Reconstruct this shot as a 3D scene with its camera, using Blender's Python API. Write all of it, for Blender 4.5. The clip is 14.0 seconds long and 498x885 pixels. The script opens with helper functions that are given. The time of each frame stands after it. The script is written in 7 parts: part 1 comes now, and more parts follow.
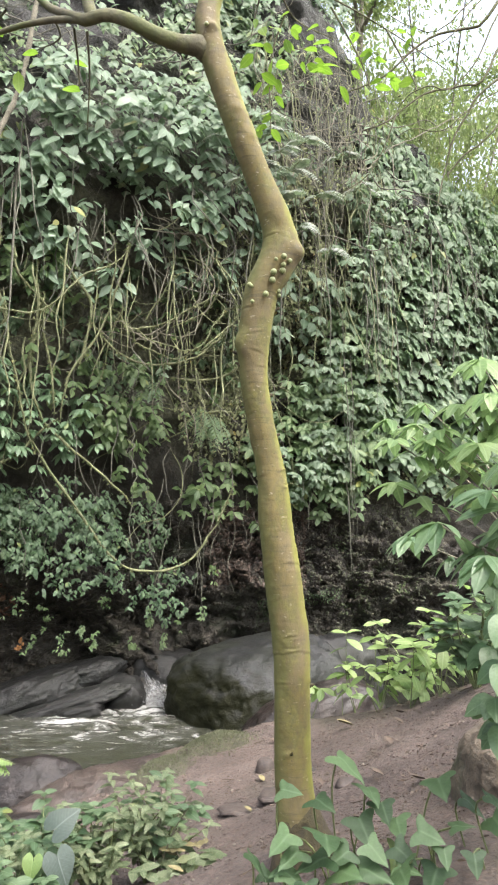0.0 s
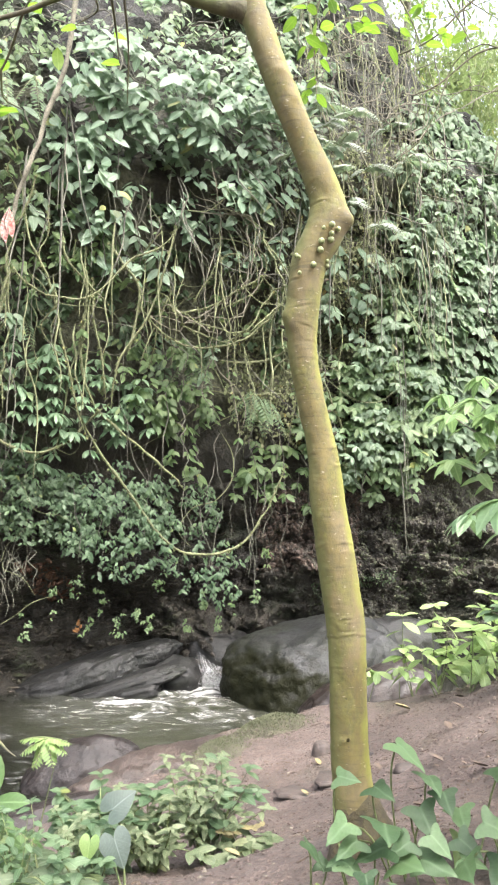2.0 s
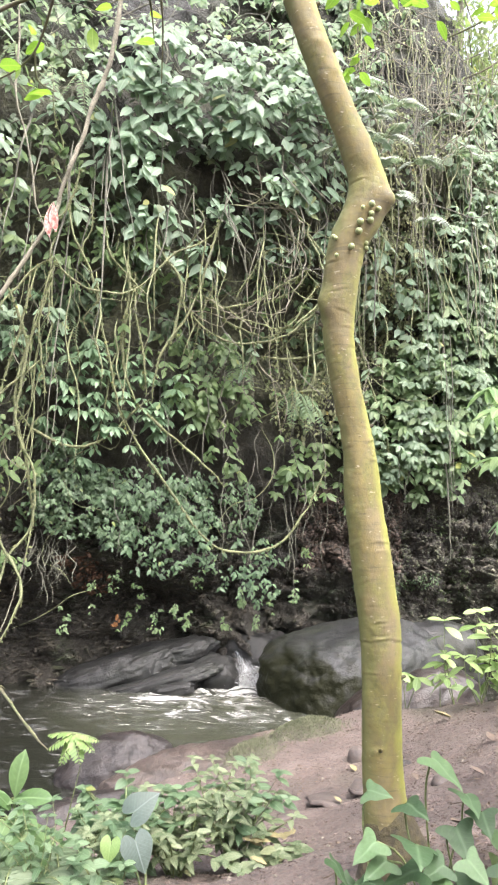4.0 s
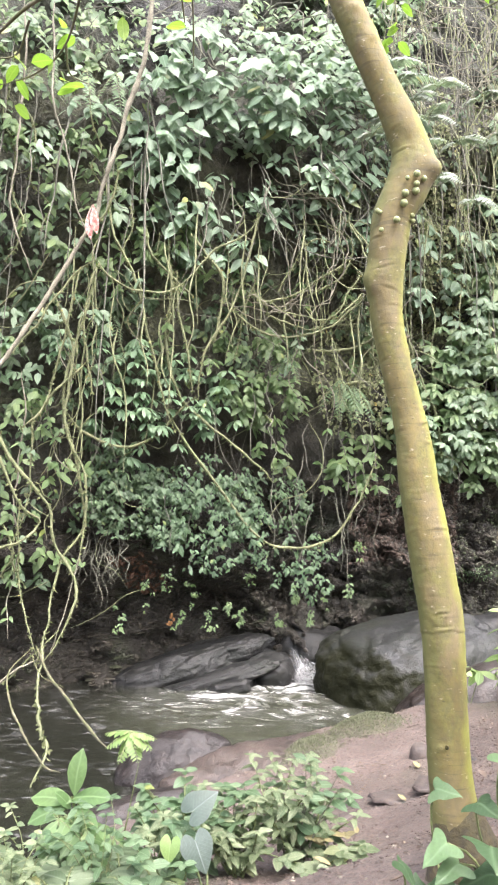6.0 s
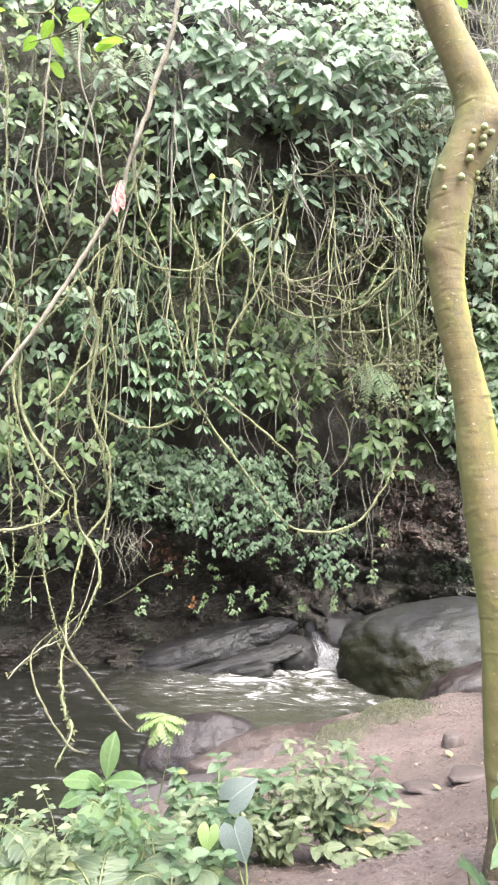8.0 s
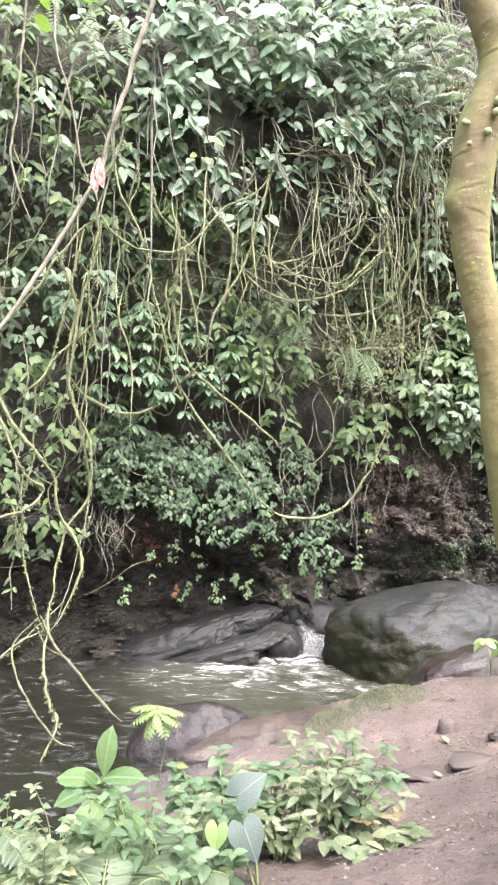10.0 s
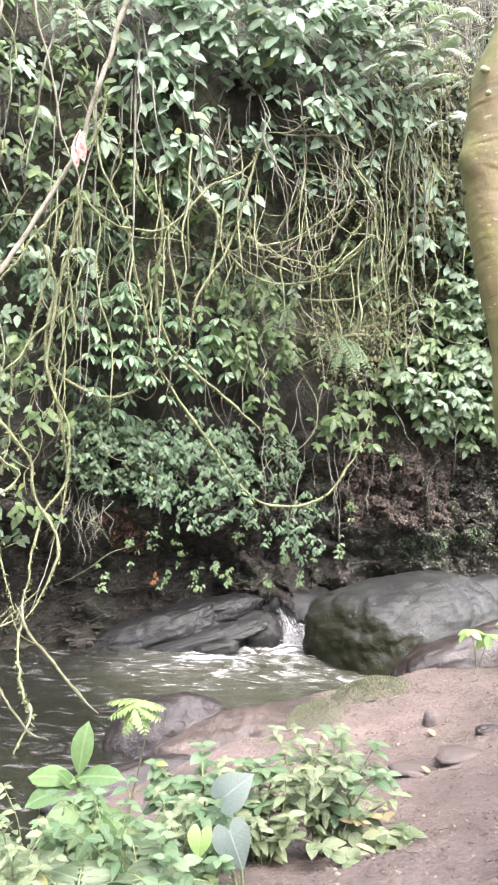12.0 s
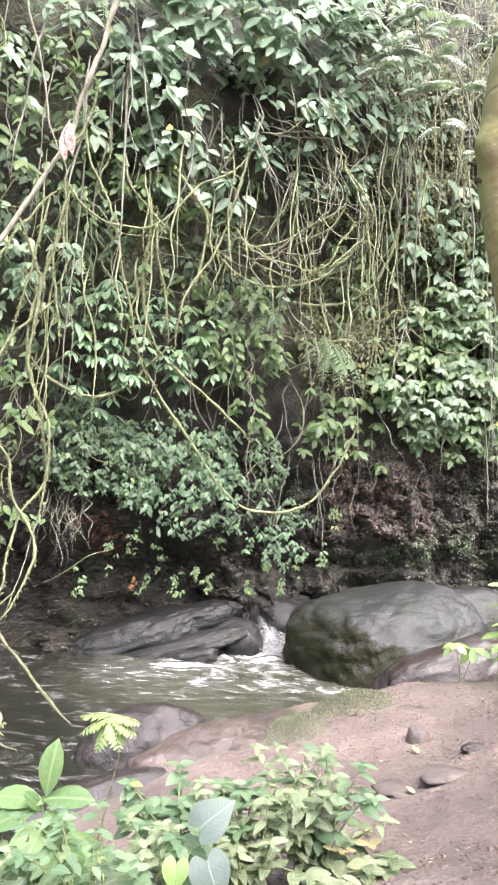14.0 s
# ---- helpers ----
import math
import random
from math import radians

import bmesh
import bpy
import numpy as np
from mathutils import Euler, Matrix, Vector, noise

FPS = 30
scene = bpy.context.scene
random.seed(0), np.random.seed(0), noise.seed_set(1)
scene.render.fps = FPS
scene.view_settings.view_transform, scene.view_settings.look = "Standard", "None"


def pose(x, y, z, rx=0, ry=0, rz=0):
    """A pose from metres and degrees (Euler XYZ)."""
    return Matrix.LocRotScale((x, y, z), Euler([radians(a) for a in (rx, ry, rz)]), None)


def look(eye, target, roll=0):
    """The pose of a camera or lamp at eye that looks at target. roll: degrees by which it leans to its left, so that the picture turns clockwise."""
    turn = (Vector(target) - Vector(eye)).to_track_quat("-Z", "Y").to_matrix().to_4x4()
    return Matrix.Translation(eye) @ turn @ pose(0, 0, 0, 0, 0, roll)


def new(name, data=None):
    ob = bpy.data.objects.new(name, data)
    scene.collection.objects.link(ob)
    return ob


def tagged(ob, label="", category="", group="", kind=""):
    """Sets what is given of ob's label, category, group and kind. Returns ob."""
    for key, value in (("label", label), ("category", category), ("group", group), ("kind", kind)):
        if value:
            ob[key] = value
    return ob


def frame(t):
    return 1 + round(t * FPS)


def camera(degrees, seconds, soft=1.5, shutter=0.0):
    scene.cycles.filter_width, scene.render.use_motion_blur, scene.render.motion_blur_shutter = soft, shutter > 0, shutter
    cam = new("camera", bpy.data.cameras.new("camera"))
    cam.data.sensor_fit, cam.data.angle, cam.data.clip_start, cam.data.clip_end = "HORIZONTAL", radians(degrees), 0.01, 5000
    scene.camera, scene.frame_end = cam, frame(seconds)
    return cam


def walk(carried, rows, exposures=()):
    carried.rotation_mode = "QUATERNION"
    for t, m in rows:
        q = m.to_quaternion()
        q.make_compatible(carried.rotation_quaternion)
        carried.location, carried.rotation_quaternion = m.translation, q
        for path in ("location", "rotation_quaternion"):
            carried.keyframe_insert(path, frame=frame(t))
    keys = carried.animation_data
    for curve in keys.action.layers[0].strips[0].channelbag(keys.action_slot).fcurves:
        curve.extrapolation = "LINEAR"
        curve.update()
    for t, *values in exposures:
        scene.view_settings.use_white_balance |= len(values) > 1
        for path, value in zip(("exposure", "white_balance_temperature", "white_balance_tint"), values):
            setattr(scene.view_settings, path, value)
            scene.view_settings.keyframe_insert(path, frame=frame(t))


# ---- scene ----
cam = camera(39.0, 14.0, soft=2.1)
PATH = [
    (0, (0.015, -0.001, 1.809), (0.011, 1.973, 2.127), -0.0),
    (0.5, (0.004, 0.018, 1.803), (-0.039, 1.994, 2.111), 0.1),
    (1, (0.003, 0.039, 1.802), (-0.078, 2.015, 2.098), -0.1),
    (1.5, (0.01, 0.064, 1.799), (-0.107, 2.04, 2.083), -0.3),
    (2, (0.02, 0.09, 1.8), (-0.13, 2.066, 2.073), -0.4),
    (2.5, (0.035, 0.123, 1.801), (-0.148, 2.097, 2.065), 0.3),
    (3, (0.045, 0.163, 1.798), (-0.169, 2.134, 2.065), 1.1),
    (5.5, (0.063, 0.293, 1.771), (-0.31, 2.239, 2.04), -0.7),
    (6, (0.045, 0.315, 1.764), (-0.364, 2.255, 2.027), -0.6),
    (6.5, (0.019, 0.342, 1.755), (-0.425, 2.275, 2.011), -0.0),
    (7, (-0.014, 0.369, 1.746), (-0.49, 2.296, 1.991), 0.5),
    (7.5, (-0.046, 0.4, 1.744), (-0.549, 2.322, 1.976), 0.8),
    (8, (-0.089, 0.428, 1.738), (-0.548, 2.362, 1.96), 0.2),
    (8.5, (-0.137, 0.463, 1.73), (-0.56, 2.406, 1.942), -0.1),
    (11, (-0.284, 0.637, 1.704), (-0.662, 2.594, 1.879), -0.3),
    (11.5, (-0.302, 0.688, 1.697), (-0.662, 2.648, 1.863), -0.1),
    (12, (-0.317, 0.742, 1.693), (-0.651, 2.707, 1.851), 0.2),
    (12.5, (-0.331, 0.779, 1.697), (-0.653, 2.747, 1.853), 0.9),
    (13, (-0.345, 0.818, 1.701), (-0.658, 2.787, 1.862), 1.8),
    (13.5, (-0.36, 0.859, 1.702), (-0.664, 2.829, 1.87), 1.6),
    (14, (-0.37, 0.901, 1.696), (-0.655, 2.873, 1.869), 1.6),
]
walk(cam, [(t, look(eye, target, roll)) for t, eye, target, roll in PATH], [(0, 2.48, 6500, 10), (1, 2.78, 6500, 10), (3, 3.02, 6450, 12), (8.5, 3.26, 6330, 16), (14, 3.43, 6300, 17)])

# ---- world and light ----
world = bpy.data.worlds.new("sky")
scene.world = world
world.use_nodes = True
wn = world.node_tree
sky = wn.nodes.new("ShaderNodeTexSky")
sky.sky_type, sky.sun_disc = "NISHITA", False
sky.sun_elevation, sky.sun_rotation = radians(59), radians(139)
sky.air_density, sky.dust_density, sky.ozone_density = 1.0, 6.0, 1.0
haze = wn.nodes.new("ShaderNodeHueSaturation")
haze.inputs["Saturation"].default_value = 0.55
wn.links.new(sky.outputs[0], haze.inputs["Color"])
wn.links.new(haze.outputs[0], wn.nodes["Background"].inputs[0])
wn.nodes["Background"].inputs[1].default_value = 0.15
sun_data = bpy.data.lights.new("sun", "SUN")
sun_data.energy, sun_data.angle, sun_data.color = 0.6, radians(40), (1.0, 0.97, 0.94)
sun = new("sun", sun_data)
sun.matrix_world = look((4.0, -4.6, 10), (0, 0, 0))

# ---- material helpers ----
def nodes_of(name):
    m = bpy.data.materials.new(name)
    m.use_nodes = True
    return m, m.node_tree, m.node_tree.nodes["Principled BSDF"]


def node(nt, kind, links=(), **values):
    n = nt.nodes.new(kind)
    for key, value in values.items():
        n.inputs[key.replace("_", " ")].default_value = value
    for socket, source in links:
        nt.links.new(source, n.inputs[socket])
    return n


def ramp(nt, source, stops):
    n = nt.nodes.new("ShaderNodeValToRGB")
    e = n.color_ramp.elements
    while len(e) < len(stops):
        e.new(0.5)
    for i, (p, c) in enumerate(stops):
        e[i].position, e[i].color = p, (*c, 1) if len(c) == 3 else c
    nt.links.new(source, n.inputs[0])
    return n.outputs[0]


def grey(a):
    return (a, a, a)


def mixed(nt, fac, a, b, blend="MIX"):
    n = nt.nodes.new("ShaderNodeMix")
    n.data_type, n.blend_type = "RGBA", blend
    for socket, source in ((n.inputs[0], fac), (n.inputs[6], a), (n.inputs[7], b)):
        if isinstance(source, (int, float)):
            socket.default_value = source
        elif isinstance(source, tuple):
            socket.default_value = (*source, 1)
        else:
            nt.links.new(source, socket)
    return n.outputs[2]


def math_node(nt, op, a, b=0.0):
    n = nt.nodes.new("ShaderNodeMath")
    n.operation = op
    for socket, source in zip(n.inputs, (a, b)):
        if isinstance(source, (int, float)):
            socket.default_value = source
        else:
            nt.links.new(source, socket)
    return n.outputs[0]


def coords(nt, scale=(1, 1, 1)):
    c = nt.nodes.new("ShaderNodeTexCoord")
    m = nt.nodes.new("ShaderNodeMapping")
    m.inputs["Scale"].default_value = scale
    nt.links.new(c.outputs["Object"], m.inputs[0])
    return m.outputs[0]


def noise_of(nt, vec, scale, detail=4.0, rough=0.55, distortion=0.0):
    return node(nt, "ShaderNodeTexNoise", [("Vector", vec)], Scale=scale, Detail=detail, Roughness=rough, Distortion=distortion).outputs[0]


def bump(nt, bsdf, height, strength, distance):
    b = node(nt, "ShaderNodeBump", [("Height", height)], Strength=strength, Distance=distance)
    nt.links.new(b.outputs[0], bsdf.inputs["Normal"])


def surface(name, stops, scale, fine=None, rough=(0.6, 0.9), relief=0.4, depth=0.02, stretch=(1, 1, 1), stain=None, specular=0.5, grip=(0.45, 1.5)):
    """A weathered surface: broad tone, fine grain, optional stain colour in patches."""
    m, nt, b = nodes_of(name)
    vec = coords(nt, stretch)
    broad = noise_of(nt, vec, scale, 6, 0.6, 0.3)
    grain = noise_of(nt, vec, fine or scale * 9, 5, 0.65)
    col = ramp(nt, broad, stops)
    col = mixed(nt, 0.75, col, ramp(nt, grain, [(0.36, grey(grip[0])), (0.64, grey(grip[1]))]), "MULTIPLY")
    if stain:
        colour, amount, size = stain
        mask = ramp(nt, noise_of(nt, vec, size, 5, 0.6, 0.5), [(1 - amount - 0.12, grey(0)), (1 - amount + 0.08, grey(1))])
        col = mixed(nt, mask, col, mixed(nt, 0.6, colour, ramp(nt, grain, [(0.36, grey(grip[0])), (0.64, grey(grip[1]))]), "MULTIPLY"))
    nt.links.new(col, b.inputs["Base Color"])
    nt.links.new(ramp(nt, grain, [(0.3, grey(rough[0])), (0.75, grey(rough[1]))]), b.inputs["Roughness"])
    b.inputs["Specular IOR Level"].default_value = specular
    both = math_node(nt, "ADD", math_node(nt, "MULTIPLY", broad, 1.5), grain)
    bump(nt, b, both, relief, depth)
    return m


def leaf_material(name, dark, light, rough=0.4, glow=0.3, through_colour=(0.24, 0.38, 0.15), rib=0.35, spots=None):
    """Leaf: tone by leaf, pale midrib and side veins along the leaf's own coordinates, some light through the blade."""
    m, nt, b = nodes_of(name)
    uv = nt.nodes.new("ShaderNodeTexCoord").outputs["UV"]
    sep = node(nt, "ShaderNodeSeparateXYZ", [(0, uv)])
    geo, info = nt.nodes.new("ShaderNodeNewGeometry"), nt.nodes.new("ShaderNodeObjectInfo")
    rnd = math_node(nt, "FRACT", math_node(nt, "ADD", geo.outputs["Random Per Island"], info.outputs["Random"]))
    vec = coords(nt)
    dark, light = ((c[0], c[1] * 0.955, c[2] * 1.03) for c in (dark, light))
    col = ramp(nt, rnd, [(0.0, dark), (0.55, tuple((p + q) / 2 for p, q in zip(dark, light))), (0.93, light), (0.98, tuple(c * 1.04 for c in light)), (1.0, (light[0] * 1.5, light[1] * 1.12, light[2] * 0.55))])
    blotch = noise_of(nt, vec, 9, 4)
    col = mixed(nt, 0.8, col, ramp(nt, blotch, [(0.3, grey(0.7)), (0.7, grey(1.25))]), "MULTIPLY")
    across = math_node(nt, "ABSOLUTE", math_node(nt, "SUBTRACT", sep.outputs[0], 0.5))
    mid = ramp(nt, across, [(0.0, grey(1)), (0.035, grey(0))])
    slant = math_node(nt, "SUBTRACT", math_node(nt, "MULTIPLY", sep.outputs[1], 8.0), math_node(nt, "MULTIPLY", across, 7.0))
    side = ramp(nt, math_node(nt, "PINGPONG", slant, 0.5), [(0.0, grey(1)), (0.16, grey(0))])
    veins = math_node(nt, "MAXIMUM", mid, math_node(nt, "MULTIPLY", side, 0.22))
    col = mixed(nt, math_node(nt, "MULTIPLY", veins, rib), col, tuple(min(1, c * 1.7 + 0.05) for c in light))
    if spots:
        mask = ramp(nt, noise_of(nt, vec, 26, 3), [(0.52, grey(0)), (0.6, grey(1))])
        col = mixed(nt, mask, col, spots)
    nt.links.new(col, b.inputs["Base Color"])
    nt.links.new(ramp(nt, blotch, [(0.3, grey(rough - 0.02)), (0.7, grey(rough + 0.18))]), b.inputs["Roughness"])
    b.inputs["Specular IOR Level"].default_value = 0.32
    bump(nt, b, veins, 0.35, 0.004)
    t = node(nt, "ShaderNodeBsdfTranslucent", [("Color", mixed(nt, 0.65, col, through_colour))])
    mx = node(nt, "ShaderNodeMixShader", [(1, b.outputs[0]), (2, t.outputs[0])], Fac=glow)
    nt.links.new(mx.outputs[0], nt.nodes["Material Output"].inputs[0])
    return m


# ---- materials ----
ROCK_DARK = surface("wet_dark_rock", [(0.25, (0.0102, 0.0090, 0.0060)), (0.5, (0.0225, 0.0192, 0.0138)), (0.72, (0.0455, 0.0388, 0.0280))], 1.9, 22, (0.4, 0.85), 1.0, 0.07,
                    stain=((0.022, 0.029, 0.012), 0.36, 0.9), specular=0.35)
BOULDER = surface("grey_basalt", [(0.3, (0.0034, 0.0036, 0.0034)), (0.52, (0.0062, 0.0064, 0.0062)), (0.75, (0.0130, 0.0130, 0.0128))], 3.0, 34, (0.34, 0.66), 1.0, 0.022,
                  stain=((0.0066, 0.0078, 0.0040), 0.46, 1.6), specular=0.5, grip=(0.25, 1.9))
SHELF_ROCK = surface("dark_layered_rock", [(0.3, (0.0026, 0.0026, 0.0022)), (0.52, (0.0052, 0.0051, 0.0044)), (0.75, (0.0110, 0.0105, 0.0092))], 3.4, 26, (0.50, 0.76), 0.9, 0.018,
                     stain=((0.0065, 0.0076, 0.0045), 0.36, 1.6), specular=0.4)
BROWN_ROCK = surface("brown_wet_rock", [(0.3, (0.0080, 0.0056, 0.0044)), (0.55, (0.0180, 0.0130, 0.0104)), (0.78, (0.0360, 0.0270, 0.0220))], 1.9, 26, (0.34, 0.58), 0.8, 0.014,
                     stain=((0.0095, 0.0090, 0.0095), 0.42, 1.2), specular=0.34)
PURPLE_ROCK = surface("purple_wet_rock", [(0.3, (0.0066, 0.0050, 0.0044)), (0.55, (0.0140, 0.0106, 0.0094)), (0.78, (0.0300, 0.0232, 0.0205))], 2.6, 30, (0.36, 0.62), 0.9, 0.018, specular=0.38)
SLAB_ROCK = surface("brown_rock_slab", [(0.3, (0.018, 0.0125, 0.0096)), (0.55, (0.038, 0.0274, 0.0218)), (0.78, (0.064, 0.0490, 0.0400))], 3.2, 30, (0.4, 0.7), 1.0, 0.02, (1, 0.5, 1), stain=((0.014, 0.0110, 0.0096), 0.40, 1.8))
EARTH = surface("trodden_earth", [(0.28, (0.0450, 0.0318, 0.0258)), (0.5, (0.0745, 0.0540, 0.0446)), (0.74, (0.1100, 0.0835, 0.0705))], 1.5, 40, (0.7, 0.95), 1.0, 0.03,
                stain=((0.0450, 0.0380, 0.0250), 0.36, 0.8))
STONE = surface("path_stone", [(0.3, (0.028, 0.0205, 0.0168)), (0.7, (0.058, 0.0440, 0.0362))], 4, 40, (0.6, 0.9), 0.5, 0.01)
ROCK_GREY = surface("lichened_grey_rock", [(0.3, (0.060, 0.046, 0.032)), (0.7, (0.128, 0.101, 0.072))], 5, 34, (0.65, 0.9), 0.9, 0.015, stain=((0.050, 0.052, 0.026), 0.36, 3))
BARK = surface("smooth_mossy_bark", [(0.28, (0.050, 0.0385, 0.0105)), (0.5, (0.076, 0.0600, 0.0170)), (0.72, (0.100, 0.0800, 0.0275))], 3.4, 34, (0.7, 0.95), 0.6, 0.005, (1, 1, 0.7),
               stain=((0.124, 0.0965, 0.0580), 0.32, 1.7), grip=(0.74, 1.22))
LIMB = surface("grey_mossy_bark", [(0.28, (0.050, 0.046, 0.026)), (0.5, (0.085, 0.078, 0.044)), (0.72, (0.130, 0.118, 0.078))], 6, 40, (0.75, 0.95), 0.8, 0.006, (1, 1, 1),
               stain=((0.060, 0.070, 0.020), 0.45, 5), grip=(0.6, 1.3))


def mossy_side_tone(m, colour, way, lo, hi, matt=False):
    """Mossy tone over the faces that turn along way, ragged at its edge; matt takes off their sheen."""
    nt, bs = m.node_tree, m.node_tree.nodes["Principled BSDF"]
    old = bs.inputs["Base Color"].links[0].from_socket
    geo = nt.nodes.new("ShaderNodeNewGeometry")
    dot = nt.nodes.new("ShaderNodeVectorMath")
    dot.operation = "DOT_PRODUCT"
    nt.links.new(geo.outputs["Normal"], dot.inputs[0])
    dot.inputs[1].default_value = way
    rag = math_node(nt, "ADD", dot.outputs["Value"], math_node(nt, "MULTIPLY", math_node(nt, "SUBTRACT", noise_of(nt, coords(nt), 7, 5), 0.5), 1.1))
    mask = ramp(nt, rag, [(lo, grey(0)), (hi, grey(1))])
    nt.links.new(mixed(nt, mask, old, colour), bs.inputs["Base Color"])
    if matt:
        nt.links.new(mixed(nt, mask, grey(bs.inputs["Specular IOR Level"].default_value), grey(0.06)), bs.inputs["Specular IOR Level"])


def ring_lines(m):
    """Fine level wrinkles and pale flecks of lichen round the bark."""
    nt, bs = m.node_tree, m.node_tree.nodes["Principled BSDF"]
    old = bs.inputs["Base Color"].links[0].from_socket
    wrinkle = noise_of(nt, coords(nt, (5, 5, 70)), 1.0, 3, 0.6, 0.6)
    col = mixed(nt, 0.5, old, ramp(nt, wrinkle, [(0.34, grey(0.5)), (0.42, grey(1.0)), (0.66, grey(1.15))]), "MULTIPLY")
    scar = noise_of(nt, coords(nt, (1.4, 1.4, 34)), 1.0, 2, 0.5, 0.9)
    col = mixed(nt, 0.55, col, ramp(nt, scar, [(0.285, grey(0.35)), (0.305, grey(1.0))]), "MULTIPLY")
    patchy = ramp(nt, noise_of(nt, coords(nt, (1, 1, 0.6)), 9, 6, 0.65, 0.4), [(0.50, grey(0)), (0.60, grey(0.55))])
    col = mixed(nt, patchy, col, mixed(nt, 0.8, (0.074, 0.074, 0.014), ramp(nt, noise_of(nt, coords(nt), 60, 4), [(0.35, grey(0.5)), (0.65, grey(1.4))]), "MULTIPLY"))
    dots = ramp(nt, noise_of(nt, coords(nt, (1, 1, 1.6)), 55, 2), [(0.70, grey(0)), (0.74, grey(0.6))])
    col = mixed(nt, dots, col, (0.022, 0.017, 0.007))
    fleck = ramp(nt, noise_of(nt, coords(nt, (1, 1, 2.2)), 38, 2), [(0.66, grey(0)), (0.71, grey(0.7))])
    nt.links.new(mixed(nt, fleck, col, (0.20, 0.175, 0.12)), bs.inputs["Base Color"])


ring_lines(BARK)
# Moss both sides; the right's brighter yellow also holds that edge's rim light.
mossy_side_tone(BARK, (0.122, 0.122, 0.018), (0.97, 0.05, 0.2), 0.56, 1.1)
mossy_side_tone(BARK, (0.074, 0.076, 0.017), (-0.95, -0.1, 0.2), 0.45, 1.1)


def height_tone(m, colour, moss, low, high):
    """Two patchy tones blended over the rock between the heights low and high."""
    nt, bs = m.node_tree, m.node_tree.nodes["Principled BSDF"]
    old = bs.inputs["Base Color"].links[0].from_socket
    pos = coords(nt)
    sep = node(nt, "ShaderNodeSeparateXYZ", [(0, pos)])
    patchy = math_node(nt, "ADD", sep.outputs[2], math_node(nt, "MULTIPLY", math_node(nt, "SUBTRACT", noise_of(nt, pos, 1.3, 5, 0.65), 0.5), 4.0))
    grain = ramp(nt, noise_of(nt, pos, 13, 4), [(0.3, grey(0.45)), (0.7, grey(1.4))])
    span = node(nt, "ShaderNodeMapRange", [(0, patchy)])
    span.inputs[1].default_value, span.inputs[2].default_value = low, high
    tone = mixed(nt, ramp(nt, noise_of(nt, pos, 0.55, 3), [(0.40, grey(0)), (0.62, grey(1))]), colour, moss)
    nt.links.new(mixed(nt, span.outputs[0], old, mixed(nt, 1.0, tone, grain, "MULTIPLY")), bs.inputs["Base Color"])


# Mossy left and under faces lose their sheen, which stands in for shade.
mossy_side_tone(BOULDER, (0.0135, 0.0140, 0.0070), (-0.55, -0.72, -0.42), 0.16, 0.78, True)
# Earth and moss over the drier rock above the flood line.
height_tone(ROCK_DARK, (0.024, 0.0225, 0.0150), (0.064, 0.066, 0.036), 2.4, 4.2)
# Near-black tone from about 8 m up.
height_tone(ROCK_DARK, (0.0090, 0.0086, 0.0072), (0.026, 0.028, 0.016), 7.8, 9.2)
VINE_GREEN = surface("mossy_vine", [(0.3, (0.068, 0.076, 0.034)), (0.7, (0.150, 0.160, 0.080))], 7, 70, (0.8, 0.95), 0.6, 0.006)
VINE_BROWN = surface("woody_vine", [(0.3, (0.082, 0.076, 0.052)), (0.7, (0.185, 0.172, 0.126))], 5, 60, (0.8, 0.95), 0.6, 0.006)
ROOT = surface("dry_root", [(0.3, (0.044, 0.043, 0.031)), (0.7, (0.118, 0.116, 0.086))], 3, 50, (0.8, 0.95), 0.4, 0.004)
STEM = surface("green_stem", [(0.3, (0.0476, 0.0665, 0.0189)), (0.7, (0.1050, 0.1239, 0.0427))], 20, 90, (0.6, 0.8), 0.3, 0.002)
DEAD = surface("dead_leaf", [(0.3, (0.026, 0.017, 0.011)), (0.7, (0.082, 0.056, 0.037))], 12, 70, (0.6, 0.85), 0.4, 0.003)
CHIP = surface("pale_chip", [(0.3, (0.085, 0.072, 0.054)), (0.7, (0.150, 0.132, 0.104))], 12, 60, (0.7, 0.9), 0.3, 0.003)
STRAW = surface("yellow_dead_leaf", [(0.3, (0.105, 0.088, 0.032)), (0.7, (0.160, 0.138, 0.066))], 15, 70, (0.6, 0.85), 0.3, 0.003)
RED = surface("red_bract", [(0.40, (0.27, 0.085, 0.070)), (0.58, (0.40, 0.30, 0.25))], 9, 60, (0.5, 0.8), 0.3, 0.003)
FIG = surface("green_fig", [(0.3, (0.095, 0.115, 0.040)), (0.7, (0.175, 0.190, 0.080))], 30, 120, (0.4, 0.6), 0.2, 0.001)
RUBBLE = surface("crumbling_rock", [(0.28, (0.0105, 0.0090, 0.0058)), (0.5, (0.0230, 0.0192, 0.0130)), (0.75, (0.0460, 0.0385, 0.0270))], 5, 24, (0.4, 0.8), 0.8, 0.02, stain=((0.0200, 0.0260, 0.0110), 0.36, 1.6), specular=0.3)
# Mossy rock, much lighter than RUBBLE: haze and sky light are in its colour.
RUBBLE_MOSS_HAZE = surface("hazy_mossy_rock", [(0.28, (0.0430, 0.0420, 0.0280)), (0.5, (0.0760, 0.0740, 0.0530)), (0.75, (0.1300, 0.1220, 0.0920))], 4, 24, (0.5, 0.85), 0.8, 0.02, stain=((0.0480, 0.0680, 0.0260), 0.42, 1.3), specular=0.3)
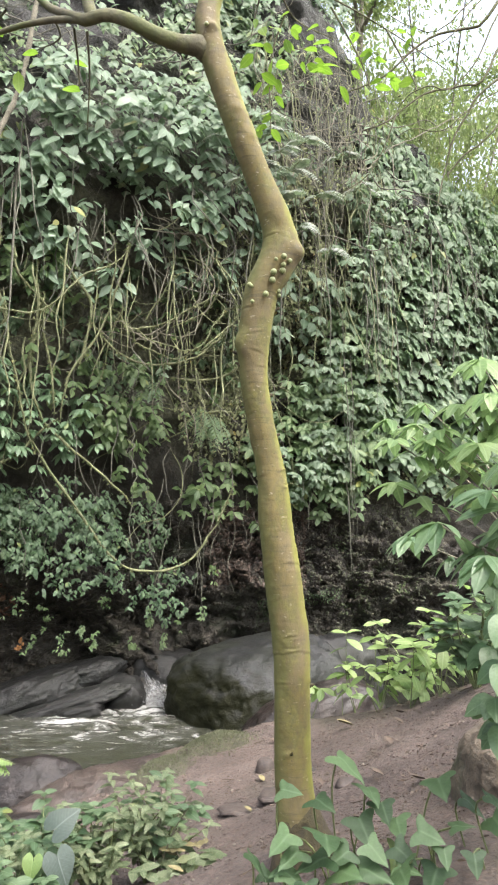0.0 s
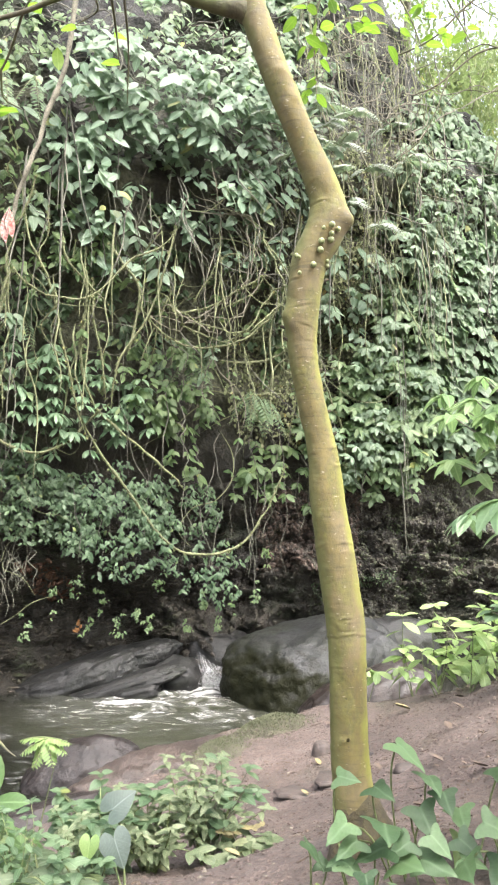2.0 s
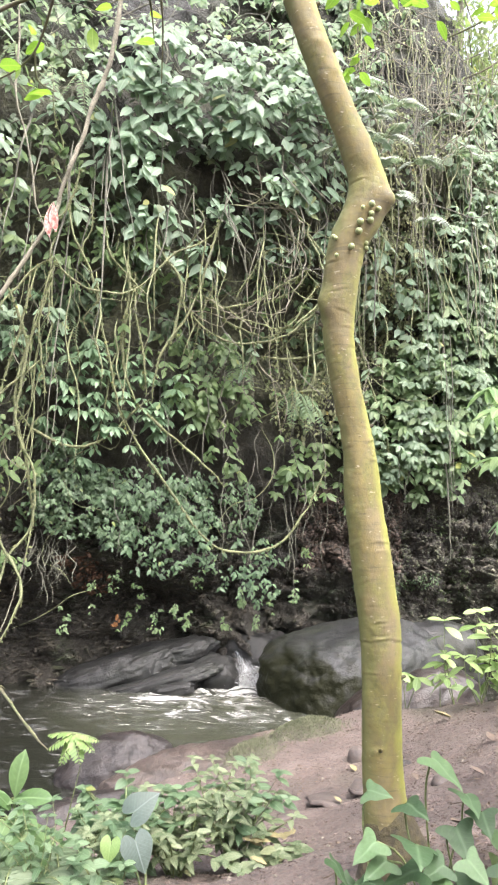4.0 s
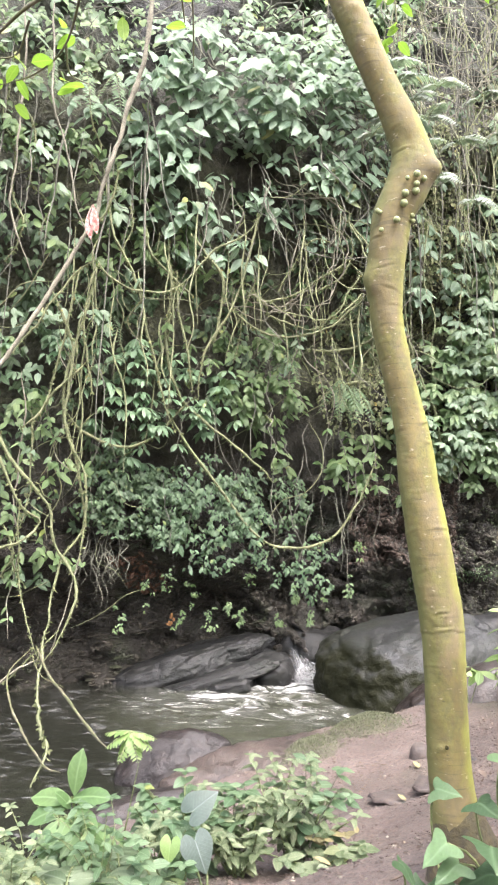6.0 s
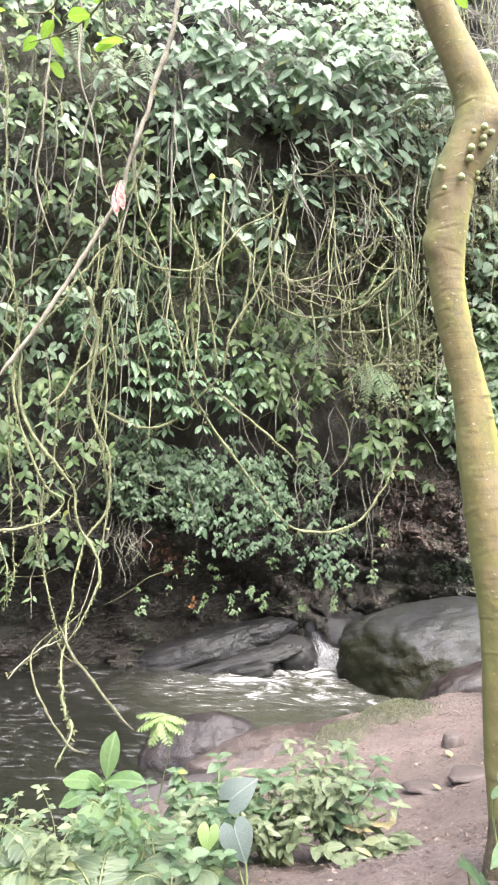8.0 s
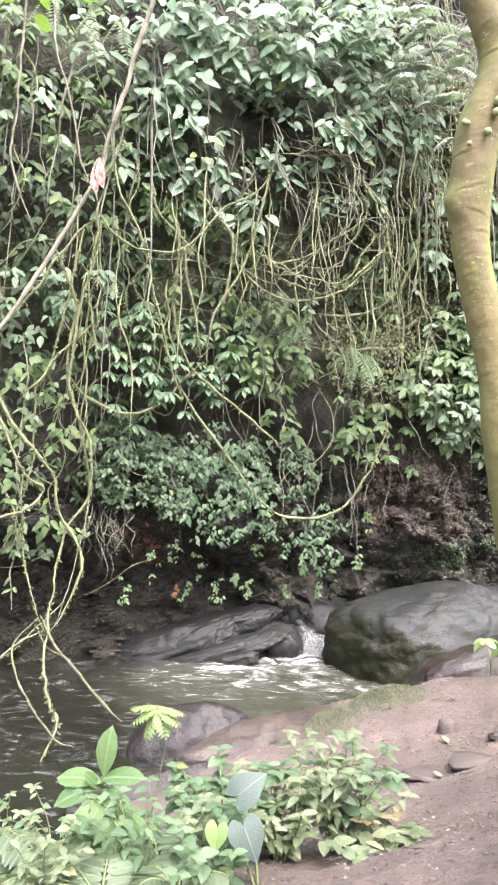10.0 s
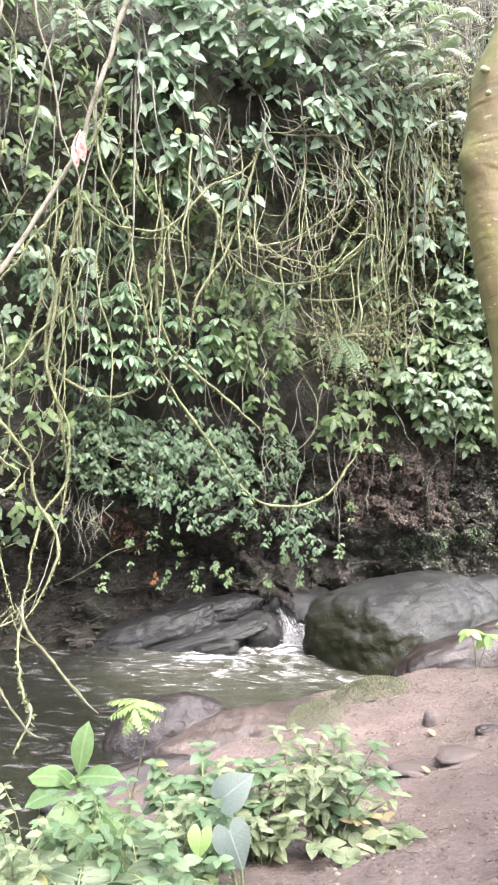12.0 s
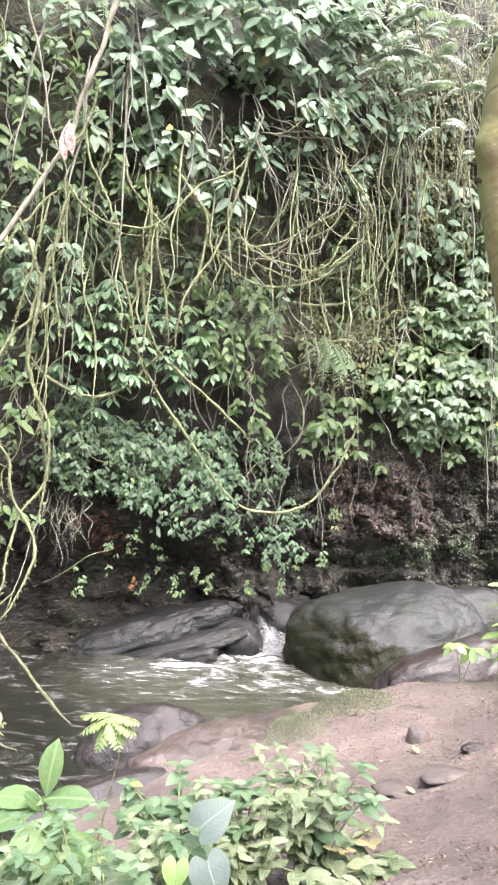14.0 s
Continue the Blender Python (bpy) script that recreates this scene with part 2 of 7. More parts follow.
RUBBLE_RED = surface("reddish_crumbling_rock", [(0.28, (0.030, 0.0205, 0.0150)), (0.5, (0.060, 0.0430, 0.0325)), (0.75, (0.096, 0.0740, 0.0570))], 5, 24, (0.45, 0.8), 0.8, 0.02, specular=0.28)
ORANGE = surface("orange_stone", [(0.3, (0.177, 0.082, 0.027)), (0.7, (0.286, 0.136, 0.048))], 9, 50, (0.7, 0.9), 0.4, 0.01)
RUST = surface("rust_soil", [(0.3, (0.041, 0.020, 0.012)), (0.7, (0.088, 0.044, 0.024))], 6, 40, (0.85, 1.0), 0.6, 0.01)

IVY = leaf_material("climber_leaf", (0.036, 0.070, 0.022), (0.112, 0.166, 0.060), 0.4, 0.4)
IVY_SHRUB = leaf_material("blue_green_shrub_leaf", (0.018, 0.041, 0.018), (0.074, 0.122, 0.058), 0.42, 0.35)
IVY_SOFT = leaf_material("soft_pale_climber_leaf", (0.072, 0.116, 0.063), (0.156, 0.214, 0.132), 0.46, 0.4)
IVY_PALE = leaf_material("pale_climber_leaf", (0.088, 0.146, 0.082), (0.178, 0.246, 0.162), 0.42, 0.4)
IVY_MID = leaf_material("soft_green_climber_leaf", (0.054, 0.098, 0.038), (0.142, 0.202, 0.090), 0.4, 0.4)
IVY_GREY = leaf_material("grey_green_leaf", (0.076, 0.122, 0.066), (0.150, 0.208, 0.124), 0.46, 0.4)
IVY_DARK = leaf_material("deep_green_shade_leaf", (0.024, 0.046, 0.018), (0.056, 0.094, 0.040), 0.42, 0.2)
FINGER = leaf_material("fingered_leaf", (0.060, 0.114, 0.054), (0.132, 0.202, 0.112), 0.38, 0.35)
FERN = leaf_material("fern_leaf", (0.038, 0.070, 0.032), (0.083, 0.122, 0.058), 0.6, 0.25)
FEATHER = leaf_material("silvery_fern_leaf", (0.115, 0.138, 0.108), (0.205, 0.228, 0.186), 0.75, 0.25)
BRIGHT = leaf_material("sunlit_leaf", (0.082, 0.150, 0.018), (0.165, 0.255, 0.036), 0.4, 0.5, (0.230, 0.430, 0.040))
LIME = leaf_material("lime_green_leaf", (0.088, 0.150, 0.042), (0.190, 0.270, 0.092), 0.42, 0.4, (0.24, 0.40, 0.10))
FRESH = leaf_material("fresh_green_leaf", (0.032, 0.064, 0.027), (0.074, 0.116, 0.056), 0.42, 0.25)
PALE = leaf_material("variegated_leaf", (0.032, 0.057, 0.021), (0.102, 0.130, 0.064), 0.48, 0.25, spots=(0.164, 0.178, 0.108))
ARUM = leaf_material("blue_green_arum_leaf", (0.030, 0.046, 0.034), (0.044, 0.062, 0.048), 0.5, 0.10, rib=0.5)
LOBE = leaf_material("pale_lobed_leaf", (0.0398, 0.0632, 0.0295), (0.0750, 0.1021, 0.0546), 0.5, 0.3, rib=0.5)
CREEPER = leaf_material("ground_creeper_leaf", (0.014, 0.034, 0.012), (0.052, 0.094, 0.036), 0.5, 0.22, rib=0.3)
MOSS_LEAF = leaf_material("moss_frond", (0.050, 0.060, 0.024), (0.110, 0.118, 0.052), 0.9, 0.2)
TENDER = leaf_material("tender_pale_leaf", (0.038, 0.078, 0.022), (0.072, 0.122, 0.040), 0.42, 0.3, rib=0.4)
WALL_MOSS = leaf_material("olive_wall_moss", (0.1000, 0.1125, 0.0525), (0.2250, 0.2375, 0.1250), 0.9, 0.25)
HUMP_MOSS = leaf_material("grey_green_hump_moss", (0.040, 0.045, 0.022), (0.092, 0.096, 0.056), 0.9, 0.15)
HUMP_EARTH = surface("mossy_earth", [(0.3, (0.034, 0.032, 0.018)), (0.7, (0.070, 0.062, 0.040))], 9, 60, (0.85, 1.0), 1.0, 0.02)
# Brown root bark, darkened further for the shade round the trunk's base.
FOOT = surface("darkened_root_bark", [(0.3, (0.026, 0.0195, 0.0080)), (0.7, (0.053, 0.041, 0.016))], 5, 40, (0.8, 0.95), 0.9, 0.012, stain=((0.030, 0.027, 0.0095), 0.42, 3))
LIGHT = leaf_material("light_green_leaf", (0.074, 0.142, 0.038), (0.160, 0.240, 0.086), 0.34, 0.4)
BUSH_LEAF = leaf_material("glossy_bush_leaf", (0.040, 0.082, 0.032), (0.110, 0.172, 0.086), 0.28, 0.35, rib=0.2)
# Sapling leaves; the sun falling on them is put into this paler green.
SUNLIT = leaf_material("sunlit_sapling_leaf", (0.105, 0.180, 0.052), (0.250, 0.335, 0.130), 0.3, 0.45, (0.30, 0.46, 0.12))
FAR_LEAF = leaf_material("far_tree_leaf", (0.088, 0.120, 0.040), (0.180, 0.222, 0.088), 0.6, 0.5, (0.220, 0.310, 0.100))


def water_material():
    m, nt, b = nodes_of("stream_water")
    vec = coords(nt, (1, 1.9, 1))
    flow = noise_of(nt, vec, 2.2, 6, 0.6, 1.6)
    streak = noise_of(nt, vec, 1.5, 6, 0.6, 3.2)
    pos = coords(nt)
    sep = node(nt, "ShaderNodeSeparateXYZ", [(0, pos)])

    def near(x, y, rx, ry):
        dx = math_node(nt, "DIVIDE", math_node(nt, "SUBTRACT", sep.outputs[0], x), rx)
        dy = math_node(nt, "DIVIDE", math_node(nt, "SUBTRACT", sep.outputs[1], y), ry)
        d = math_node(nt, "ADD", math_node(nt, "MULTIPLY", dx, dx), math_node(nt, "MULTIPLY", dy, dy))
        return math_node(nt, "MAXIMUM", math_node(nt, "SUBTRACT", 1.0, d), 0.0)

    churn = math_node(nt, "MAXIMUM", near(-1.55, 10.9, 1.2, 1.0), near(-0.1, 9.9, 0.75, 0.35))
    churn = math_node(nt, "MAXIMUM", churn, math_node(nt, "MULTIPLY", near(-2.0, 9.8, 2.1, 1.4), 0.64))
    churn = math_node(nt, "MAXIMUM", churn, math_node(nt, "MULTIPLY", near(-4.0, 8.2, 3.0, 2.2), 0.10))
    level = math_node(nt, "ADD", streak, math_node(nt, "MULTIPLY", churn, 0.26))
    tongue = math_node(nt, "MULTIPLY", math_node(nt, "MAXIMUM", near(-2.45, 10.05, 0.62, 0.13), near(-0.35, 9.25, 0.55, 0.2)), 0.22)
    level = math_node(nt, "ADD", level, tongue)
    speck = ramp(nt, noise_of(nt, vec, 15, 5, 0.7, 0.6), [(0.36, grey(0.25)), (0.56, grey(1.0))])
    foam = math_node(nt, "MULTIPLY", ramp(nt, level, [(0.56, grey(0)), (0.68, grey(0.20)), (0.78, grey(0.6)), (0.92, grey(1))]), speck)
    # Darker away from the fall: the dark cliff's reflection is put into the colour.
    col = mixed(nt, foam, mixed(nt, math_node(nt, "MINIMUM", math_node(nt, "MULTIPLY", near(-0.9, 9.6, 3.2, 2.6), 1.6), 1.0), (0.0085, 0.0090, 0.0066), ramp(nt, flow, [(0.3, (0.018, 0.0195, 0.0130)), (0.7, (0.033, 0.0345, 0.0235))])), (0.36, 0.36, 0.355))
    nt.links.new(col, b.inputs["Base Color"])
    nt.links.new(mixed(nt, foam, grey(0.07), grey(0.7)), b.inputs["Roughness"])
    b.inputs["IOR"].default_value = 1.33
    bump(nt, b, math_node(nt, "ADD", flow, math_node(nt, "MULTIPLY", streak, 0.6)), 0.2, 0.05)
    return m


WATER = water_material()
FOAM = surface("white_water", [(0.3, (0.150, 0.156, 0.156)), (0.7, (0.340, 0.340, 0.340))], 6, 40, (0.4, 0.8), 0.5, 0.02, (1, 1, 0.2))



def veil_material():
    """Broken white water: strands along the fall, clear between them."""
    m, nt, b = nodes_of("falling_water")
    uv = nt.nodes.new("ShaderNodeTexCoord").outputs["UV"]
    stretch = node(nt, "ShaderNodeMapping", [(0, uv)])
    stretch.inputs["Scale"].default_value = (9, 1.6, 1)
    strands = noise_of(nt, stretch.outputs[0], 1.6, 7, 0.7, 0.8)
    b.inputs["Base Color"].default_value = (0.32, 0.325, 0.325, 1)
    b.inputs["Roughness"].default_value = 0.35
    clear = nt.nodes.new("ShaderNodeBsdfTransparent")
    mx = node(nt, "ShaderNodeMixShader", [(0, ramp(nt, strands, [(0.46, grey(0.0)), (0.66, grey(0.75))])), (1, clear.outputs[0]), (2, b.outputs[0])])
    nt.links.new(mx.outputs[0], nt.nodes["Material Output"].inputs[0])
    return m


VEIL = veil_material()

# ---- shape helpers ----
def mesh(name, verts, faces, material, smooth=True, uv=None):
    me = bpy.data.meshes.new(name)
    me.from_pydata(np.asarray(verts, float).tolist() if not isinstance(verts, list) else verts, [], faces if isinstance(faces, list) else faces.tolist())
    me.materials.append(material)
    if smooth:
        me.polygons.foreach_set("use_smooth", np.ones(len(me.polygons), bool))
    if uv is not None:
        layer = me.uv_layers.new(name="UVMap")
        index = np.empty(len(me.loops), int)
        me.loops.foreach_get("vertex_index", index)
        layer.data.foreach_set("uv", np.asarray(uv, np.float32)[index].ravel())
    me.update()
    return me


def thing(name, label, category, data=None, at=None, group="", kind=""):
    ob = new(name, data)
    if at is not None:
        ob.location = at
    return tagged(ob, label, category, group, kind)


def child(name, data, parent, m=None, label=""):
    ob = new(name, data)
    ob.parent = parent
    if m is not None:
        ob.matrix_basis = m
    if label:
        ob["label"] = label
    return ob


def smooth_path(points, step):
    """Catmull-Rom through the points, resampled about every step metres."""
    p = np.array(points, float)
    p = np.vstack([2 * p[0] - p[1], p, 2 * p[-1] - p[-2]])
    out = []
    for i in range(1, len(p) - 2):
        n = max(2, int(np.linalg.norm(p[i + 1][:3] - p[i][:3]) / step))
        for t in np.arange(n) / n:
            a, b, c, d = p[i - 1], p[i], p[i + 1], p[i + 2]
            out.append(0.5 * (2 * b + (c - a) * t + (2 * a - 5 * b + 4 * c - d) * t * t + (3 * b - a - 3 * c + d) * t ** 3))
    out.append(p[-2])
    return np.array(out)


def tube_arrays(path, radius, sides=7, lump=0.0, rng=None):
    """Vertices and quads of a tube along the path; radius is a number or one for each point."""
    path = np.asarray(path, float)
    n = len(path)
    r = np.broadcast_to(np.asarray(radius, float), (n,))
    tan = np.gradient(path, axis=0)
    tan /= np.linalg.norm(tan, axis=1)[:, None] + 1e-9
    ref = np.array([0.31, 0.9, 0.29])
    u = np.cross(tan, ref)
    u /= np.linalg.norm(u, axis=1)[:, None] + 1e-9
    w = np.cross(tan, u)
    a = np.arange(sides) * 2 * np.pi / sides
    ring = u[:, None, :] * np.cos(a)[None, :, None] + w[:, None, :] * np.sin(a)[None, :, None]
    rr = r[:, None] * np.ones((1, sides))
    if lump and rng is not None:
        rr = rr * (1 + lump * rng.uniform(-1, 1, (n, sides)))
    v = path[:, None, :] + ring * rr[:, :, None]
    i, j = np.meshgrid(np.arange(n - 1), np.arange(sides), indexing="ij")
    k = (j + 1) % sides
    f = np.stack([i * sides + j, i * sides + k, (i + 1) * sides + k, (i + 1) * sides + j], -1).reshape(-1, 4)
    return v.reshape(-1, 3), f


def joined(parts):
    """One set of vertices and quads from many."""
    vs, fs, base = [], [], 0
    for v, f in parts:
        vs.append(v)
        fs.append(f + base)
        base += len(v)
    return np.vstack(vs), np.vstack(fs)


def leaf_shape(outline, rows=5, fold=0.12, droop=0.25, wave=0.0):
    """A blade of length 1 along +y, three points across each row: (vertices, quads, uv). outline gives the half width at 0..1."""
    v, uv = [], []
    for i in range(rows + 1):
        t = i / rows
        h = max(outline(t), 0.004)
        z = -droop * t * t
        e = fold * h + wave * math.sin(t * 9)
        v += [(-h, t, z + e), (0, t, z), (h, t, z + fold * h - wave * math.sin(t * 9))]
        uv += [(0.5 - h, t), (0.5, t), (0.5 + h, t)]
    f = []
    for i in range(rows):
        a = 3 * i
        f += [(a, a + 1, a + 4, a + 3), (a + 1, a + 2, a + 5, a + 4)]
    return np.array(v), np.array(f), np.array(uv)


def ovate(width, peak=0.4):
    return lambda t: width * (math.sin(math.pi * t ** (math.log(0.5) / math.log(peak)))) ** 0.68 if 0 < t < 1 else 0.0


def heart_shape(width, lobe=0.34, rows=14, fold=0.06, droop=0.25):
    """A heart-shaped blade whose two round lobes reach behind the stalk."""
    ts = [-lobe * k for k in (1, 0.96, 0.86, 0.7, 0.5, 0.3, 0.12)] + [k / (rows - 1) for k in range(rows)]
    v, uv, f = [], [], []
    for t in ts:
        lobe_x = 0.42 * width
        inner = lobe_x * (-t / lobe) ** 2 if t < 0 else 0.0
        if t < 0.15:
            h = lobe_x + (width - lobe_x) * math.sqrt(max(0.0, 1 - ((0.15 - t) / (0.15 + lobe)) ** 2))
        else:
            h = width * (1 - ((t - 0.15) / 0.85) ** 1.5)
        h = max(h, inner + 0.004)
        z = -droop * max(t, 0) ** 2 - 0.1 * max(-t, 0)
        v += [(-h, t, z + fold * h), (-inner, t, z), (inner, t, z), (h, t, z + fold * h)]
        uv += [(0.5 - 0.5 * h / width, max(t, 0)), (0.5 - 0.4 * inner, max(t, 0)), (0.5 + 0.4 * inner, max(t, 0)), (0.5 + 0.5 * h / width, max(t, 0))]
    for i in range(len(ts) - 1):
        a = 4 * i
        f += [(a, a + 1, a + 5, a + 4), (a + 2, a + 3, a + 7, a + 6)]
    return np.array(v), np.array(f), np.array(uv)


OVATE = leaf_shape(ovate(0.30, 0.40))
BROAD = leaf_shape(ovate(0.36, 0.42), 5, 0.1, 0.35)


def pointed(width):
    """An elliptic blade that narrows into a short drip tip."""
    return lambda t: width * math.sin(math.pi * t ** 0.84) ** 0.8 * (1.05 - 0.3 * t) if 0 < t < 1 else 0.0


POINTED = leaf_shape(pointed(0.27), 6, 0.08, 0.18)
LANCE = leaf_shape(ovate(0.17, 0.45), 5, 0.2, 0.35)
FINGERS = leaf_shape(ovate(0.19, 0.6), 4, 0.15, 0.45)
SMALL = leaf_shape(ovate(0.27, 0.42), 3, 0.15, 0.3)
STAR = leaf_shape(ovate(0.24, 0.52), 5, 0.1, 0.3)
FINE = leaf_shape(ovate(0.11, 0.35), 3, 0.05, 0.35)
PINNA = leaf_shape(ovate(0.15, 0.3), 2, 0.05, 0.15)
HEART = heart_shape(0.56)


def three_lobed():
    """One blade with a long middle lobe and two short side lobes, from the midrib out to the rim."""
    rim = [(0.04, -0.03), (0.21, -0.12), (0.42, -0.15), (0.57, -0.08), (0.46, 0.09), (0.37, 0.20), (0.33, 0.31), (0.31, 0.44), (0.21, 0.65), (0.09, 0.82), (0.0, 0.96)]
    rim = [(max(x, 0.004), y) for x, y, _ in smooth_path([(x, y, 0.0) for x, y in rim], 0.09)]
    mid = np.linspace(0, 1, len(rim)) ** 1.3 * 0.96
    v, uv, f = [], [], []
    for (x, y), m in zip(rim, mid):
        for side in (-1, 0, 1):
            px, py = side * x, (y if side else m)
            v.append((px, py, 0.22 * abs(px) - 0.30 * py * abs(py) - 0.55 * px * px + 0.03 * math.sin(9 * py + 4 * px)))
            uv.append((0.5 + 0.5 * px, max(py, 0)))
    for k in range(len(rim) - 1):
        a = 3 * k
        f += [(a, a + 1, a + 4, a + 3), (a + 1, a + 2, a + 5, a + 4)]
    return np.array(v), np.array(f), np.array(uv)


THREE = three_lobed()


def frames_of(d, n):
    """Rotation matrices whose y is d and whose z is as near n as can be."""
    d = d / (np.linalg.norm(d, axis=1)[:, None] + 1e-9)
    x = np.cross(d, n)
    x /= np.linalg.norm(x, axis=1)[:, None] + 1e-9
    z = np.cross(x, d)
    return np.stack([x, d, z], -1)


def leaves_mesh(name, shape, pos, d, n, size, material):
    """Many blades in one mesh."""
    v, f, uv = shape
    r = frames_of(np.asarray(d, float), np.asarray(n, float))
    pts = np.einsum("nij,vj->nvi", r, v) * np.asarray(size)[:, None, None] + np.asarray(pos)[:, None, :]
    faces = (f[None] + (np.arange(len(pts)) * len(v))[:, None, None]).reshape(-1, 4)
    return mesh(name, pts.reshape(-1, 3), faces, material, True, np.tile(uv, (len(pts), 1)))


BLADES = {}


def blade(shape_name, shape, material):
    """A single shared blade mesh for leaves that are parts."""
    key = (shape_name, material.name)
    if key not in BLADES:
        BLADES[key] = mesh("leaf", shape[0], shape[1], material, True, shape[2])
    return BLADES[key]


def leaf_parts(parent, shape_name, shape, material, pos, d, n, size, name="leaf"):
    data = blade(shape_name, shape, material)
    for p, r, s in zip(pos, frames_of(np.asarray(d, float), np.asarray(n, float)), size):
        child(name, data, parent, Matrix.Translation(p) @ Matrix(r.tolist()).to_4x4() @ Matrix.Scale(s, 4))


def lumps(p, scale, octaves=4):
    return noise.fractal(Vector(p) * scale, 0.9, 2.1, octaves)


def boulder(name, label, at, size, material, seed, turn=0.0, rough=0.16, detail=5, flat=0.0, category="boulder", edge=0.82, tip=0.0, crag=0.05):
    """A rounded, weathered rock; at is its middle, size its half axes."""
    bm = bmesh.new()
    bmesh.ops.create_icosphere(bm, subdivisions=detail, radius=1)
    rot = Matrix.Rotation(radians(turn), 3, "Z") @ Matrix.Rotation(radians(tip), 3, "Y")
    for v in bm.verts:
        c = v.co.normalized()
        q = Vector([math.copysign(abs(k) ** edge, k) for k in c])
        k = 1 + rough * lumps(q + Vector((seed * 3.7, seed, 0)), 0.9, 3) + rough * 0.22 * lumps(q + Vector((seed, 0, 0)), 4, 4)
        s = Vector((q.x * size[0], q.y * size[1], q.z * size[2]))
        ridge = 1 - abs(noise.noise(Vector((s.x * 1.1 + s.z * 1.6, s.y * 1.4, s.z * 3.2 - s.x * 1.5)) + Vector((seed, 0, 0)))) * 2
        k += crag * (0.9 * noise.fractal(s * 3.1 + Vector((0, seed, 0)), 0.8, 2.1, 5) - 0.45 * max(0, ridge) ** 8)
        q = q * k
        if flat and q.z > flat:
            q.z = flat + (q.z - flat) * 0.35
        v.co = rot @ Vector((q.x * size[0], q.y * size[1], q.z * size[2]))
    me = bpy.data.meshes.new(name)
    bm.to_mesh(me)
    bm.free()
    me.materials.append(material)
    me.polygons.foreach_set("use_smooth", np.ones(len(me.polygons), bool))
    return thing(name, label, category, me, at)

# ---- ground ----
GROUND_PLAN = [(0, 0, .42), (0, -4, .5), (.17, 2.75, .66), (-.14, 3.9, .27), (.1, 5.8, .03), (.2, 8, -.03), (.9, 7.5, .2), (1.33, 7, .38), (1.2, 5, .62), (.9, 3.2, .72),
               (-.5, 4, .12), (-1.5, 3.4, .22), (-1.7, 5, -.15), (-1.45, 6.4, -.22), (-.96, 7.6, -.22), (-2.4, 6.2, -.55), (-3, 5.7, -.6), (-2.6, 4.4, -.5),
               (-4, 8, -1.1), (-1.6, 9.2, -1.0), (.3, 9.4, -.75), (2.5, 9, -.3), (2.6, 5, 1.3), (2.5, 1, 1.4), (-5, 3, -.2), (-3, 0, .3), (5, 8, 1.6)]
_c = np.array(GROUND_PLAN)


def _kernel(a, b):
    return np.sqrt(((a[:, None, :] - b[None, :, :]) ** 2).sum(-1) + 0.16)


_w = np.linalg.solve(_kernel(_c[:, :2], _c[:, :2]) + 0.02 * np.eye(len(_c)), _c[:, 2] - 0.2)


def ground_z(x, y):
    x, y = np.broadcast_arrays(np.asarray(x, float), np.asarray(y, float))
    flat = np.stack([x.ravel(), y.ravel()], -1)
    near = 0.2 + _kernel(flat, _c[:, :2]) @ _w
    r = np.hypot(flat[:, 0], flat[:, 1] - 4)
    fade = np.clip((r - 7) / 6, 0, 1)
    bank = np.interp(flat[:, 0], (-9, 4), (-1.1, 1.9))
    far = bank + (-1.2 - bank) * np.clip((flat[:, 1] - 7) / 3, 0, 1)
    return (near * (1 - fade) + far * fade).reshape(x.shape)


def axis(lo, hi, step, reach):
    inner = list(np.arange(lo, hi + 1e-6, step))
    grow, left, right = step * 2, [lo], [hi]
    while right[-1] < hi + reach:
        right.append(right[-1] + grow)
        left.append(left[-1] - grow)
        grow *= 1.35
    return np.array(left[:0:-1] + inner + right[1:])


def grid_faces(nx, ny):
    i, j = np.meshgrid(np.arange(nx - 1), np.arange(ny - 1), indexing="ij")
    return np.stack([i * ny + j, (i + 1) * ny + j, (i + 1) * ny + j + 1, i * ny + j + 1], -1).reshape(-1, 4)


def build_ground():
    gx, gy = axis(-3.2, 2.2, 0.035, 900), axis(1.6, 9.2, 0.035, 900)
    X, Y = np.meshgrid(gx, gy, indexing="ij")
    Z = ground_z(X, Y)
    v = np.stack([X, Y, Z], -1).reshape(-1, 3)
    for p in v:
        if -8 < p[0] < 8 and -3 < p[1] < 12:
            p[2] += 0.035 * noise.fractal(Vector((p[0], p[1], 0)) * 1.6, 0.9, 2.0, 3) + 0.012 * noise.fractal(Vector((p[0], p[1], 3)) * 9, 0.8, 2.0, 3)
    return thing("ground", "trodden reddish-brown earth path on the stream bank", "ground", mesh("ground", v, grid_faces(len(gx), len(gy)), EARTH), kind="structure")


build_ground()
WATER_Z = -0.42


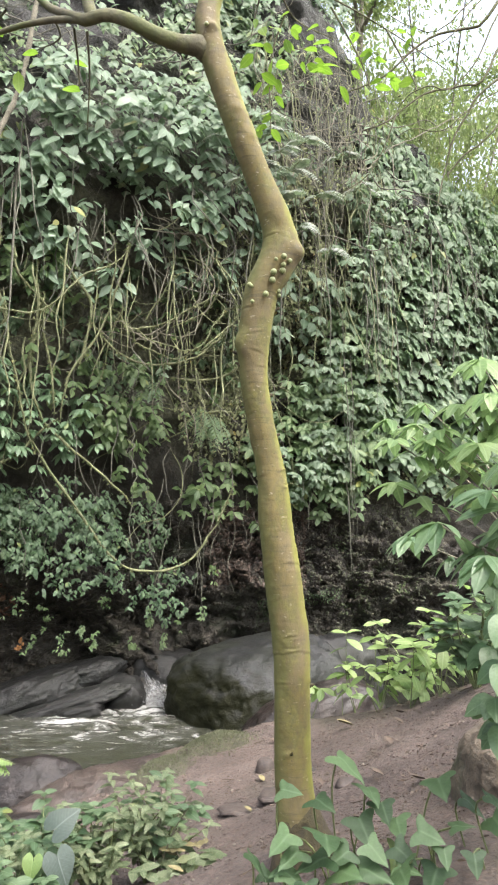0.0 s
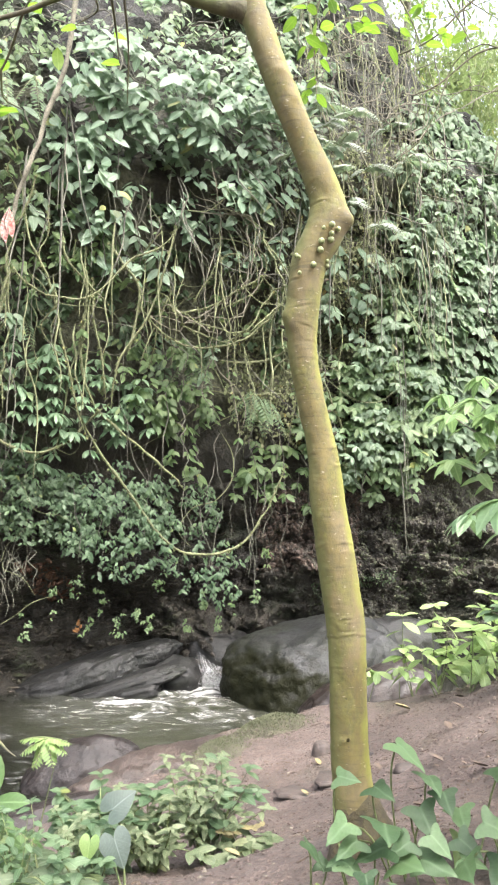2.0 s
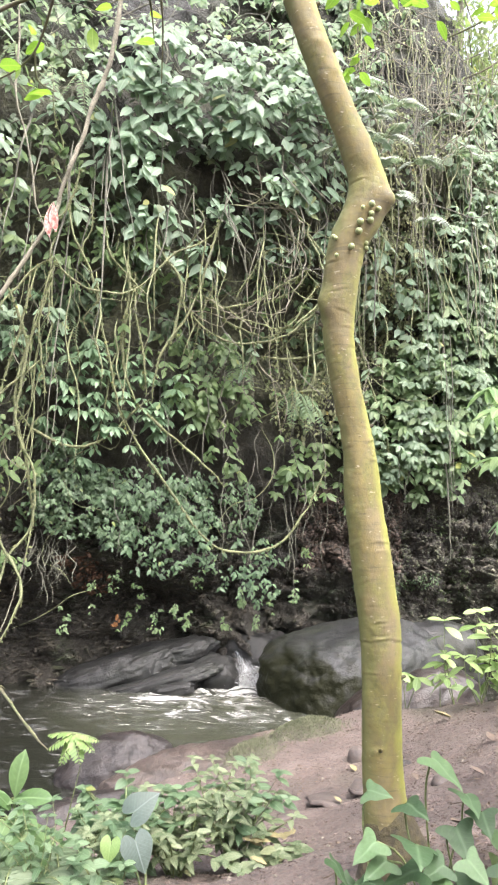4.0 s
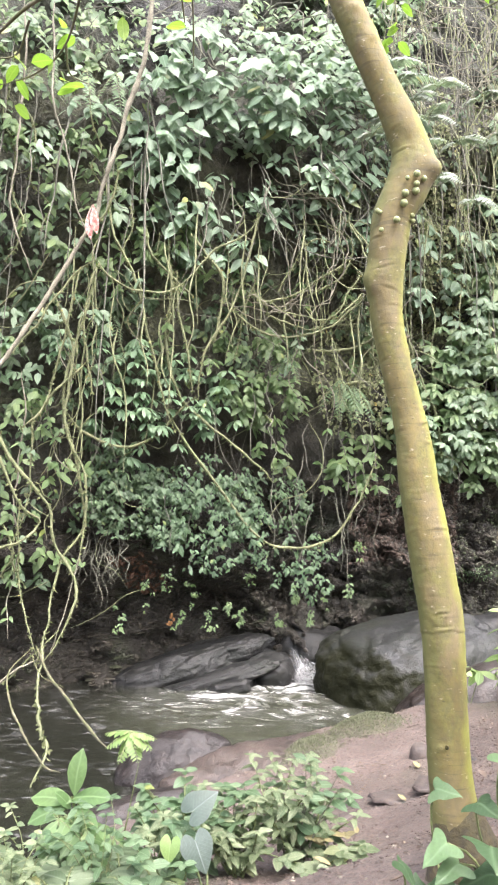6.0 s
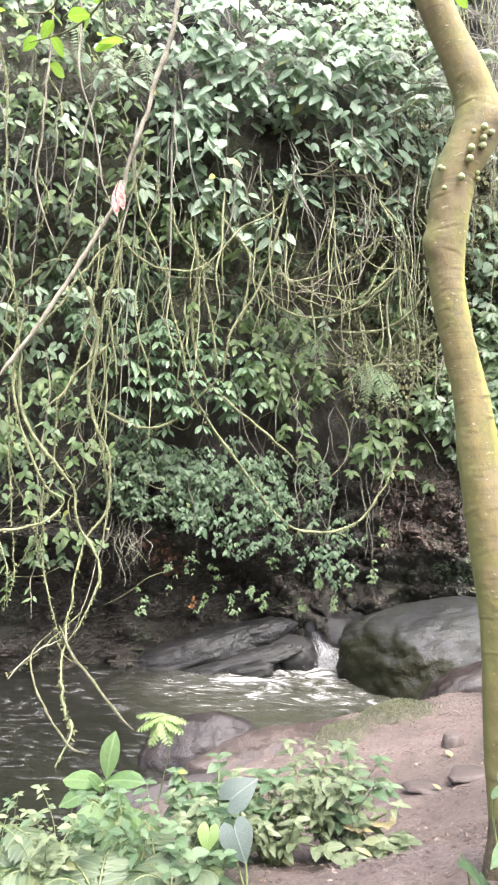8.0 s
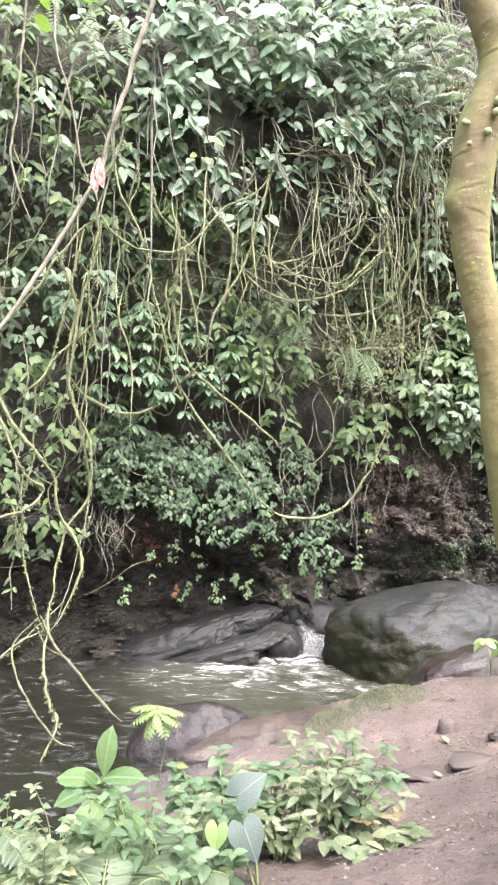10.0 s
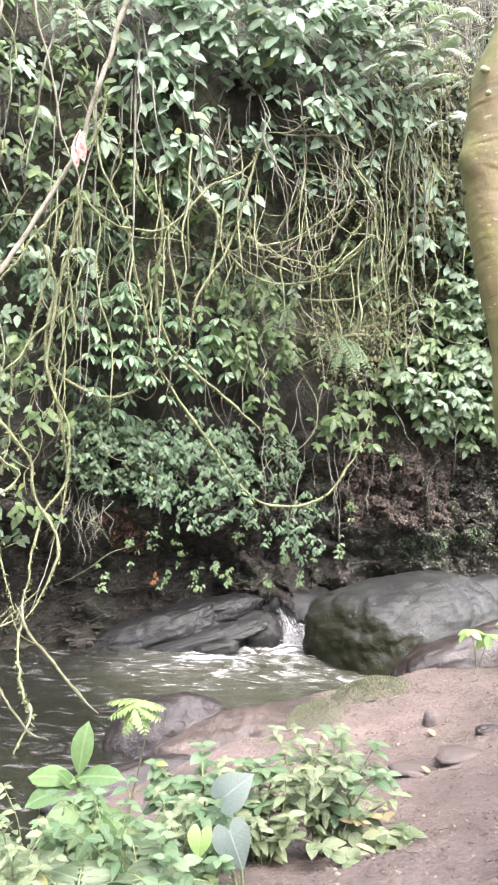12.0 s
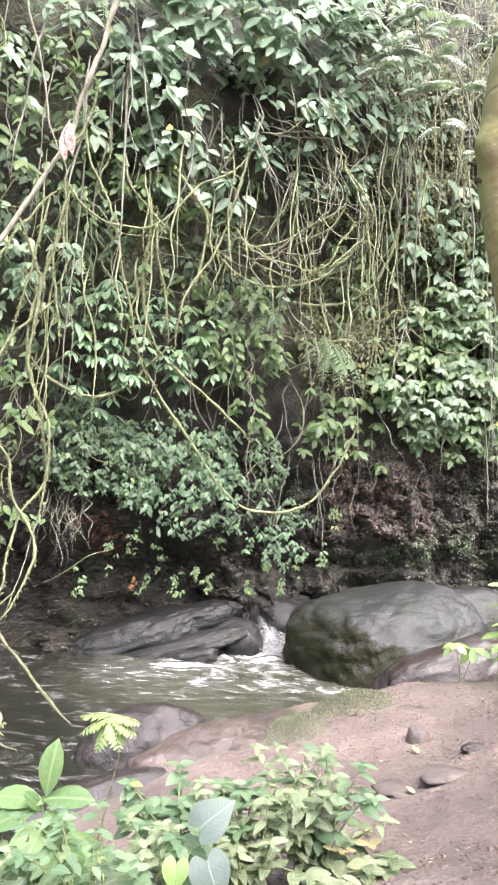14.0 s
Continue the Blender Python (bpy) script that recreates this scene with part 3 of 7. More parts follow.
def build_water():
    gx, gy = np.arange(-16, 10, 0.07), np.arange(3.6, 14.5, 0.07)
    X, Y = np.meshgrid(gx, gy, indexing="ij")
    v = np.stack([X, Y, np.full_like(X, WATER_Z)], -1).reshape(-1, 3)
    for p in v:
        stir = math.exp(-((p[0] + 1.7) ** 2 + (p[1] - 10.6) ** 2) / 1.6) + 0.7 * math.exp(-((p[0] + 0.1) ** 2 + (p[1] - 9.9) ** 2) / 0.4)
        p[2] += (0.008 + 0.05 * stir) * noise.fractal(Vector((p[0] * 2.2, p[1] * 4.0, 0)), 0.9, 2.1, 4)
    return thing("water", "murky grey-green stream water with streaks of foam", "water", mesh("water", v, grid_faces(len(gx), len(gy)), WATER), kind="structure")


build_water()

# ---- cliff ----
BASE_X = (-12, -9, -6, -5, -4, -2, 0, 2, 4, 7, 12)
BASE_Y = (5.5, 7.2, 9.0, 9.7, 10.4, 11.4, 12.3, 13.0, 14.2, 16.5, 20)


def face_y(x, z):
    """The cliff's mean face."""
    return np.interp(x, BASE_X, BASE_Y) - np.interp(x, (1, 4), (0.25, 0.1)) * np.clip(np.asarray(z) - 2, 0, 6) + 0.2 * np.clip(np.asarray(z) - 8, 0, 6)


def cliff_top(x):
    return np.interp(x, (0.5, 1.5, 2.5, 4, 6, 8, 14), (13.5, 12, 10.3, 9.4, 9.0, 8.5, 8.0))


def cliff_point(x, z):
    """A point of the weathered face, by its plan place and height."""
    y = float(face_y(x, z)) + 0.55 * noise.fractal(Vector((x * 0.55, z * 0.75, 1.5)), 0.9, 2.0, 4)
    low = min(1.0, max(0.0, (2.9 - z) / 0.8))
    if low > 0:
        strata = noise.noise(Vector((x * 0.5, z * 3.4 + 0.35 * x, 4)))
        wx, wz = x + 0.5 * noise.noise(Vector((x * 1.1, z * 1.7, 11))), z + 0.35 * noise.noise(Vector((x * 1.3, z * 1.5, 17)))
        ledge = noise.cell(Vector((wx * 1.9 + 0.6 * wz, wz * 2.6 + 0.7 * wx, 2)))
        crag = 1.2 * noise.fractal(Vector((x * 2.4, z * 4.2, 7)), 0.7, 2.2, 6) + 0.45 * noise.fractal(Vector((x * 5.5, z * 11, 3)), 0.6, 2.2, 4)
        hollow = math.exp(-((z - 0.65) / 0.55) ** 2) * (1.0 - 0.6 * min(1.0, max(0.0, (x + 0.3) / 1.2))) + (0.9 * math.exp(-((z + 0.3) / 0.6) ** 2) + 0.5 * math.exp(-((z - 0.4) / 0.6) ** 2)) * min(1.0, max(0.0, (-1.6 - x) / 1.2))
        y += low * (0.16 * strata - 0.13 * ledge - 0.24 * crag + 0.85 * hollow)
        z += low * 0.05 * crag
    else:
        y += 0.12 * noise.fractal(Vector((x * 2.2, z * 2.2, 9)), 0.8, 2.1, 4)
    return np.array([x, y, z])


def build_cliff():
    gx = np.concatenate([np.arange(-16, -6.5, 0.25), np.arange(-6.5, 4.5, 0.055), np.arange(4.5, 24, 0.25)])
    gv = np.concatenate([np.linspace(0, 0.28, 95), np.linspace(0.28, 1, 110)[1:]])
    X, V = np.meshgrid(gx, gv, indexing="ij")
    Z = -1.4 + V * (cliff_top(X) + 1.4)
    v = np.array([cliff_point(x, z) for x, z in zip(X.ravel(), Z.ravel())])
    faces = grid_faces(len(gx), len(gv))
    back = np.stack([gx, np.interp(gx, BASE_X, BASE_Y) + 14, cliff_top(gx) + 0.5], -1)
    rim = (np.arange(len(gx)) + 1) * len(gv) - 1
    n0 = len(v)
    cap = np.stack([rim[:-1], rim[1:], n0 + np.arange(1, len(gx)), n0 + np.arange(len(gx) - 1)], -1)
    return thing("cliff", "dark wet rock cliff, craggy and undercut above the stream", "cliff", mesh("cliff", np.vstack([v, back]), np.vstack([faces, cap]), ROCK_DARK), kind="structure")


build_cliff()

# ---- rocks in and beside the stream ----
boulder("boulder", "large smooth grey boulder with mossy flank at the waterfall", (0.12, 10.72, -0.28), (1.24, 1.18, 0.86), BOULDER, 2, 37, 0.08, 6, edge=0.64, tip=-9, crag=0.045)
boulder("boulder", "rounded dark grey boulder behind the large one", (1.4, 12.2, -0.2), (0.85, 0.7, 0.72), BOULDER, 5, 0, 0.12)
boulder("boulder", "brown wet rock streaked with grey beside the rapids", (0.84, 9.42, -0.40), (0.98, 0.5, 0.60), BROWN_ROCK, 8, 10, 0.10, 6, edge=0.86, tip=-15, crag=0.035)
boulder("boulder", "purple-brown wet rock at the pool edge", (-2.13, 6.85, -0.45), (0.62, 0.42, 0.40), PURPLE_ROCK, 11, 8, 0.12, 6, edge=1.0, tip=-28, crag=0.06)
boulder("rock_slab", "smooth brown sloping rock slab entering the pool", (-1.08, 6.75, -0.62), (0.66, 1.25, 0.52), SLAB_ROCK, 14, -42, 0.14, 6, category="rock", crag=0.07)
boulder("rock_slab", "low dark wet rock ridge at the muddy water edge", (-1.8, 5.95, -0.44), (0.95, 0.2, 0.22), PURPLE_ROCK, 17, 42, 0.12, category="rock")
boulder("rock_slab", "low dark wet rock edge sloping into the muddy water", (-1.45, 6.25, -0.46), (0.62, 0.30, 0.20), PURPLE_ROCK, 18, 40, 0.14, 5, category="rock", edge=0.8, crag=0.1)
SHELF = "dark layered rock slab sloping into the pool"
boulder("rock_shelf", SHELF, (-3.42, 11.02, -0.30), (1.02, 0.52, 0.30), SHELF_ROCK, 20, 10, 0.12, 6, category="rock", edge=0.74, tip=-17, crag=0.09)
boulder("rock_shelf", SHELF, (-2.72, 10.72, -0.34), (0.98, 0.34, 0.13), SHELF_ROCK, 21, 9, 0.14, 6, category="rock", edge=0.62, tip=-16, crag=0.10)
boulder("rock_shelf", SHELF, (-2.55, 11.25, 0.0), (0.62, 0.42, 0.20), SHELF_ROCK, 22, 12, 0.14, 6, category="rock", edge=0.66, tip=-14, crag=0.10)
boulder("rock_shelf", "small dark block split from the layered rock", (-2.42, 10.52, -0.40), (0.34, 0.22, 0.12), SHELF_ROCK, 24, 8, 0.16, 5, category="rock", edge=0.6, tip=-12, crag=0.12)
boulder("rock_shelf", "dark rounded rock beside the small waterfall", (-1.98, 11.10, -0.32), (0.40, 0.38, 0.36), SHELF_ROCK, 23, 5, 0.16, 5, category="rock", crag=0.1)
boulder("rock_shelf", "dark rock behind the small waterfall", (-1.4, 12.1, -0.25), (0.7, 0.5, 0.55), SHELF_ROCK, 29, 14, 0.2, category="rock")
boulder("boulder", "grey-brown weathered rock on the bank among creepers", (1.27, 3.38, 0.80), (0.33, 0.27, 0.27), ROCK_GREY, 31, 0, 0.12, 6, edge=0.8, crag=0.05)


def build_fall():
    """Small chute of white water between two rocks: tongues of broken water and spray."""
    rng = np.random.RandomState(3)
    root = thing("waterfall", "small white waterfall tumbling between dark rocks", "waterfall", None, (-1.55, 11.4, WATER_Z))
    o = np.array([-1.55, 11.4, WATER_Z])
    for k, (line, w0, w1) in enumerate([([(-1.78, 11.75, 0.06), (-1.66, 11.52, 0.0), (-1.58, 11.38, -0.16), (-1.50, 11.16, -0.44)], 0.05, 0.14), ([(-1.60, 11.65, -0.08), (-1.50, 11.45, -0.14), (-1.42, 11.30, -0.27), (-1.30, 11.02, -0.45)], 0.07, 0.24),
                                        ([(-1.40, 11.6, -0.18), (-1.34, 11.42, -0.22), (-1.26, 11.24, -0.32), (-1.12, 11.0, -0.45)], 0.06, 0.18), ([(-1.72, 11.6, -0.16), (-1.70, 11.4, -0.22), (-1.70, 11.2, -0.34), (-1.72, 11.0, -0.45)], 0.06, 0.16)]):
        path = smooth_path(line, 0.02)
        n, m = len(path), 15
        s = np.linspace(0, 1, n)
        v, uv = [], []
        for i in range(n):
            for q in np.linspace(-1, 1, m):
                p = path[i] + np.array([q * (w0 + (w1 - w0) * s[i] ** 1.4), 0.05 * abs(q), -0.03 * q * q]) - o
                p += 0.035 * np.array([noise.noise(Vector((q * 3, s[i] * 4, 3 * k + a))) for a in range(3)])
                v.append(p)
                uv.append(((q + 1) / 2 + k * 3.3, s[i]))
        child("water_tongue", mesh("water_tongue", v, grid_faces(n, m), VEIL, True, uv), root)
    parts = []
    for k in range(2600):
        r = rng.uniform(0.002, 0.006)
        q = np.array([0.05 + rng.normal(0, 0.22), -0.25 + rng.normal(0, 0.14), abs(rng.normal(0, 0.10))])
        parts.append(tube_arrays(np.array([q, q + (0, 0, r), q + (0, 0, 2 * r)]), np.array([0.3, 1, 0.3]) * r, 5))
    v, f = joined(parts)
    tagged(child("spray", mesh("spray", v, f, FOAM), root), kind="stuff")


build_fall()


def rubble(label, seed, count, x0, x1, z0, z1, size, material, sink=0.35, lay=False):
    """Angular lumps that stand out of the crumbling rock face."""
    rng = np.random.RandomState(seed)
    bm = bmesh.new()
    bmesh.ops.create_icosphere(bm, subdivisions=2, radius=1)
    ball_v = np.array([v.co for v in bm.verts])
    ball_f = np.array([[v.index for v in f.verts] for f in bm.faces])
    bm.free()
    shapes = []
    for k in range(14):
        cut = rng.normal(0, 1, (7, 3))
        cut /= np.linalg.norm(cut, axis=1)[:, None]
        q = ball_v.copy()
        for c in cut:
            over = q @ c - rng.uniform(0.45, 0.8)
            q -= np.clip(over, 0, None)[:, None] * c[None]
        shapes.append(q)
    parts = []
    for _ in range(count):
        x, z = rng.uniform(x0, x1), rng.uniform(z0, z1)
        s = size[0] + (size[1] - size[0]) * rng.uniform() ** 2.5
        a = rng.normal(-0.15, 0.22) if lay else rng.uniform(0, 6.28)
        q = shapes[rng.randint(14)] * s * np.array([2.1, 0.9, 0.42] if lay else [1.25, 0.8, 0.75])
        q = q @ np.array([(math.cos(a), 0, -math.sin(a)), (0, 1, 0), (math.sin(a), 0, math.cos(a))])
        parts.append((q + cliff_point(x, z) + np.array([0, s * sink - 0.02, 0]), ball_f))
    v, f = joined(parts)
    thing("rubble", label, "rock", mesh("rubble", v, f, material, False), kind="stuff")


rubble("dark angular lumps in the crumbling rock above the water", 31, 7500, -6.0, 3.6, -0.45, 2.5, (0.010, 0.060), RUBBLE, 0.6)
rubble("mossy grey-green rock lumps, lightened for haze, behind the boulders", 35, 6500, 0.1, 3.8, 0.1, 2.9, (0.008, 0.040), RUBBLE_MOSS_HAZE, 0.75)
rubble("thin ledges of dark rock over the still pool", 36, 3600, -6.0, -2.0, -0.45, 1.9, (0.015, 0.065), RUBBLE, 0.8, True)
rubble("reddish-brown crumbling rock bulging over the boulder", 32, 2400, -0.75, 1.0, 1.25, 2.6, (0.012, 0.055), RUBBLE_RED, 0.45)
rubble("rust-coloured soil lumps exposed in the rock face", 33, 160, -4.25, -3.75, 0.85, 1.5, (0.02, 0.07), RUST, 0.1)
rubble("small orange stones in the rock face", 34, 7, -3.68, -3.58, 0.30, 0.44, (0.03, 0.05), ORANGE, -0.6)

# ---- plants on the cliff ----
UP = np.array([0.0, 0.0, 1.0])


def outward(x):
    """Level direction away from the cliff, by its plan."""
    s = (np.interp(np.asarray(x) + 0.5, BASE_X, BASE_Y) - np.interp(np.asarray(x) - 0.5, BASE_X, BASE_Y))
    o = np.stack([s, -np.ones_like(s), np.zeros_like(s)], -1)
    return o / np.linalg.norm(o, axis=-1)[..., None]


def sprays(centres, kind, rng, scale):
    """Leaves round each centre: places, tip directions, normals, sizes."""
    o = outward(centres[:, 0])
    r = np.cross(o, UP)
    P, D, N, S = [], [], [], []
    for c, oo, rr in zip(centres, o, r):
        big = scale * rng.uniform(0.75, 1.2)
        yaw = rng.normal(0, 0.35)
        o1, r1 = oo * math.cos(yaw) + rr * math.sin(yaw), rr * math.cos(yaw) - oo * math.sin(yaw)
        if kind == "finger":
            k = rng.randint(5, 8)
            for a in np.linspace(-1.75, 1.75, k) + rng.normal(0, 0.08, k):
                D.append(r1 * math.sin(a) + o1 * (0.35 + 0.5 * math.cos(a)) - UP * rng.uniform(0.15, 0.6))
                N.append(UP + o1 * 0.4)
                P.append(c + r1 * math.sin(a) * 0.02)
                S.append(big * rng.uniform(0.85, 1.05) * (0.8 + 0.2 * math.cos(a)))
        elif kind == "star":
            k = rng.randint(4, 7)
            turn = rng.uniform(0, 1.2)
            for i in range(k):
                a = turn + 2 * math.pi * i / k + rng.normal(0, 0.15)
                D.append(r1 * math.sin(a) + (o1 * 0.55 - UP * 0.45) * math.cos(a) - UP * rng.uniform(0.1, 0.5))
                N.append(UP * 0.6 + o1 * 0.95 + rng.normal(0, 0.18, 3))
                P.append(c)
                S.append(big * rng.uniform(0.75, 1.1))
        elif kind == "three":
            for a in (-0.95, 0, 0.95):
                a += rng.normal(0, 0.15)
                D.append(r1 * math.sin(a) - UP * math.cos(a) * rng.uniform(0.5, 0.85) + o1 * rng.uniform(0.35, 0.75))
                N.append(UP * rng.uniform(0.5, 0.9) + o1 * 0.85 + rng.normal(0, 0.12, 3))
                P.append(c)
                S.append(big * (1.05 if abs(a) < .4 else 0.9))
        else:
            k = rng.randint(4, 8)
            lean = rng.normal(0, 0.35)
            for i in range(k):
                a = (i - (k - 1) / 2) * 0.75 + lean + rng.normal(0, 0.3)
                D.append(r1 * math.sin(a) * 0.9 - UP * rng.uniform(0.35, 0.9) + o1 * rng.uniform(0.15, 0.5))
                N.append(UP * rng.uniform(0.5, 0.9) + o1 * rng.uniform(0.75, 1.15) + rng.normal(0, 0.18, 3))
                P.append(c + (r1 * rng.normal(0, 0.32) + UP * rng.normal(0, 0.3) + o1 * rng.normal(0, 0.2)) * big)
                S.append(big * rng.uniform(0.65, 1.1))
    return np.array(P), np.array(D), np.array(N), np.array(S)


def patch(rng, cx, cz, rx, rz, count, off, bulge, clump=1.5, gap=0.08):
    """Centres in an uneven oval patch on the face."""
    out, tries = [], 0
    while len(out) < count:
        tries += 1
        a, q = rng.uniform(0, 2 * math.pi), math.sqrt(rng.uniform(0, 1))
        x, z = cx + rx * q * math.cos(a), cz + rz * q * math.sin(a)
        if noise.noise(Vector((x * clump * 1.6, z * clump * 1.3, cx))) < gap - 0.55 * (1 - q) ** 0.5 and tries < 12 * count:
            continue
        y = face_y(x, z) - off - bulge * math.sqrt(max(0, 1 - q * q)) + rng.uniform(-0.12, 0.3)
        out.append((x, y, z))
    return np.array(out)


SHAPES = {"ovate": ("pointed", POINTED), "finger": ("fingers", FINGERS), "three": ("broad", BROAD), "star": ("star", STAR), "small": ("small", SMALL)}


def climber(label, kind, material, scale, seed, patches, singles=0, name="climbing_plant"):
    """A climbing plant that covers some patches of the cliff; its nearest leaves are parts, the rest one mesh."""
    rng = np.random.RandomState(seed)
    centres = np.vstack([patch(rng, *p) for p in patches])
    rng.shuffle(centres)
    base = centres.mean(0)
    p, d, n, s = sprays(centres, kind, rng, scale)
    shape_name, shape = SHAPES[kind]
    root = thing(name, label, "climbing plant", None, base)
    p = p - base
    if singles:
        leaf_parts(root, shape_name, shape, material, p[:singles], d[:singles], n[:singles], s[:singles])
    tagged(child("foliage", leaves_mesh("foliage", shape, p[singles:], d[singles:], n[singles:], s[singles:], material), root), kind="stuff")
    return root


climber("glossy pale green climber hanging in a broad mass from the cliff", "ovate", IVY_PALE, 0.245, 11,
        [(-2.7, 7.75, 0.75, 0.75, 48, 0.75, 0.35, 2.2, 0.22), (-1.1, 7.75, 0.95, 0.8, 58, 0.75, 0.35, 2.2, 0.22), (-2.75, 6.85, 0.55, 0.45, 22, 0.75, 0.3, 2.2, 0.2), (-0.75, 6.95, 0.6, 0.42, 26, 0.75, 0.3, 2.2, 0.2), (-2.72, 6.2, 0.45, 0.3, 9, 0.75, 0.2), (-1.9, 7.75, 0.6, 0.45, 20, 0.75, 0.3, 2.2, 0.2), (0.1, 7.6, 0.5, 1.1, 16, 0.7, 0.3), (0.9, 5.8, 0.6, 0.7, 12, 0.5, 0.2), (-4.5, 7.0, 0.9, 1.2, 10, 0.9, 0.5), (-1.6, 8.4, 1.3, 0.5, 28, 0.9, 0.4, 2.2, 0.2), (-0.2, 8.6, 0.6, 0.7, 14, 0.6, 0.3), (-1.55, 6.5, 0.6, 0.4, 10, 0.7, 0.2), (-0.6, 6.1, 0.5, 0.4, 8, 0.7, 0.2), (-2.3, 5.7, 0.7, 0.5, 8, 0.7, 0.2)], 280)
climber("mid green climber leaves behind the hanging mass", "ovate", IVY_SOFT, 0.20, 12,
        [(-2.65, 7.6, 0.95, 0.85, 36, 0.4, 0.2, 2.0, 0.15), (-1.0, 7.75, 1.1, 0.75, 40, 0.4, 0.2, 2.0, 0.15), (-4.4, 7.0, 1.2, 1.6, 26, 0.7, 0.5, 1.8, 0.1), (-4.4, 5.0, 1.1, 1.2, 24, 0.6, 0.5, 1.8, 0.1), (-1.4, 8.8, 1.7, 0.6, 24, 0.7, 0.3)], 200)
climber("fingered blue-green leaves drooping like small umbrellas on the cliff", "finger", FINGER, 0.19, 13,
        [(-3.35, 3.75, 0.85, 0.95, 82, 0.65, 0.3, 2.4, 0.1), (-2.6, 3.9, 0.5, 0.7, 20, 0.65, 0.2, 2.4, 0.1), (-4.3, 4.3, 0.8, 0.8, 26, 0.65, 0.3, 2.4, 0.1)], 280)
climber("round-leaved climber among lianas on the cliff", "ovate", IVY, 0.165, 14,
        [(-4.7, 2.7, 0.8, 1.0, 26, 0.9, 0.4, 2.2, 0.15), (-5.4, 3.8, 0.8, 1.2, 34, 0.7, 0.4, 2.0, 0.1), (-4.6, 1.4, 0.5, 0.5, 7, 0.7, 0.3)], 120)
climber("small-leaved shrub growing out of the rock above the pool", "small", IVY_SHRUB, 0.088, 15,
        [(-2.65, 2.0, 0.8, 0.8, 120, 0.75, 0.3, 3.4, 0.25), (-2.4, 2.6, 0.7, 0.5, 18, 0.7, 0.2, 3.2, 0.25), (-1.3, 1.3, 0.6, 0.5, 32, 0.6, 0.3, 3.0, 0.25), (-1.9, 1.7, 0.5, 0.4, 20, 0.7, 0.3, 2.2, 0.0)], 200, "rock_shrub")
climber("pale new leaves on the shrub above the pool", "small", IVY_SHRUB, 0.095, 35,
        [(-2.65, 1.95, 0.8, 0.75, 60, 0.85, 0.3, 2.6, 0.1), (-1.3, 1.15, 0.55, 0.45, 14, 0.7, 0.3, 2.6, 0.1)], 150, "rock_shrub")
for k, (x, z, h) in enumerate([(-2.98, 1.0, 0.55), (-2.5, 0.75, 0.4), (-1.55, 0.75, 0.5), (-3.3, 1.2, 0.4), (-1.1, 0.8, 0.4), (-0.75, 1.0, 0.4), (-2.2, 1.0, 0.5), (-3.6, 0.9, 0.5), (-3.15, 0.62, 0.4), (-2.75, 0.55, 0.35), (-1.8, 0.55, 0.4), (-1.35, 0.5, 0.35), (-2.35, 0.6, 0.4), (-3.95, 0.6, 0.4), (-0.6, 1.5, 0.4)]):
    climber("thin trailing stem with small leaves hanging over the rock", "small", IVY_MID if k % 2 else IVY, 0.06, 150 + k, [(x, z, 0.06, h * 0.5, 7, 0.45, 0.05)], 0, "trailing_stem")
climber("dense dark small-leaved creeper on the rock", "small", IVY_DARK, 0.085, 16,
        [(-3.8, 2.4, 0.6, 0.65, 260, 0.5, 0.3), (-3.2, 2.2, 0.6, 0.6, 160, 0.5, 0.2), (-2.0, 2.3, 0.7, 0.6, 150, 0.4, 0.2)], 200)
climber("mixed green climber leaves between the vines", "ovate", IVY, 0.17, 17,
        [(-1.9, 4.2, 0.75, 0.65, 62, 0.5, 0.3, 2.0, 0.12), (-1.8, 3.3, 0.6, 0.5, 15, 0.4, 0.3, 2.0, 0.12), (-2.6, 5.0, 0.9, 0.9, 14, 0.4, 0.2), (-0.8, 5.0, 0.9, 1.2, 12, 0.3, 0.2)], 250)
climber("fingered leaves hanging over the brown rock", "star", IVY, 0.17, 18,
        [(-0.6, 2.85, 0.7, 0.5, 34, 0.4, 0.3, 2.4, 0.15), (-0.3, 3.6, 0.5, 0.5, 12, 0.3, 0.2), (0.0, 2.3, 0.2, 0.15, 5, 0.3, 0.1)], 280)
climber("whorled green leaves on trailing stems beside the hanging roots", "star", IVY_MID, 0.185, 19,
        [(0.85, 3.5, 0.9, 0.8, 130, 0.4, 0.3), (1.45, 4.2, 0.8, 0.9, 110, 0.4, 0.3), (1.9, 5.5, 0.6, 0.9, 90, 0.3, 0.3), (0.9, 5.0, 0.7, 0.9, 8, 0.3, 0.3), (0.4, 6.2, 0.7, 0.7, 6, 0.3, 0.3), (1.2, 2.85, 0.6, 0.4, 50, 0.4, 0.2), (0.75, 4.0, 0.5, 0.7, 22, 0.5, 0.2), (1.7, 3.4, 0.7, 0.9, 90, 0.5, 0.3), (2.2, 4.6, 0.7, 1.3, 110, 0.4, 0.3)], 280)
climber("pale leaves drooping on stems over the mossy wall", "star", IVY_SOFT, 0.15, 119,
        [(0.9, 3.3, 0.9, 0.6, 60, 0.65, 0.3), (1.7, 4.4, 0.8, 1.0, 90, 0.65, 0.3), (0.7, 5.6, 0.8, 0.8, 12, 0.65, 0.3), (1.9, 6.4, 0.7, 0.8, 50, 0.65, 0.3), (2.2, 7.6, 0.6, 0.9, 40, 0.5, 0.3), (0.1, 7.4, 0.5, 0.8, 30, 0.7, 0.3), (-0.6, 8.2, 0.9, 0.7, 40, 1.2, 0.3)], 150)
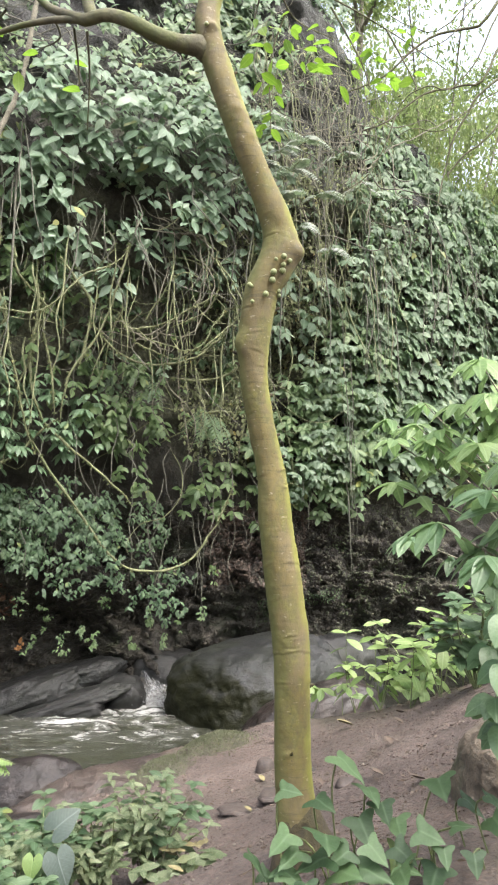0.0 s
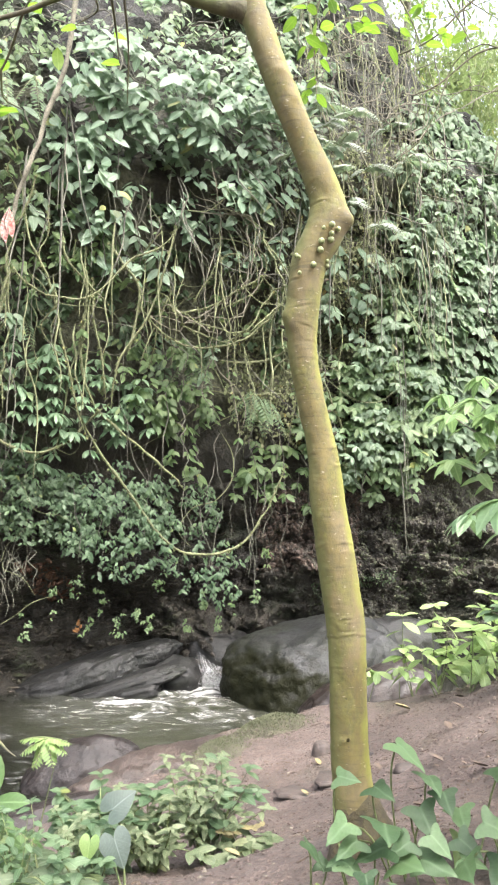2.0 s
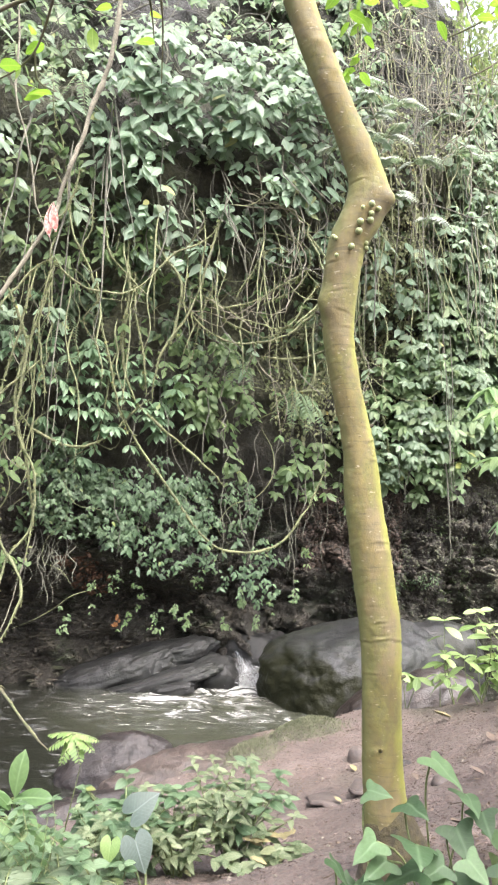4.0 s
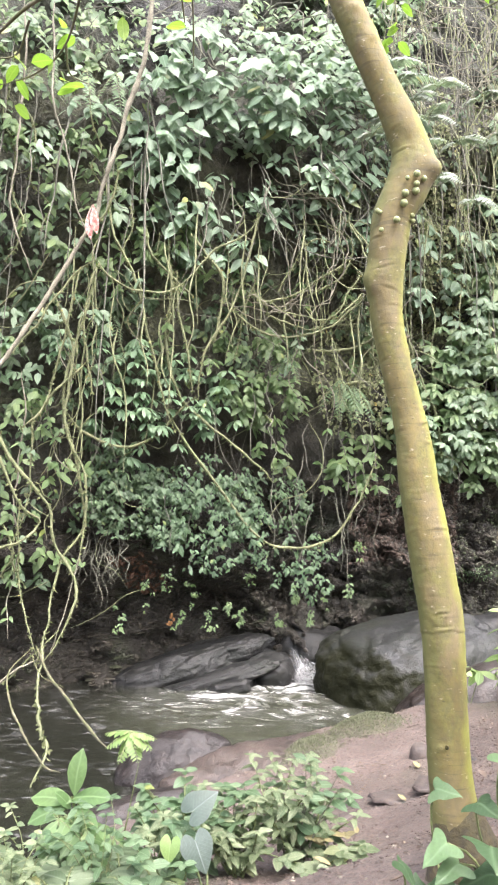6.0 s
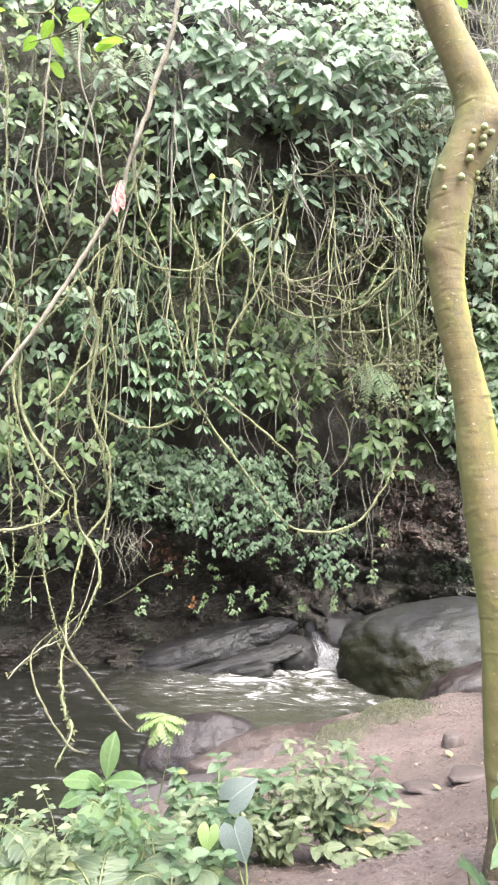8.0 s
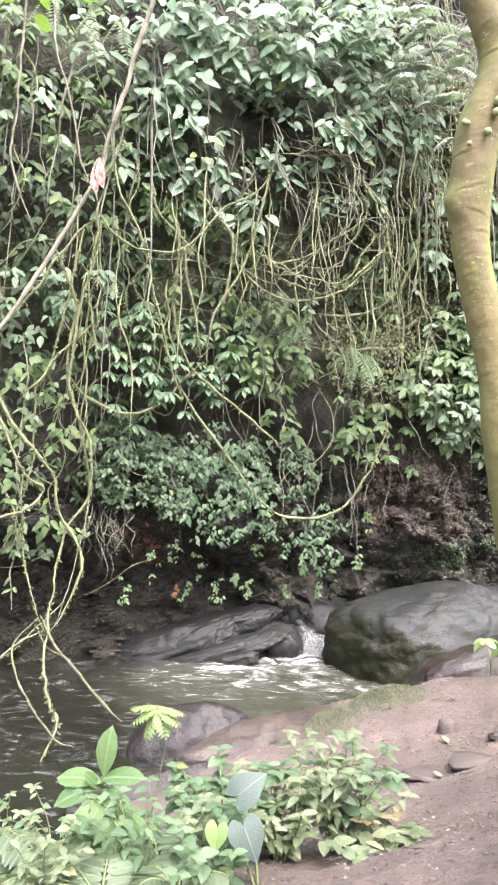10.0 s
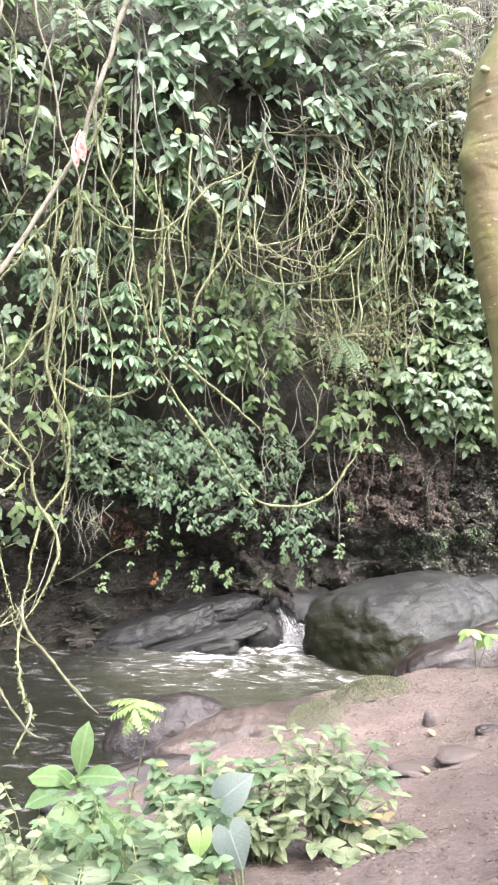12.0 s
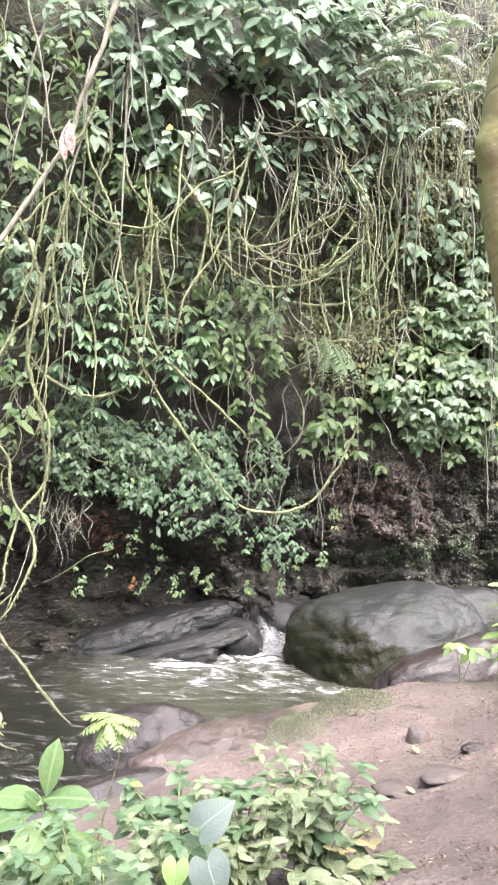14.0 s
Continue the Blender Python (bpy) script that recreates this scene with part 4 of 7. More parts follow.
climber("grey-green climber covering the cliff like shingles", "three", IVY_GREY, 0.225, 20,
        [(3.4, 5.3, 1.9, 2.3, 800, 0.3, 0.3, 0.8, -0.6), (5.6, 5.8, 1.9, 2.6, 600, 0.3, 0.3, 0.8, -0.6), (2.6, 4.2, 0.9, 1.2, 170, 0.3, 0.2), (8.5, 6.5, 2.5, 2.8, 260, 0.3, 0.3)], 280)
climber("fine pale leaves trailing over the top of the cliff", "small", IVY_GREY, 0.19, 21,
        [(3.3, 8.3, 1.5, 1.6, 330, 0.3, 0.3), (5.2, 8.4, 1.5, 1.3, 260, 0.3, 0.3), (2.3, 7.2, 0.5, 1.2, 70, 0.2, 0.2), (7.5, 8.6, 2.0, 1.2, 160, 0.3, 0.3), (0.0, 9.8, 0.9, 1.2, 90, 0.1, 0.2, 2.0, 0.1), (-1.4, 9.9, 1.9, 1.1, 70, 0.2, 0.2), (-4.0, 9.6, 1.6, 1.2, 60, 0.2, 0.2), (-0.1, 11.2, 0.9, 1.0, 90, 0.1, 0.2), (2.9, 9.5, 0.7, 0.6, 90, 0.2, 0.4), (1.1, 12.4, 1.1, 0.6, 80, 0.15, 0.3), (-0.6, 11.6, 1.2, 1.2, 160, 0.15, 0.3), (4.5, 9.2, 1.6, 0.5, 200, 0.1, 0.3)], 200)
climber("deep green climber between the lianas", "ovate", IVY, 0.16, 123,
        [(-4.5, 7.0, 1.1, 1.6, 90, 0.7, 0.5, 1.8, 0.0), (-4.2, 8.8, 1.2, 0.9, 60, 0.5, 0.3, 1.8, 0.0), (-3.4, 6.0, 0.8, 1.0, 50, 0.6, 0.3, 1.8, 0.1)], 120)
# Inner leaves take a darker green for the shade between the climbers.
climber("scattered leaves close to the rock, darkened for the shade in the gaps", "small", IVY_DARK, 0.16, 22,
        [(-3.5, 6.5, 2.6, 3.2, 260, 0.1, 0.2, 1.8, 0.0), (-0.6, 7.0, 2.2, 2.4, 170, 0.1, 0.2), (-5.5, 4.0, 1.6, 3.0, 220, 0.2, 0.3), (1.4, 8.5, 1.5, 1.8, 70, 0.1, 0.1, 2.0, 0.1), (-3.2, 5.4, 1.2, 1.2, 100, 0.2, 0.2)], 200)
climber("soft green leaves and shoots along the top of the cliff", "ovate", IVY_MID, 0.15, 122,
        [(-1.0, 9.6, 1.7, 0.9, 70, 0.4, 0.3), (-4.2, 9.2, 1.2, 0.8, 30, 0.4, 0.3, 2.0, 0.1), (-0.1, 9.2, 0.7, 0.8, 50, 0.3, 0.2, 2.0, 0.1), (0.0, 10.8, 1.4, 0.9, 90, 0.2, 0.2, 2.0, 0.0)], 100)


def wall_moss(label, seed, patches, material=WALL_MOSS, size=(0.04, 0.11)):
    """Olive tufts on the damp face, too many to count."""
    rng = np.random.RandomState(seed)
    c = np.vstack([patch(rng, *p) for p in patches])
    pos = np.array([cliff_point(x, z) for x, _, z in c]) - np.array([0, 0.02, 0])
    n = len(pos)
    thing("wall_moss", label, "moss", leaves_mesh("wall_moss", SMALL, pos, rng.normal(0, 0.5, (n, 3)) + np.array([0, -0.6, -0.7]), rng.normal(0, 0.5, (n, 3)) + np.array([0, -0.6, 0.8]), rng.uniform(*size, n), material), kind="stuff")


wall_moss("olive moss and tiny leaves over the damp rock wall", 131, [(0.6, 5.2, 1.3, 2.2, 3600, 0, 0, 1.3, -0.2), (0.7, 6.6, 0.8, 1.6, 1800, 0, 0, 1.3, -0.2), (1.6, 7.2, 1.2, 2.0, 1800, 0, 0, 1.3, -0.2), (-0.4, 4.2, 0.8, 1.0, 800, 0, 0, 1.3, -0.1), (0.6, 9.5, 1.8, 1.6, 700, 0, 0, 1.3, -0.2), (1.6, 3.6, 0.9, 0.9, 700, 0, 0, 1.3, -0.1), (-0.5, 4.9, 0.6, 0.7, 500, 0, 0, 1.6, 0.0), (3.4, 5.6, 1.8, 2.6, 3400, 0, 0, 1.3, -0.4), (5.8, 6.0, 1.8, 2.6, 2600, 0, 0, 1.3, -0.4)])


wall_moss("green moss on the ledges behind the boulder", 132, [(0.55, 0.95, 0.45, 0.16, 420, 0, 0, 1.5, 0.0), (1.3, 1.1, 0.4, 0.14, 260, 0, 0, 1.5, 0.0)], FERN, (0.02, 0.05))


# ---- ferns on the cliff ----
def frond(base, direction, length, width, droop, rng, pairs=14):
    """A feathered frond: stalk path and leaflet arrays."""
    d = np.array(direction, float)
    d /= np.linalg.norm(d)
    t = np.linspace(0, 1, pairs + 2)
    path = np.array(base)[None] + d[None] * (t * length)[:, None] - UP[None] * (droop * length * t * t)[:, None]
    tan = np.gradient(path, axis=0)
    tan /= np.linalg.norm(tan, axis=1)[:, None]
    side = np.cross(tan, UP)
    side /= np.linalg.norm(side, axis=1)[:, None] + 1e-9
    P, D, N, S = [], [], [], []
    for i in range(1, pairs + 2):
        for sgn in (-1, 1):
            P.append(path[i])
            D.append(side[i] * sgn + tan[i] * 0.45 - UP * 0.15 + rng.normal(0, 0.06, 3))
            N.append(np.cross(side[i], tan[i]))
            S.append(width * math.sin(math.pi * (0.15 + 0.85 * i / (pairs + 1))) ** 0.7 + 0.01)
    return path, np.array(P), np.array(D), np.array(N), np.array(S)


def fern(label, base, fronds, material, seed, name="fern", shape=PINNA, pairs=14):
    """A fern of several fronds, each given as direction, length, leaflet length, droop."""
    rng = np.random.RandomState(seed)
    root = thing(name, label, "fern", None, base)
    for direction, length, width, droop in fronds:
        path, p, d, n, s = frond((0, 0, 0), direction, length, width, droop, rng, pairs)
        v, f = tube_arrays(path, np.linspace(0.006, 0.002, len(path)), 5)
        stalk = child("stalk", mesh("stalk", v, f, STEM), root)
        tagged(child("foliage", leaves_mesh("foliage", shape, p, d, n, s, material), stalk), kind="stuff")
    return root


for k, (x, y, z) in enumerate([(-3.64, 8.0, 7.7), (-3.33, 8.2, 7.75), (-4.1, 7.9, 8.0)]):
    fern("green sword fern hanging from the cliff", (x, y, z), [((0.3, -0.4, -1), 0.75, 0.10, 0.25), ((-0.3, -0.5, -0.8), 0.6, 0.09, 0.3)], FERN, 40 + k)
for k, (x, y, z) in enumerate([(0.41, 9.97, 8.3), (0.7, 10.1, 7.85), (0.31, 10.1, 7.62), (0.9, 10.35, 7.68), (1.74, 11.2, 8.4), (2.07, 11.5, 8.0), (-0.1, 9.9, 8.0), (1.0, 10.3, 6.7), (0.55, 9.95, 8.05), (0.15, 9.9, 7.3), (1.3, 10.6, 7.4), (1.1, 10.4, 8.2), (1.5, 10.9, 6.6), (0.7, 10.3, 7.2)]):
    arc = np.random.RandomState(880 + k)
    fern("pale silvery fern fronds arching from the cliff", (x - 0.25, y - 0.25, z), [((arc.uniform(0.3, 1.0), -arc.uniform(0.3, 0.8), arc.uniform(0.2, 0.6)), arc.uniform(0.45, 0.7), 0.15, arc.uniform(0.6, 1.0)) for _ in range(2)] + [((-arc.uniform(0.3, 1.0), -0.5, arc.uniform(0.1, 0.5)), arc.uniform(0.3, 0.5), 0.12, 0.8)], FEATHER, 50 + k, shape=FINE, pairs=17)
for k, (x, y, z) in enumerate([(-0.55, 10.9, 4.0), (-0.75, 10.8, 4.1), (-1.6, 10.4, 4.6), (-3.9, 9.4, 5.0)]):
    fern("drooping green fern below the vines", (x, y, z), [((0.5, -0.5, -0.6), 0.6, 0.13, 0.5), ((-0.5, -0.5, -0.5), 0.55, 0.12, 0.5), ((0, -0.6, -1), 0.6, 0.12, 0.3)], FERN, 60 + k)

# ---- vines ----
VINES = 0


def vine(points, radius, material=VINE_GREEN, label="mossy green vine looping across the cliff", name="hanging_vine", wob=0.03, sides=7):
    """One vine through the points, uneven in thickness and line."""
    global VINES
    VINES += 1
    rng = np.random.RandomState(500 + VINES)
    path = smooth_path(points, 0.07)
    n = len(path)
    s = np.linspace(0, 1, n)
    for k, (rate, size) in enumerate([(0.05, 1.6), (0.16, 0.8), (0.4, 0.35)]):
        sway = np.stack([noise_line(s * n * rate, VINES + 20 * k + 7 * j) for j in range(3)], -1)
        path = path + sway * wob * size
    r = (0.68 if material is VINE_GREEN else 0.58) * radius * (1 + 0.25 * noise_line(s * n * 0.16, VINES + 5) + 0.35 * noise_line(s * n * 0.5, VINES + 9)) * np.interp(s, (0, 0.12, 0.85, 1), (0.35, 1, 0.85, 0.3))
    v, f = tube_arrays(path, r, sides, 0.12, rng)
    root = thing(name, label, "vine", None, path[0], "vines on the cliff")
    v = v - path[0]
    child("stem", mesh("stem", v, f, material), root)
    if material is VINE_GREEN:
        k = rng.randint(0, n, int(n * 5))
        tufts = path[k] - path[0] + rng.normal(0, 1, (len(k), 3)) * (r[k] * 0.7)[:, None]
        tagged(child("moss", leaves_mesh("moss", SMALL, tufts, rng.normal(0, 0.7, (len(k), 3)) - UP, rng.normal(0, 1, (len(k), 3)), rng.uniform(0.02, 0.06, len(k)), MOSS_LEAF), root), kind="stuff")
    return root


def noise_line(s, seed):
    return np.array([noise.noise(Vector((a * 1.7, seed * 3.31, 0.5))) for a in s])


LIANA = "thick brown liana slanting down past the cliff"
GREEN_LOOP = "bright yellow-green mossy vine looping across the cliff"
vine([(-2.4, 7.5, 9.6), (-2.58, 7.58, 8.51), (-2.77, 7.73, 7.54), (-2.99, 7.79, 6.88), (-3.29, 7.84, 6.07), (-3.47, 7.87, 5.6), (-3.88, 7.83, 4.91), (-4.26, 7.75, 4.27), (-4.68, 7.63, 3.58), (-5.3, 7.4, 2.7)], 0.052, VINE_BROWN, LIANA)
vine([(-3.65, 8.34, 5.33), (-3.49, 8.47, 5.12), (-3.24, 8.64, 4.98), (-2.81, 8.85, 4.98), (-2.46, 8.95, 5.29), (-2.21, 9.0, 5.58), (-1.82, 9.13, 5.81), (-1.66, 9.14, 6.07)], 0.02)
vine([(-1.67, 9.23, 6.08), (-1.84, 9.3, 5.51), (-1.99, 9.34, 5.08), (-2.14, 9.34, 4.77), (-2.43, 9.31, 4.3), (-2.55, 9.34, 3.94), (-2.58, 9.4, 3.63)], 0.026, VINE_GREEN, GREEN_LOOP)
vine([(-3.91, 7.54, 8.4), (-3.87, 7.61, 7.03), (-3.81, 7.73, 6.66), (-3.74, 7.89, 6.15), (-3.73, 7.98, 5.84), (-3.59, 8.13, 5.48), (-3.59, 8.19, 5.25)], 0.022, VINE_BROWN)
vine([(-3.28, 8.34, 6.47), (-3.38, 8.37, 6.15), (-3.56, 8.36, 5.86), (-3.83, 8.24, 5.79)], 0.02)
vine([(-3.6, 8.45, 6.6), (-3.49, 8.51, 5.78), (-3.35, 8.67, 5.43), (-3.23, 8.84, 5.0), (-3.15, 9.06, 4.25), (-3.03, 9.28, 3.62), (-2.9, 9.44, 3.22)], 0.024)
vine([(-2.88, 9.01, 5.79), (-2.89, 9.18, 5.09), (-3.0, 9.32, 4.31), (-2.87, 9.54, 3.68), (-2.58, 9.77, 3.36), (-2.21, 10.04, 3.04), (-1.9, 10.25, 2.77), (-1.73, 10.39, 2.53)], 0.032)
vine([(-2.84, 9.24, 5.4), (-2.84, 9.24, 4.95), (-2.75, 9.44, 4.34), (-2.7, 9.6, 3.79)], 0.024)
vine([(-3.12, 8.86, 5.9), (-3.1, 8.96, 5.55), (-2.83, 9.17, 5.27), (-2.62, 9.32, 5.06)], 0.026)
vine([(-2.58, 9.06, 5.82), (-2.41, 9.2, 5.56), (-2.23, 9.36, 5.3), (-2.28, 9.43, 4.92), (-2.4, 9.51, 4.38)], 0.034)
vine([(-4.6, 7.95, 4.0), (-4.25, 8.03, 4.38), (-4.07, 8.07, 4.71), (-3.79, 8.14, 5.06), (-3.59, 8.19, 5.25)], 0.022)
vine([(-3.51, 8.26, 5.14), (-3.69, 8.27, 4.75), (-3.78, 8.32, 4.37), (-3.76, 8.41, 4.04), (-3.75, 8.53, 3.6)], 0.022)
vine([(-4.12, 8.0, 4.87), (-3.97, 8.21, 4.4), (-3.9, 8.34, 4.02), (-3.98, 8.39, 3.68), (-4.06, 8.43, 3.32), (-4.01, 8.54, 2.98), (-3.91, 8.69, 2.64), (-3.93, 8.83, 1.91), (-3.98, 8.81, 1.54)], 0.027)
vine([(-3.76, 8.15, 5.06), (-3.91, 8.22, 4.51), (-4.07, 8.26, 4.0), (-4.18, 8.29, 3.55), (-4.41, 8.22, 3.15)], 0.022)
vine([(-3.78, 8.41, 3.99), (-4.0, 8.36, 3.74), (-4.18, 8.29, 3.55), (-4.31, 8.26, 3.29), (-4.51, 8.17, 3.08)], 0.024)
vine([(-4.23, 8.88, 3.42), (-4.03, 9.08, 3.17), (-3.77, 9.26, 3.01), (-3.5, 9.4, 3.01), (-3.17, 9.52, 3.19), (-2.87, 9.58, 3.53), (-2.65, 9.65, 3.69)], 0.032)
vine([(-3.06, 9.49, 3.51), (-2.81, 9.74, 3.02), (-2.52, 9.98, 2.61), (-2.23, 10.26, 2.09), (-1.99, 10.41, 1.81), (-1.73, 10.52, 1.64), (-1.29, 10.72, 1.61), (-0.83, 10.93, 1.82), (-0.45, 10.98, 2.47), (-0.22, 10.96, 2.96)], 0.028)
vine([(-4.72, 7.9, 3.9), (-4.75, 8.0, 3.4), (-4.67, 8.12, 2.82), (-4.29, 8.56, 2.14), (-4.24, 8.63, 1.71), (-4.02, 8.79, 1.21), (-4.09, 8.74, 0.79), (-4.22, 8.64, 0.45), (-4.36, 8.55, 0.25)], 0.032)
vine([(-4.39, 8.5, 0.46), (-3.98, 8.0, 0.24), (-3.32, 7.15, 0.17), (-2.75, 6.45, 0.08), (-2.37, 6.0, 0.06)], 0.024, LIMB, "bare brown root reaching out over the water", wob=0.008)
vine([(-4.45, 8.45, 0.40), (-4.62, 8.3, 0.18), (-4.46, 8.0, 0.02), (-3.98, 7.4, -0.16), (-3.16, 6.4, -0.24), (-2.70, 5.85, -0.12)], 0.021, LIMB, "bare brown root dipping into the water", wob=0.010)
vine([(-4.33, 8.6, 0.62), (-4.16, 8.3, 0.28), (-4.02, 7.85, 0.0), (-3.52, 7.0, -0.12), (-3.22, 6.55, -0.16), (-3.22, 6.25, -0.45)], 0.020, VINE_GREEN, "thin mossy root hanging into the water")
vine([(-4.2, 8.7, 0.6), (-4.5, 8.5, 0.3), (-4.75, 8.35, 0.05), (-4.95, 8.2, -0.1)], 0.014, VINE_GREEN, "thin mossy root hanging over the water")
vine([(-4.5, 8.2, 2.2), (-4.6, 8.4, 1.4), (-4.55, 8.5, 0.8), (-4.38, 8.55, 0.28)], 0.016, VINE_GREEN)
vine([(-4.0, 8.9, 1.9), (-4.1, 8.8, 1.0), (-4.3, 8.6, 0.35)], 0.014, VINE_BROWN)
vine([(-4.85, 7.9, 3.4), (-4.9, 8.1, 2.2), (-4.85, 8.2, 1.2), (-4.95, 8.2, 0.7)], 0.014, VINE_GREEN)
vine([(-5.2, 7.6, 5.0), (-5.1, 7.8, 3.6), (-5.2, 7.9, 2.4), (-5.1, 8.0, 1.5)], 0.016, VINE_GREEN)
vine([(-4.45, 8.45, 0.34), (-4.25, 8.35, 0.12), (-3.85, 8.25, 0.02)], 0.013, LIMB, "short curled root over the water")
vine([(-4.39, 8.53, 0.28), (-4.68, 8.32, 0.06), (-4.87, 8.2, -0.16)], 0.02, VINE_BROWN)
vine([(-4.53, 6.93, 8.6), (-4.67, 6.95, 7.53), (-4.61, 7.16, 6.83), (-4.67, 7.33, 6.01), (-4.71, 7.52, 5.12), (-4.69, 7.76, 4.22), (-4.81, 7.92, 3.28)], 0.02)
vine([(-4.6, 7.8, 4.3), (-4.78, 7.9, 3.6), (-4.73, 7.94, 3.0), (-4.56, 8.26, 2.19), (-4.38, 8.44, 1.96), (-4.59, 8.28, 1.71), (-5.0, 8.0, 1.63), (-5.5, 7.78, 1.76)], 0.024, VINE_GREEN, GREEN_LOOP)
vine([(-3.62, 8.29, 5.19), (-3.83, 8.39, 4.35), (-4.03, 8.44, 3.79), (-4.08, 8.5, 3.36), (-3.97, 8.73, 2.73), (-3.98, 8.91, 1.94), (-4.18, 8.78, 1.5), (-4.33, 8.67, 0.65), (-4.44, 8.59, 0.23)], 0.028)
vine([(-4.16, 7.4, 8.3), (-4.16, 7.4, 7.56), (-4.34, 7.56, 6.39), (-4.44, 7.65, 5.79), (-4.38, 7.79, 5.35), (-4.3, 7.95, 4.97)], 0.024, VINE_BROWN)
vine([(-1.71, 9.68, 4.99), (-1.29, 9.84, 5.14), (-0.93, 9.94, 5.37), (-0.6, 10.02, 5.63), (-0.51, 10.04, 5.74)], 0.02, VINE_GREEN, GREEN_LOOP)
vine([(-0.56, 10.03, 5.68), (-0.32, 10.21, 5.4), (-0.41, 10.23, 5.12), (-0.73, 10.17, 4.81), (-1.11, 10.04, 4.63), (-1.65, 9.81, 4.59), (-1.99, 9.61, 4.76), (-2.26, 9.41, 5.06)], 0.022, VINE_GREEN, GREEN_LOOP)
vine([(-1.16, 9.76, 6.08), (-1.34, 9.84, 5.43), (-1.32, 9.98, 4.91), (-1.2, 10.18, 4.33), (-0.92, 10.39, 3.99), (-0.8, 10.51, 3.72), (-0.89, 10.56, 3.33)], 0.016, VINE_BROWN)
vine([(-0.3, 9.84, 7.72), (-0.25, 9.95, 7.35), (-0.1, 10.16, 6.77), (0.2, 10.35, 6.5), (0.55, 10.55, 6.18)], 0.016, VINE_BROWN)
vine([(0.23, 10.67, 5.63), (0.09, 10.76, 5.09), (-0.25, 10.72, 4.68), (-0.74, 10.55, 4.48), (-1.22, 10.33, 4.47)], 0.03)
vine([(0.22, 10.65, 6.13), (0.24, 10.84, 5.38), (0.36, 11.07, 4.62), (0.54, 11.3, 3.94), (0.71, 11.46, 3.54), (0.71, 11.59, 3.04)], 0.026)
vine([(-0.58, 10.14, 6.78), (-0.15, 10.29, 6.95), (0.59, 10.54, 7.09), (1.32, 10.86, 7.14)], 0.016, VINE_BROWN)
vine([(0.42, 10.14, 8.44), (0.46, 10.22, 8.15), (0.78, 10.5, 7.49), (0.93, 10.65, 7.09), (1.22, 10.87, 6.83)], 0.018, VINE_BROWN)
vine([(-0.23, 10.97, 4.1), (-0.63, 10.81, 4.03), (-0.84, 10.74, 3.92), (-1.08, 10.68, 3.72)], 0.03)
vine([(-1.2, 9.39, 7.09), (-1.11, 9.59, 6.46), (-1.06, 9.72, 6.0)], 0.012, VINE_BROWN)
vine([(-1.51, 9.82, 5.2), (-1.01, 9.87, 5.9), (-0.57, 10.08, 5.86)], 0.018)
vine([(-1.15, 10.0, 5.11), (-0.64, 10.15, 5.46), (-0.49, 10.1, 5.91), (-0.87, 9.86, 6.2)], 0.018)
vine([(1.64, 11.53, 5.86), (1.61, 11.81, 4.54), (1.69, 12.0, 2.73), (1.71, 12.2, 1.47)], 0.026, ROOT, "bundle of straight hanging roots")
vine([(1.1, 10.61, 8.84), (1.94, 11.27, 8.42), (2.66, 11.83, 9.19), (5.53, 13.6, 11.6)], 0.02, VINE_BROWN)
vine([(0.53, 10.43, 8.62), (1.11, 10.85, 7.87), (1.73, 11.51, 6.66), (2.06, 11.86, 5.97)], 0.016, VINE_BROWN)


# arcs of one vine coil swinging below the leafy mass
coil = np.random.RandomState(211)
for k in range(6):
    q = coil.uniform(-0.28, 0.28, 6)
    wide = coil.uniform(-0.6, 0.2)
    vine([(-1.35 + q[0], 9.7, 6.75 + q[1]), (-0.75 + q[2], 9.85, 6.35), (-0.28 + wide, 10.0, 5.75 + q[3]), (-0.45 + wide, 10.05, 5.2 + q[4]), (-1.05 + wide, 9.95, 4.85 + q[5]), (-1.75 + q[1], 9.75, 4.85 + q[2]), (-2.2 + q[3], 9.6, 5.25 + q[0])],
         coil.uniform(0.010, 0.020), VINE_BROWN if k % 3 else VINE_GREEN, "thin pale vine coiling below the leafy mass", wob=0.10)


def leafy_vine(x, top, foot, off, radius, seed, sway=0.25, leaf=None, size=0.13):
    """A free-hanging stem with pairs of leaves spaced along it."""
    rng = np.random.RandomState(seed)
    n = 7
    h = np.linspace(top, foot, n)
    y0 = float(face_y(x, max(top, 4))) - off
    pts = [(x + rng.normal(0, sway * 0.35) + sway * k / n * rng.choice((-1, 1)) * 0.5, y0 + 0.04 * k + rng.normal(0, 0.05), z) for k, z in enumerate(h)]
    root = vine(pts, radius, VINE_GREEN if rng.uniform() < 0.6 else VINE_BROWN, "leafy vine hanging free in front of the cliff", wob=0.04)
    path = smooth_path(pts, 0.05) - np.array(root.location)
    m = max(4, int((top - foot) * 2.6))
    i = rng.randint(2, len(path) - 1, m)
    P, D, N, S = [], [], [], []
    for a in i:
        for side in (-1, 1)[: rng.randint(1, 3)]:
            P.append(path[a] + rng.normal(0, 0.015, 3))
            D.append((side * rng.uniform(0.4, 1.0), -rng.uniform(0.1, 0.6), -rng.uniform(0.3, 1.0)))
            N.append((rng.normal(0, 0.25), -0.75, rng.uniform(0.5, 1.0)))
            S.append(size * rng.uniform(0.7, 1.25))
    tagged(child("foliage", leaves_mesh("foliage", POINTED, P, D, N, S, leaf or IVY_MID), root), kind="stuff")


